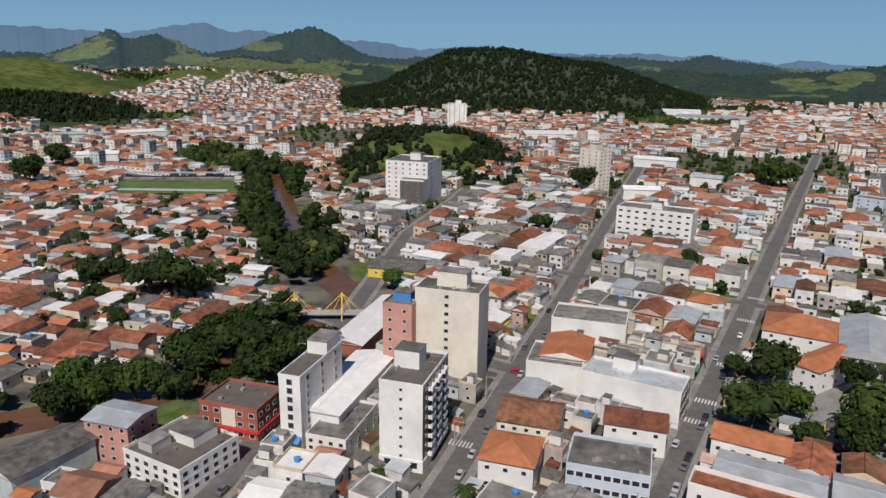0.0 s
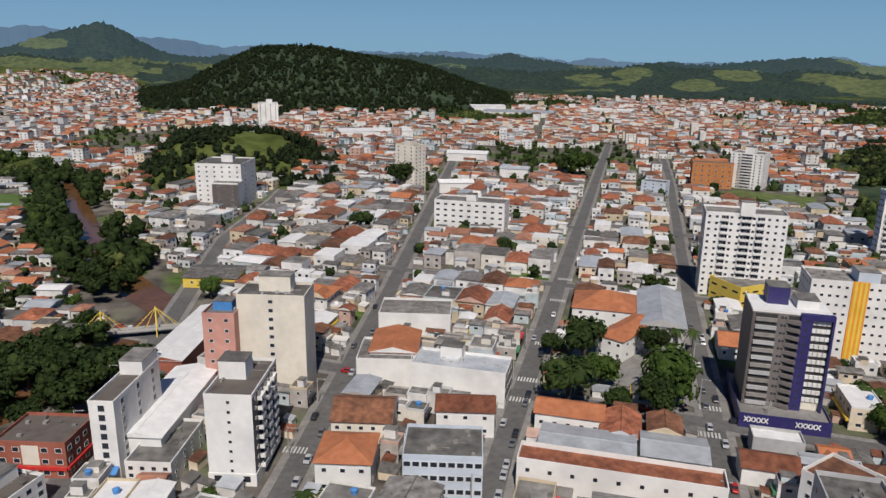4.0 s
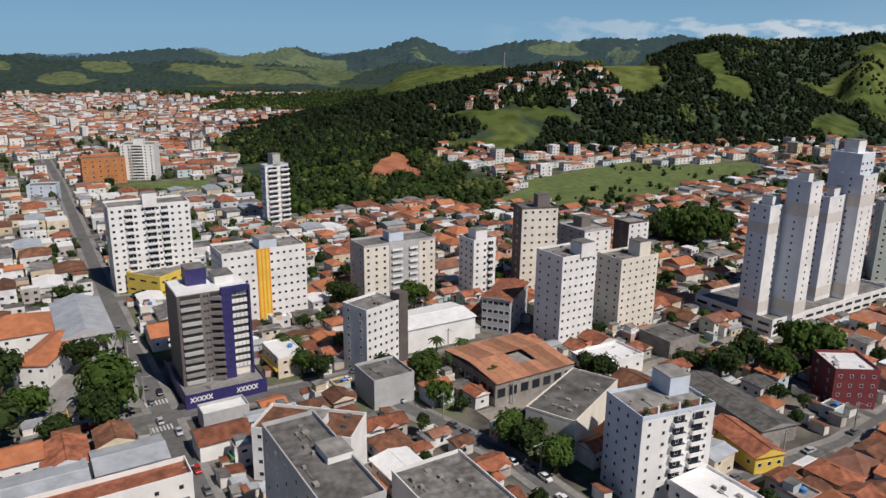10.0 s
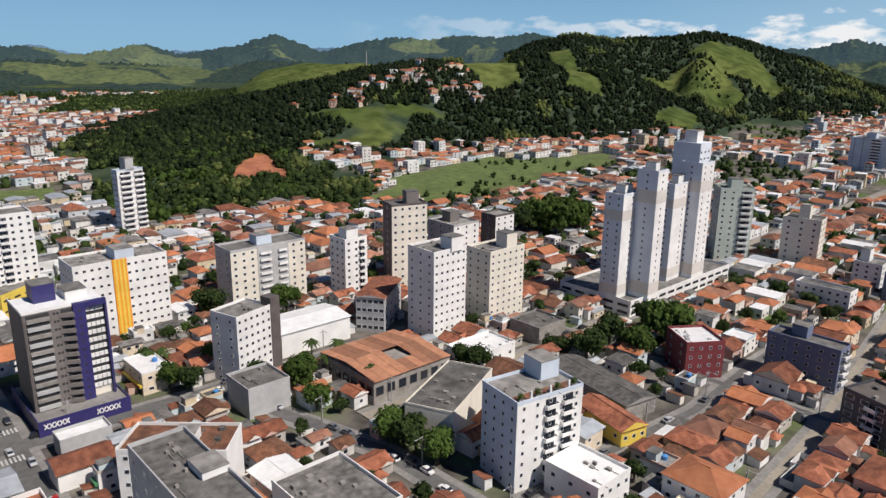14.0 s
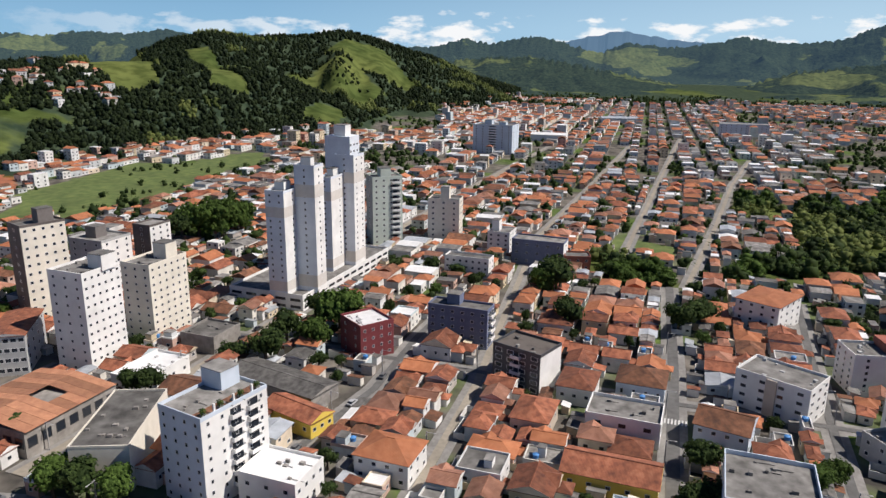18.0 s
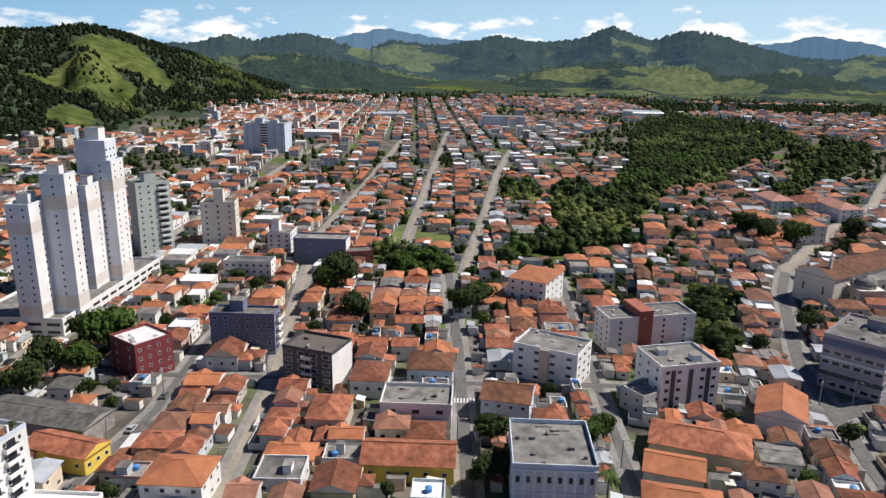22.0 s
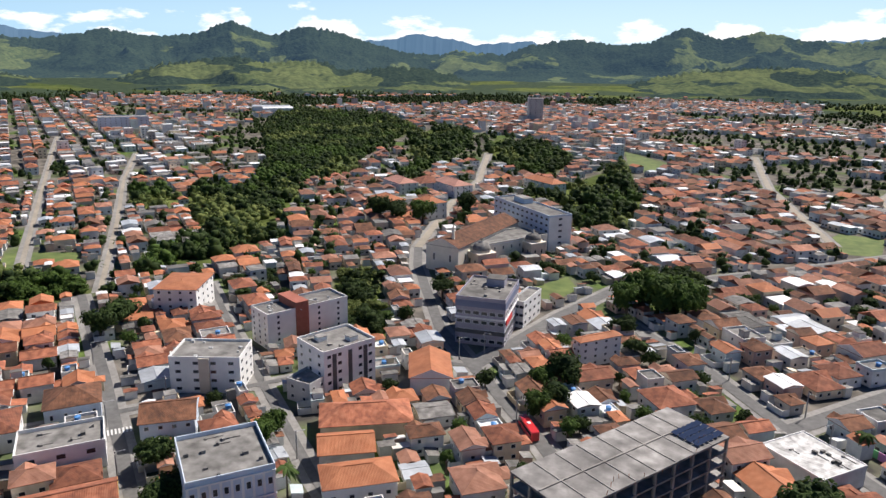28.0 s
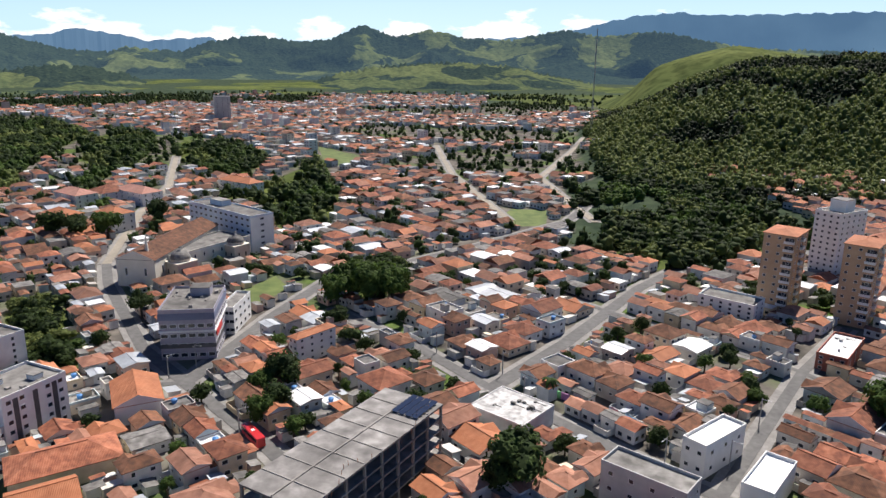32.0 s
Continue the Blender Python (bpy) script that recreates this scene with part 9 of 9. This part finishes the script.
tree(-72.4, 247.5, 7.0, 13.3, None, "tall dark tree on the river bank")
tree(-54.4, 230.1, 6.5, 12.3, None, "tall dark tree on the river bank")
tree(-67.3, 205.7, 5.5, 10.4, None, "tall dark tree on the river bank")
tree(-94.2, 202.9, 7.0, 13.3, None, "tall dark tree on the river bank")
tree(-109.6, 188.4, 7.0, 13.3, None, "tall dark tree on the river bank")
tree(-102.8, 193.0, 6.0, 11.4, None, "tall dark tree on the river bank")
tree(-77.7, 213.7, 7.5, 14.2, None, "tall dark tree on the river bank")
tree(-80.8, 202.5, 6.0, 11.4, None, "tall dark tree on the river bank")
tree(-63.5, 239.8, 7.0, 13.3, None, "tall dark tree on the river bank")

# ---- earth cuts on the hillside ----
M_REDEARTH = noisy("red_earth", [(0.30, 0.10, 0.05), (0.46, 0.18, 0.09)], 0.12, 0.95, bump=0.5, bump_scale=0.4, stain=0.35, stain_scale=0.04)


def drape(name, label, pts, mat, step=7.0, lift=0.6):
    """A patch of ground cover that follows the terrain."""
    xs, ys = [p[0] for p in pts], [p[1] for p in pts]
    nx, ny = int((max(xs) - min(xs)) / step) + 1, int((max(ys) - min(ys)) / step) + 1
    vs, fs, at = [], [], {}
    for i in range(nx):
        for j in range(ny):
            c = [(min(xs) + (i + a) * step, min(ys) + (j + b_) * step) for a, b_ in ((0, 0), (1, 0), (1, 1), (0, 1))]
            if not inside_poly(c[0][0] + step / 2, c[0][1] + step / 2, pts):
                continue
            f = []
            for q in c:
                if q not in at:
                    at[q] = len(vs)
                    vs.append((q[0], q[1], ground_z(*q) + lift))
                f.append(at[q])
            fs.append(tuple(f))
    return tagged(new(name, mesh_of(name, vs, fs, [mat], smooth=True)), label, "ground", kind="structure")


for pts, what in CLEARINGS:
    if what == "earth":
        drape("bare_earth", "steep cut of bare red earth below the woods", pts, M_REDEARTH)
    elif what == "scrub" or (what == "grass" and ground_z(*pts[0]) < 1):
        drape("meadow", "sloping green meadow below the woods", pts, M_LAWN, 12.0, 0.25)

# ---- vehicles ----
def paint(name, rgb):
    m, n_, l_, b_ = material(name, 0.3)
    b_.inputs["Base Color"].default_value = (*rgb, 1)
    b_.inputs["Coat Weight"].default_value = 0.4
    return m


CAR_PAINTS = [(paint("silver_car_paint", (0.42, 0.43, 0.45)), "silver"), (paint("white_car_paint", (0.75, 0.75, 0.74)), "white"), (paint("black_car_paint", (0.02, 0.02, 0.022)), "black"),
              (paint("red_car_paint", (0.40, 0.02, 0.02)), "red"), (paint("grey_car_paint", (0.13, 0.135, 0.14)), "dark grey")]
M_TYRE = noisy("tyre_rubber", [(0.02, 0.02, 0.02), (0.03, 0.03, 0.03)], 3, 0.9, stain=0)


def loft(sections, mat, name):
    """A body through cross-sections (x, half width, low z, high z)."""
    vs, fs = [], []
    for x, hw, z0, z1 in sections:
        vs += [(x, -hw, z0), (x, hw, z0), (x, hw * 0.96, z1), (x, -hw * 0.96, z1)]
    for k in range(len(sections) - 1):
        o = 4 * k
        fs += [(o + i, o + 4 + i, o + 4 + (i + 1) % 4, o + (i + 1) % 4) for i in range(4)]
    e_ = 4 * (len(sections) - 1)
    fs += [(0, 1, 2, 3), (e_ + 3, e_ + 2, e_ + 1, e_)]
    return mesh_of(name, vs, fs, [mat])


def wheel_mesh():
    bm = bmesh.new()
    bmesh.ops.create_cone(bm, cap_ends=True, segments=12, radius1=0.31, radius2=0.31, depth=0.2, matrix=Matrix.Rotation(math.pi / 2, 4, "X"))
    me = bpy.data.meshes.new("wheel")
    bm.to_mesh(me)
    bm.free()
    me.materials.append(M_TYRE)
    return me


WHEEL = wheel_mesh()
CAR_KIT = []
for mat, colour in CAR_PAINTS:
    body = loft([(-2.05, 0.7, 0.42, 0.72), (-1.95, 0.82, 0.25, 0.86), (-0.9, 0.86, 0.22, 0.92), (0.9, 0.86, 0.22, 0.93), (1.9, 0.82, 0.25, 0.95), (2.05, 0.74, 0.4, 0.8)], mat, "body")
    roof = loft([(-0.45, 0.66, 1.40, 1.46), (0.2, 0.68, 1.42, 1.50), (1.1, 0.66, 1.38, 1.46)], mat, "roof")
    CAR_KIT.append((body, roof, colour))
CABIN = loft([(-1.05, 0.76, 0.9, 0.93), (-0.42, 0.68, 0.9, 1.41), (1.15, 0.68, 0.9, 1.40), (1.75, 0.76, 0.9, 0.95)], M_GLASS, "glasshouse")


def car(x, y, rot, kind):
    body, roof, colour = CAR_KIT[kind]
    e = tagged(new("car"), colour + " hatchback car parked along the street kerb", "car", "parked cars")
    e.matrix_basis = pose(x, y, ground_z(x, y) + 0.34, 0, 0, rot)
    child("body", body, e)
    child("glasshouse", CABIN, e)
    child("roof", roof, e)
    for u, v in ((-1.3, -0.75), (-1.3, 0.75), (1.3, -0.75), (1.3, 0.75)):
        child("wheel", WHEEL, e, pose(u, v, 0.31))
    return e


crnd = random.Random(19)
cars = 0
for k, (pts, width) in enumerate(STREETS):
    for q in range(len(pts) - 1):
        a, c = Vector(pts[q]), Vector(pts[q + 1])
        length = (c - a).length
        t = (c - a).normalized()
        u = crnd.uniform(2, 10)
        while u < length:
            p = a + t * u
            sgn = crnd.choice([-1, 1])
            u += crnd.choice([5.2, 5.4, 6, 9, 14, 22])
            if 125 < p.length < 290 and cars < 92 and crnd.random() < (0.8 if k in (0, 1, 2) else 0.5):
                off = sgn * (width / 2 - 2.8)
                car(p.x - t.y * off, p.y + t.x * off, math.degrees(math.atan2(t.y, t.x)) + (180 if sgn > 0 else 0), crnd.choice([0, 0, 1, 1, 2, 3, 4, 4]))
                cars += 1

# the red bus
bus = tagged(new("bus"), "red city bus standing on the sloping street", "bus")
bus.matrix_basis = pose(86.5, -166.5, 0.3, 0, 0, -41)
M_BUS = paint("red_bus_paint", (0.55, 0.03, 0.035))
child("body", loft([(-5.6, 1.15, 0.35, 2.7), (-5.4, 1.25, 0.3, 3.0), (5.3, 1.25, 0.3, 3.0), (5.6, 1.18, 0.4, 2.8)], M_BUS, "body"), bus)
for sgn in (-1, 1):
    child("window_band", Soup().box(-5.0, sgn * 1.24 - 0.03, 1.5, 5.0, sgn * 1.24 + 0.03, 2.4).mesh("window_band", [M_GLASS]), bus)
child("windscreen", Soup().box(5.5, -1.0, 1.3, 5.66, 1.0, 2.6).mesh("windscreen", [M_GLASS]), bus)
child("roof_hatch", Soup().box(-0.6, -0.5, 3.0, 0.6, 0.5, 3.12).mesh("roof_hatch", [M_WHITE]), bus)
for u in (-3.6, 3.4):
    for v in (-1.1, 1.1):
        child("wheel", WHEEL, bus, pose(u, v, 0.42) @ Matrix.Scale(1.5, 4))

# ---- zebra crossings ----
M_LINE = noisy("road_marking", [(0.55, 0.55, 0.53), (0.72, 0.72, 0.70)], 1.2, 0.8, stain=0.3)
BAR = Soup().box(-0.25, -1.6, 0, 0.25, 1.6, 0.012).mesh("stripe", [M_LINE])
for x, y, rot in ((6.3, 178.3, -20), (76.5, 192.5, -29), (84.0, 205.5, -29), (101, 233, -29), (126, 278, -29), (142, 306, -29), (180, -97, 62), (122, 160, -29), (132, 174, -29)):
    z = tagged(new("zebra_crossing"), "white painted zebra crossing on the asphalt", "crossing", "zebra crossings")
    z.matrix_basis = pose(x, y, 0.37, 0, 0, rot)
    for k in range(7):
        child("stripe", BAR, z, pose(-3 + k, 0, 0))

# ---- street poles ----
M_POLE = noisy("pole_concrete", [(0.30, 0.29, 0.28), (0.38, 0.37, 0.36)], 2, 0.9, stain=0.2)
POLE = Soup().box(-0.14, -0.14, 0, 0.14, 0.14, 8.5).mesh("pole", [M_POLE])
ARM = Soup().box(-1.1, -0.06, 7.7, 1.1, 0.06, 7.85).mesh("cross_arm", [M_POLE])
LAMPARM = Soup().box(-0.05, -2.0, 8.2, 0.05, 0.0, 8.3).mesh("lamp_arm", [M_GREY])
HEAD = Soup().box(-0.15, -2.6, 8.15, 0.15, -2.0, 8.3).mesh("lamp_head", [M_GREY])
poles = 0
for k, (pts, width) in enumerate(STREETS[:22]):
    for q in range(len(pts) - 1):
        a, c = Vector(pts[q]), Vector(pts[q + 1])
        t = (c - a).normalized()
        for i in range(int((c - a).length / 30)):
            p = a + t * (12 + i * 30)
            if 120 < p.length < 260 and poles < 70:
                poles += 1
                off = width / 2 - 1.2
                e = tagged(new("street_lamp"), "grey concrete utility pole with lamp arm", "street lamp", "utility poles")
                e.matrix_basis = pose(p.x - t.y * off, p.y + t.x * off, ground_z(p.x, p.y), 0, 0, math.degrees(math.atan2(t.y, t.x)))
                child("pole", POLE, e)
                child("cross_arm", ARM, e)
                child("lamp_arm", LAMPARM, e)
                child("lamp_head", HEAD, e)

# ---- footbridge with yellow stays over the river ----
br = tagged(new("footbridge"), "footbridge with yellow pylons and stays over the brown river", "bridge")
br.matrix_basis = pose(-49, 273.5, 0, 0, 0, 2)
child("deck", Soup().box(-24, -1.6, 2.2, 24, 1.6, 2.6).mesh("deck", [M_CONCRETE]), br)
for sgn in (-1, 1):
    child("railing", Soup().box(-24, sgn * 1.55 - 0.05, 2.6, 24, sgn * 1.55 + 0.05, 3.6).mesh("railing", [M_GREY]), br)


def rod(p, q, r, mat, name):
    d = Vector(q) - Vector(p)
    s = Soup().box(-r, -r, 0, r, r, d.length)
    me = s.mesh(name, [mat])
    return me, Matrix.Translation(p) @ d.to_track_quat("Z", "Y").to_matrix().to_4x4()


for px in (-9.5, 9.5):
    for sgn in (-1, 1):
        me, m = rod((px, sgn * 2.6, 0), (px, 0, 11.5), 0.22, M_YELLOW, "pylon_leg")
        child("pylon_leg", me, br, m)
        for k in (-8, -4, 4, 8):
            me, m = rod((px, 0, 11.2), (px + k, sgn * 1.5, 3.0), 0.07, M_YELLOW, "stay")
            child("stay", me, br, m)

# ---- radio masts on the hills ----
M_MAST = noisy("mast_steel", [(0.35, 0.33, 0.32), (0.45, 0.42, 0.40)], 0.2, 0.6, stain=0.1)
for x, y, top_z, half in ((1363, 626, 107, 1.1), (-2.6, -950, 139, 0.9)):
    z0 = ground_z(x, y)
    e = tagged(new("radio_mast"), "slender steel lattice radio mast on the hill", "mast")
    e.matrix_basis = pose(x, y, z0)
    hgt = top_z - z0
    for u, v in ((-1, -1), (1, -1), (1, 1), (-1, 1)):
        me, m = rod((u * half, v * half, -2), (u * half * 0.2, v * half * 0.2, hgt), 0.22, M_MAST, "mast_leg")
        child("mast_leg", me, e, m)
    n_ = max(4, int(hgt / 7))
    for k in range(n_):
        f = half * (1 - 0.8 * k / n_)
        child("mast_ring", Soup().box(-f, -f, hgt * k / n_, f, f, hgt * k / n_ + 0.3).mesh("mast_ring", [M_MAST]), e)

# ---- palms ----
def palm_crown(seed):
    g_ = random.Random(seed)
    vs, fs = [], []
    for k in range(15):
        t = k * 2.4 + g_.uniform(-0.2, 0.2)
        up = g_.uniform(-0.1, 0.7)
        c, s_ = math.cos(t), math.sin(t)
        prev = None
        for i in range(6):
            f = i / 5
            r_ = 2.6 * f
            z_ = up * 2.2 * f - 1.9 * f * f
            w_ = 0.42 * math.sin(math.pi * min(1, 0.12 + f * 0.88)) + 0.04
            o = len(vs)
            vs += [(c * r_ - s_ * w_, s_ * r_ + c * w_, z_ - 0.15), (c * r_, s_ * r_, z_), (c * r_ + s_ * w_, s_ * r_ - c * w_, z_ - 0.15)]
            if prev is not None:
                fs += [(prev, prev + 1, o + 1, o), (prev + 1, prev + 2, o + 2, o + 1)]
            prev = o
    return mesh_of("fronds", vs, fs, [M_PALM])


FRONDS = [palm_crown(q) for q in range(3)]
PALM_TRUNK = loft([(0, 0.24, -0.24, 0.24), (0.5, 0.17, -0.17, 0.17), (1.0, 0.14, -0.14, 0.14)], M_BARK, "trunk")


def palm(x, y, h, k=0):
    e = tagged(new("palm_tree"), "tall palm tree with drooping green fronds", "palm tree", "palms")
    e.matrix_basis = pose(x, y, ground_z(x, y), 0, 0, k * 70)
    child("trunk", PALM_TRUNK, e, pose(0, 0, -0.2, 0, -90, 0) @ Matrix.Diagonal((h + 0.2, 1, 1, 1)))
    child("fronds", FRONDS[k % 3], e, pose(0, 0, h) @ Matrix.Scale(1.25, 4))


palm(205.2, 116.9, 8, 0)
palm(206.6, 107.5, 9, 1)
palm(190.9, 88.1, 9, 2)
palm(196.0, 106.2, 8, 0)
palm(178.0, 162.6, 8, 1)
palm(180.8, 159.9, 8, 2)
palm(211.6, 154.3, 7, 0)
palm(118.0, -103.3, 9, 1)
palm(146.4, 216.9, 9, 2)
palm(137.7, 213.6, 8, 0)
palm(151.2, 213.6, 9, 1)
palm(6.7, 147.6, 7, 2)
palm(12.4, 146.4, 7, 0)
palm(-104.9, 324.3, 9, 1)
palm(-181.1, 337.0, 9, 2)
palm(259.1, -87.7, 9, 0)
palm(248.9, 194.8, 8, 1)
palm(6.7, -210.8, 7, 2)
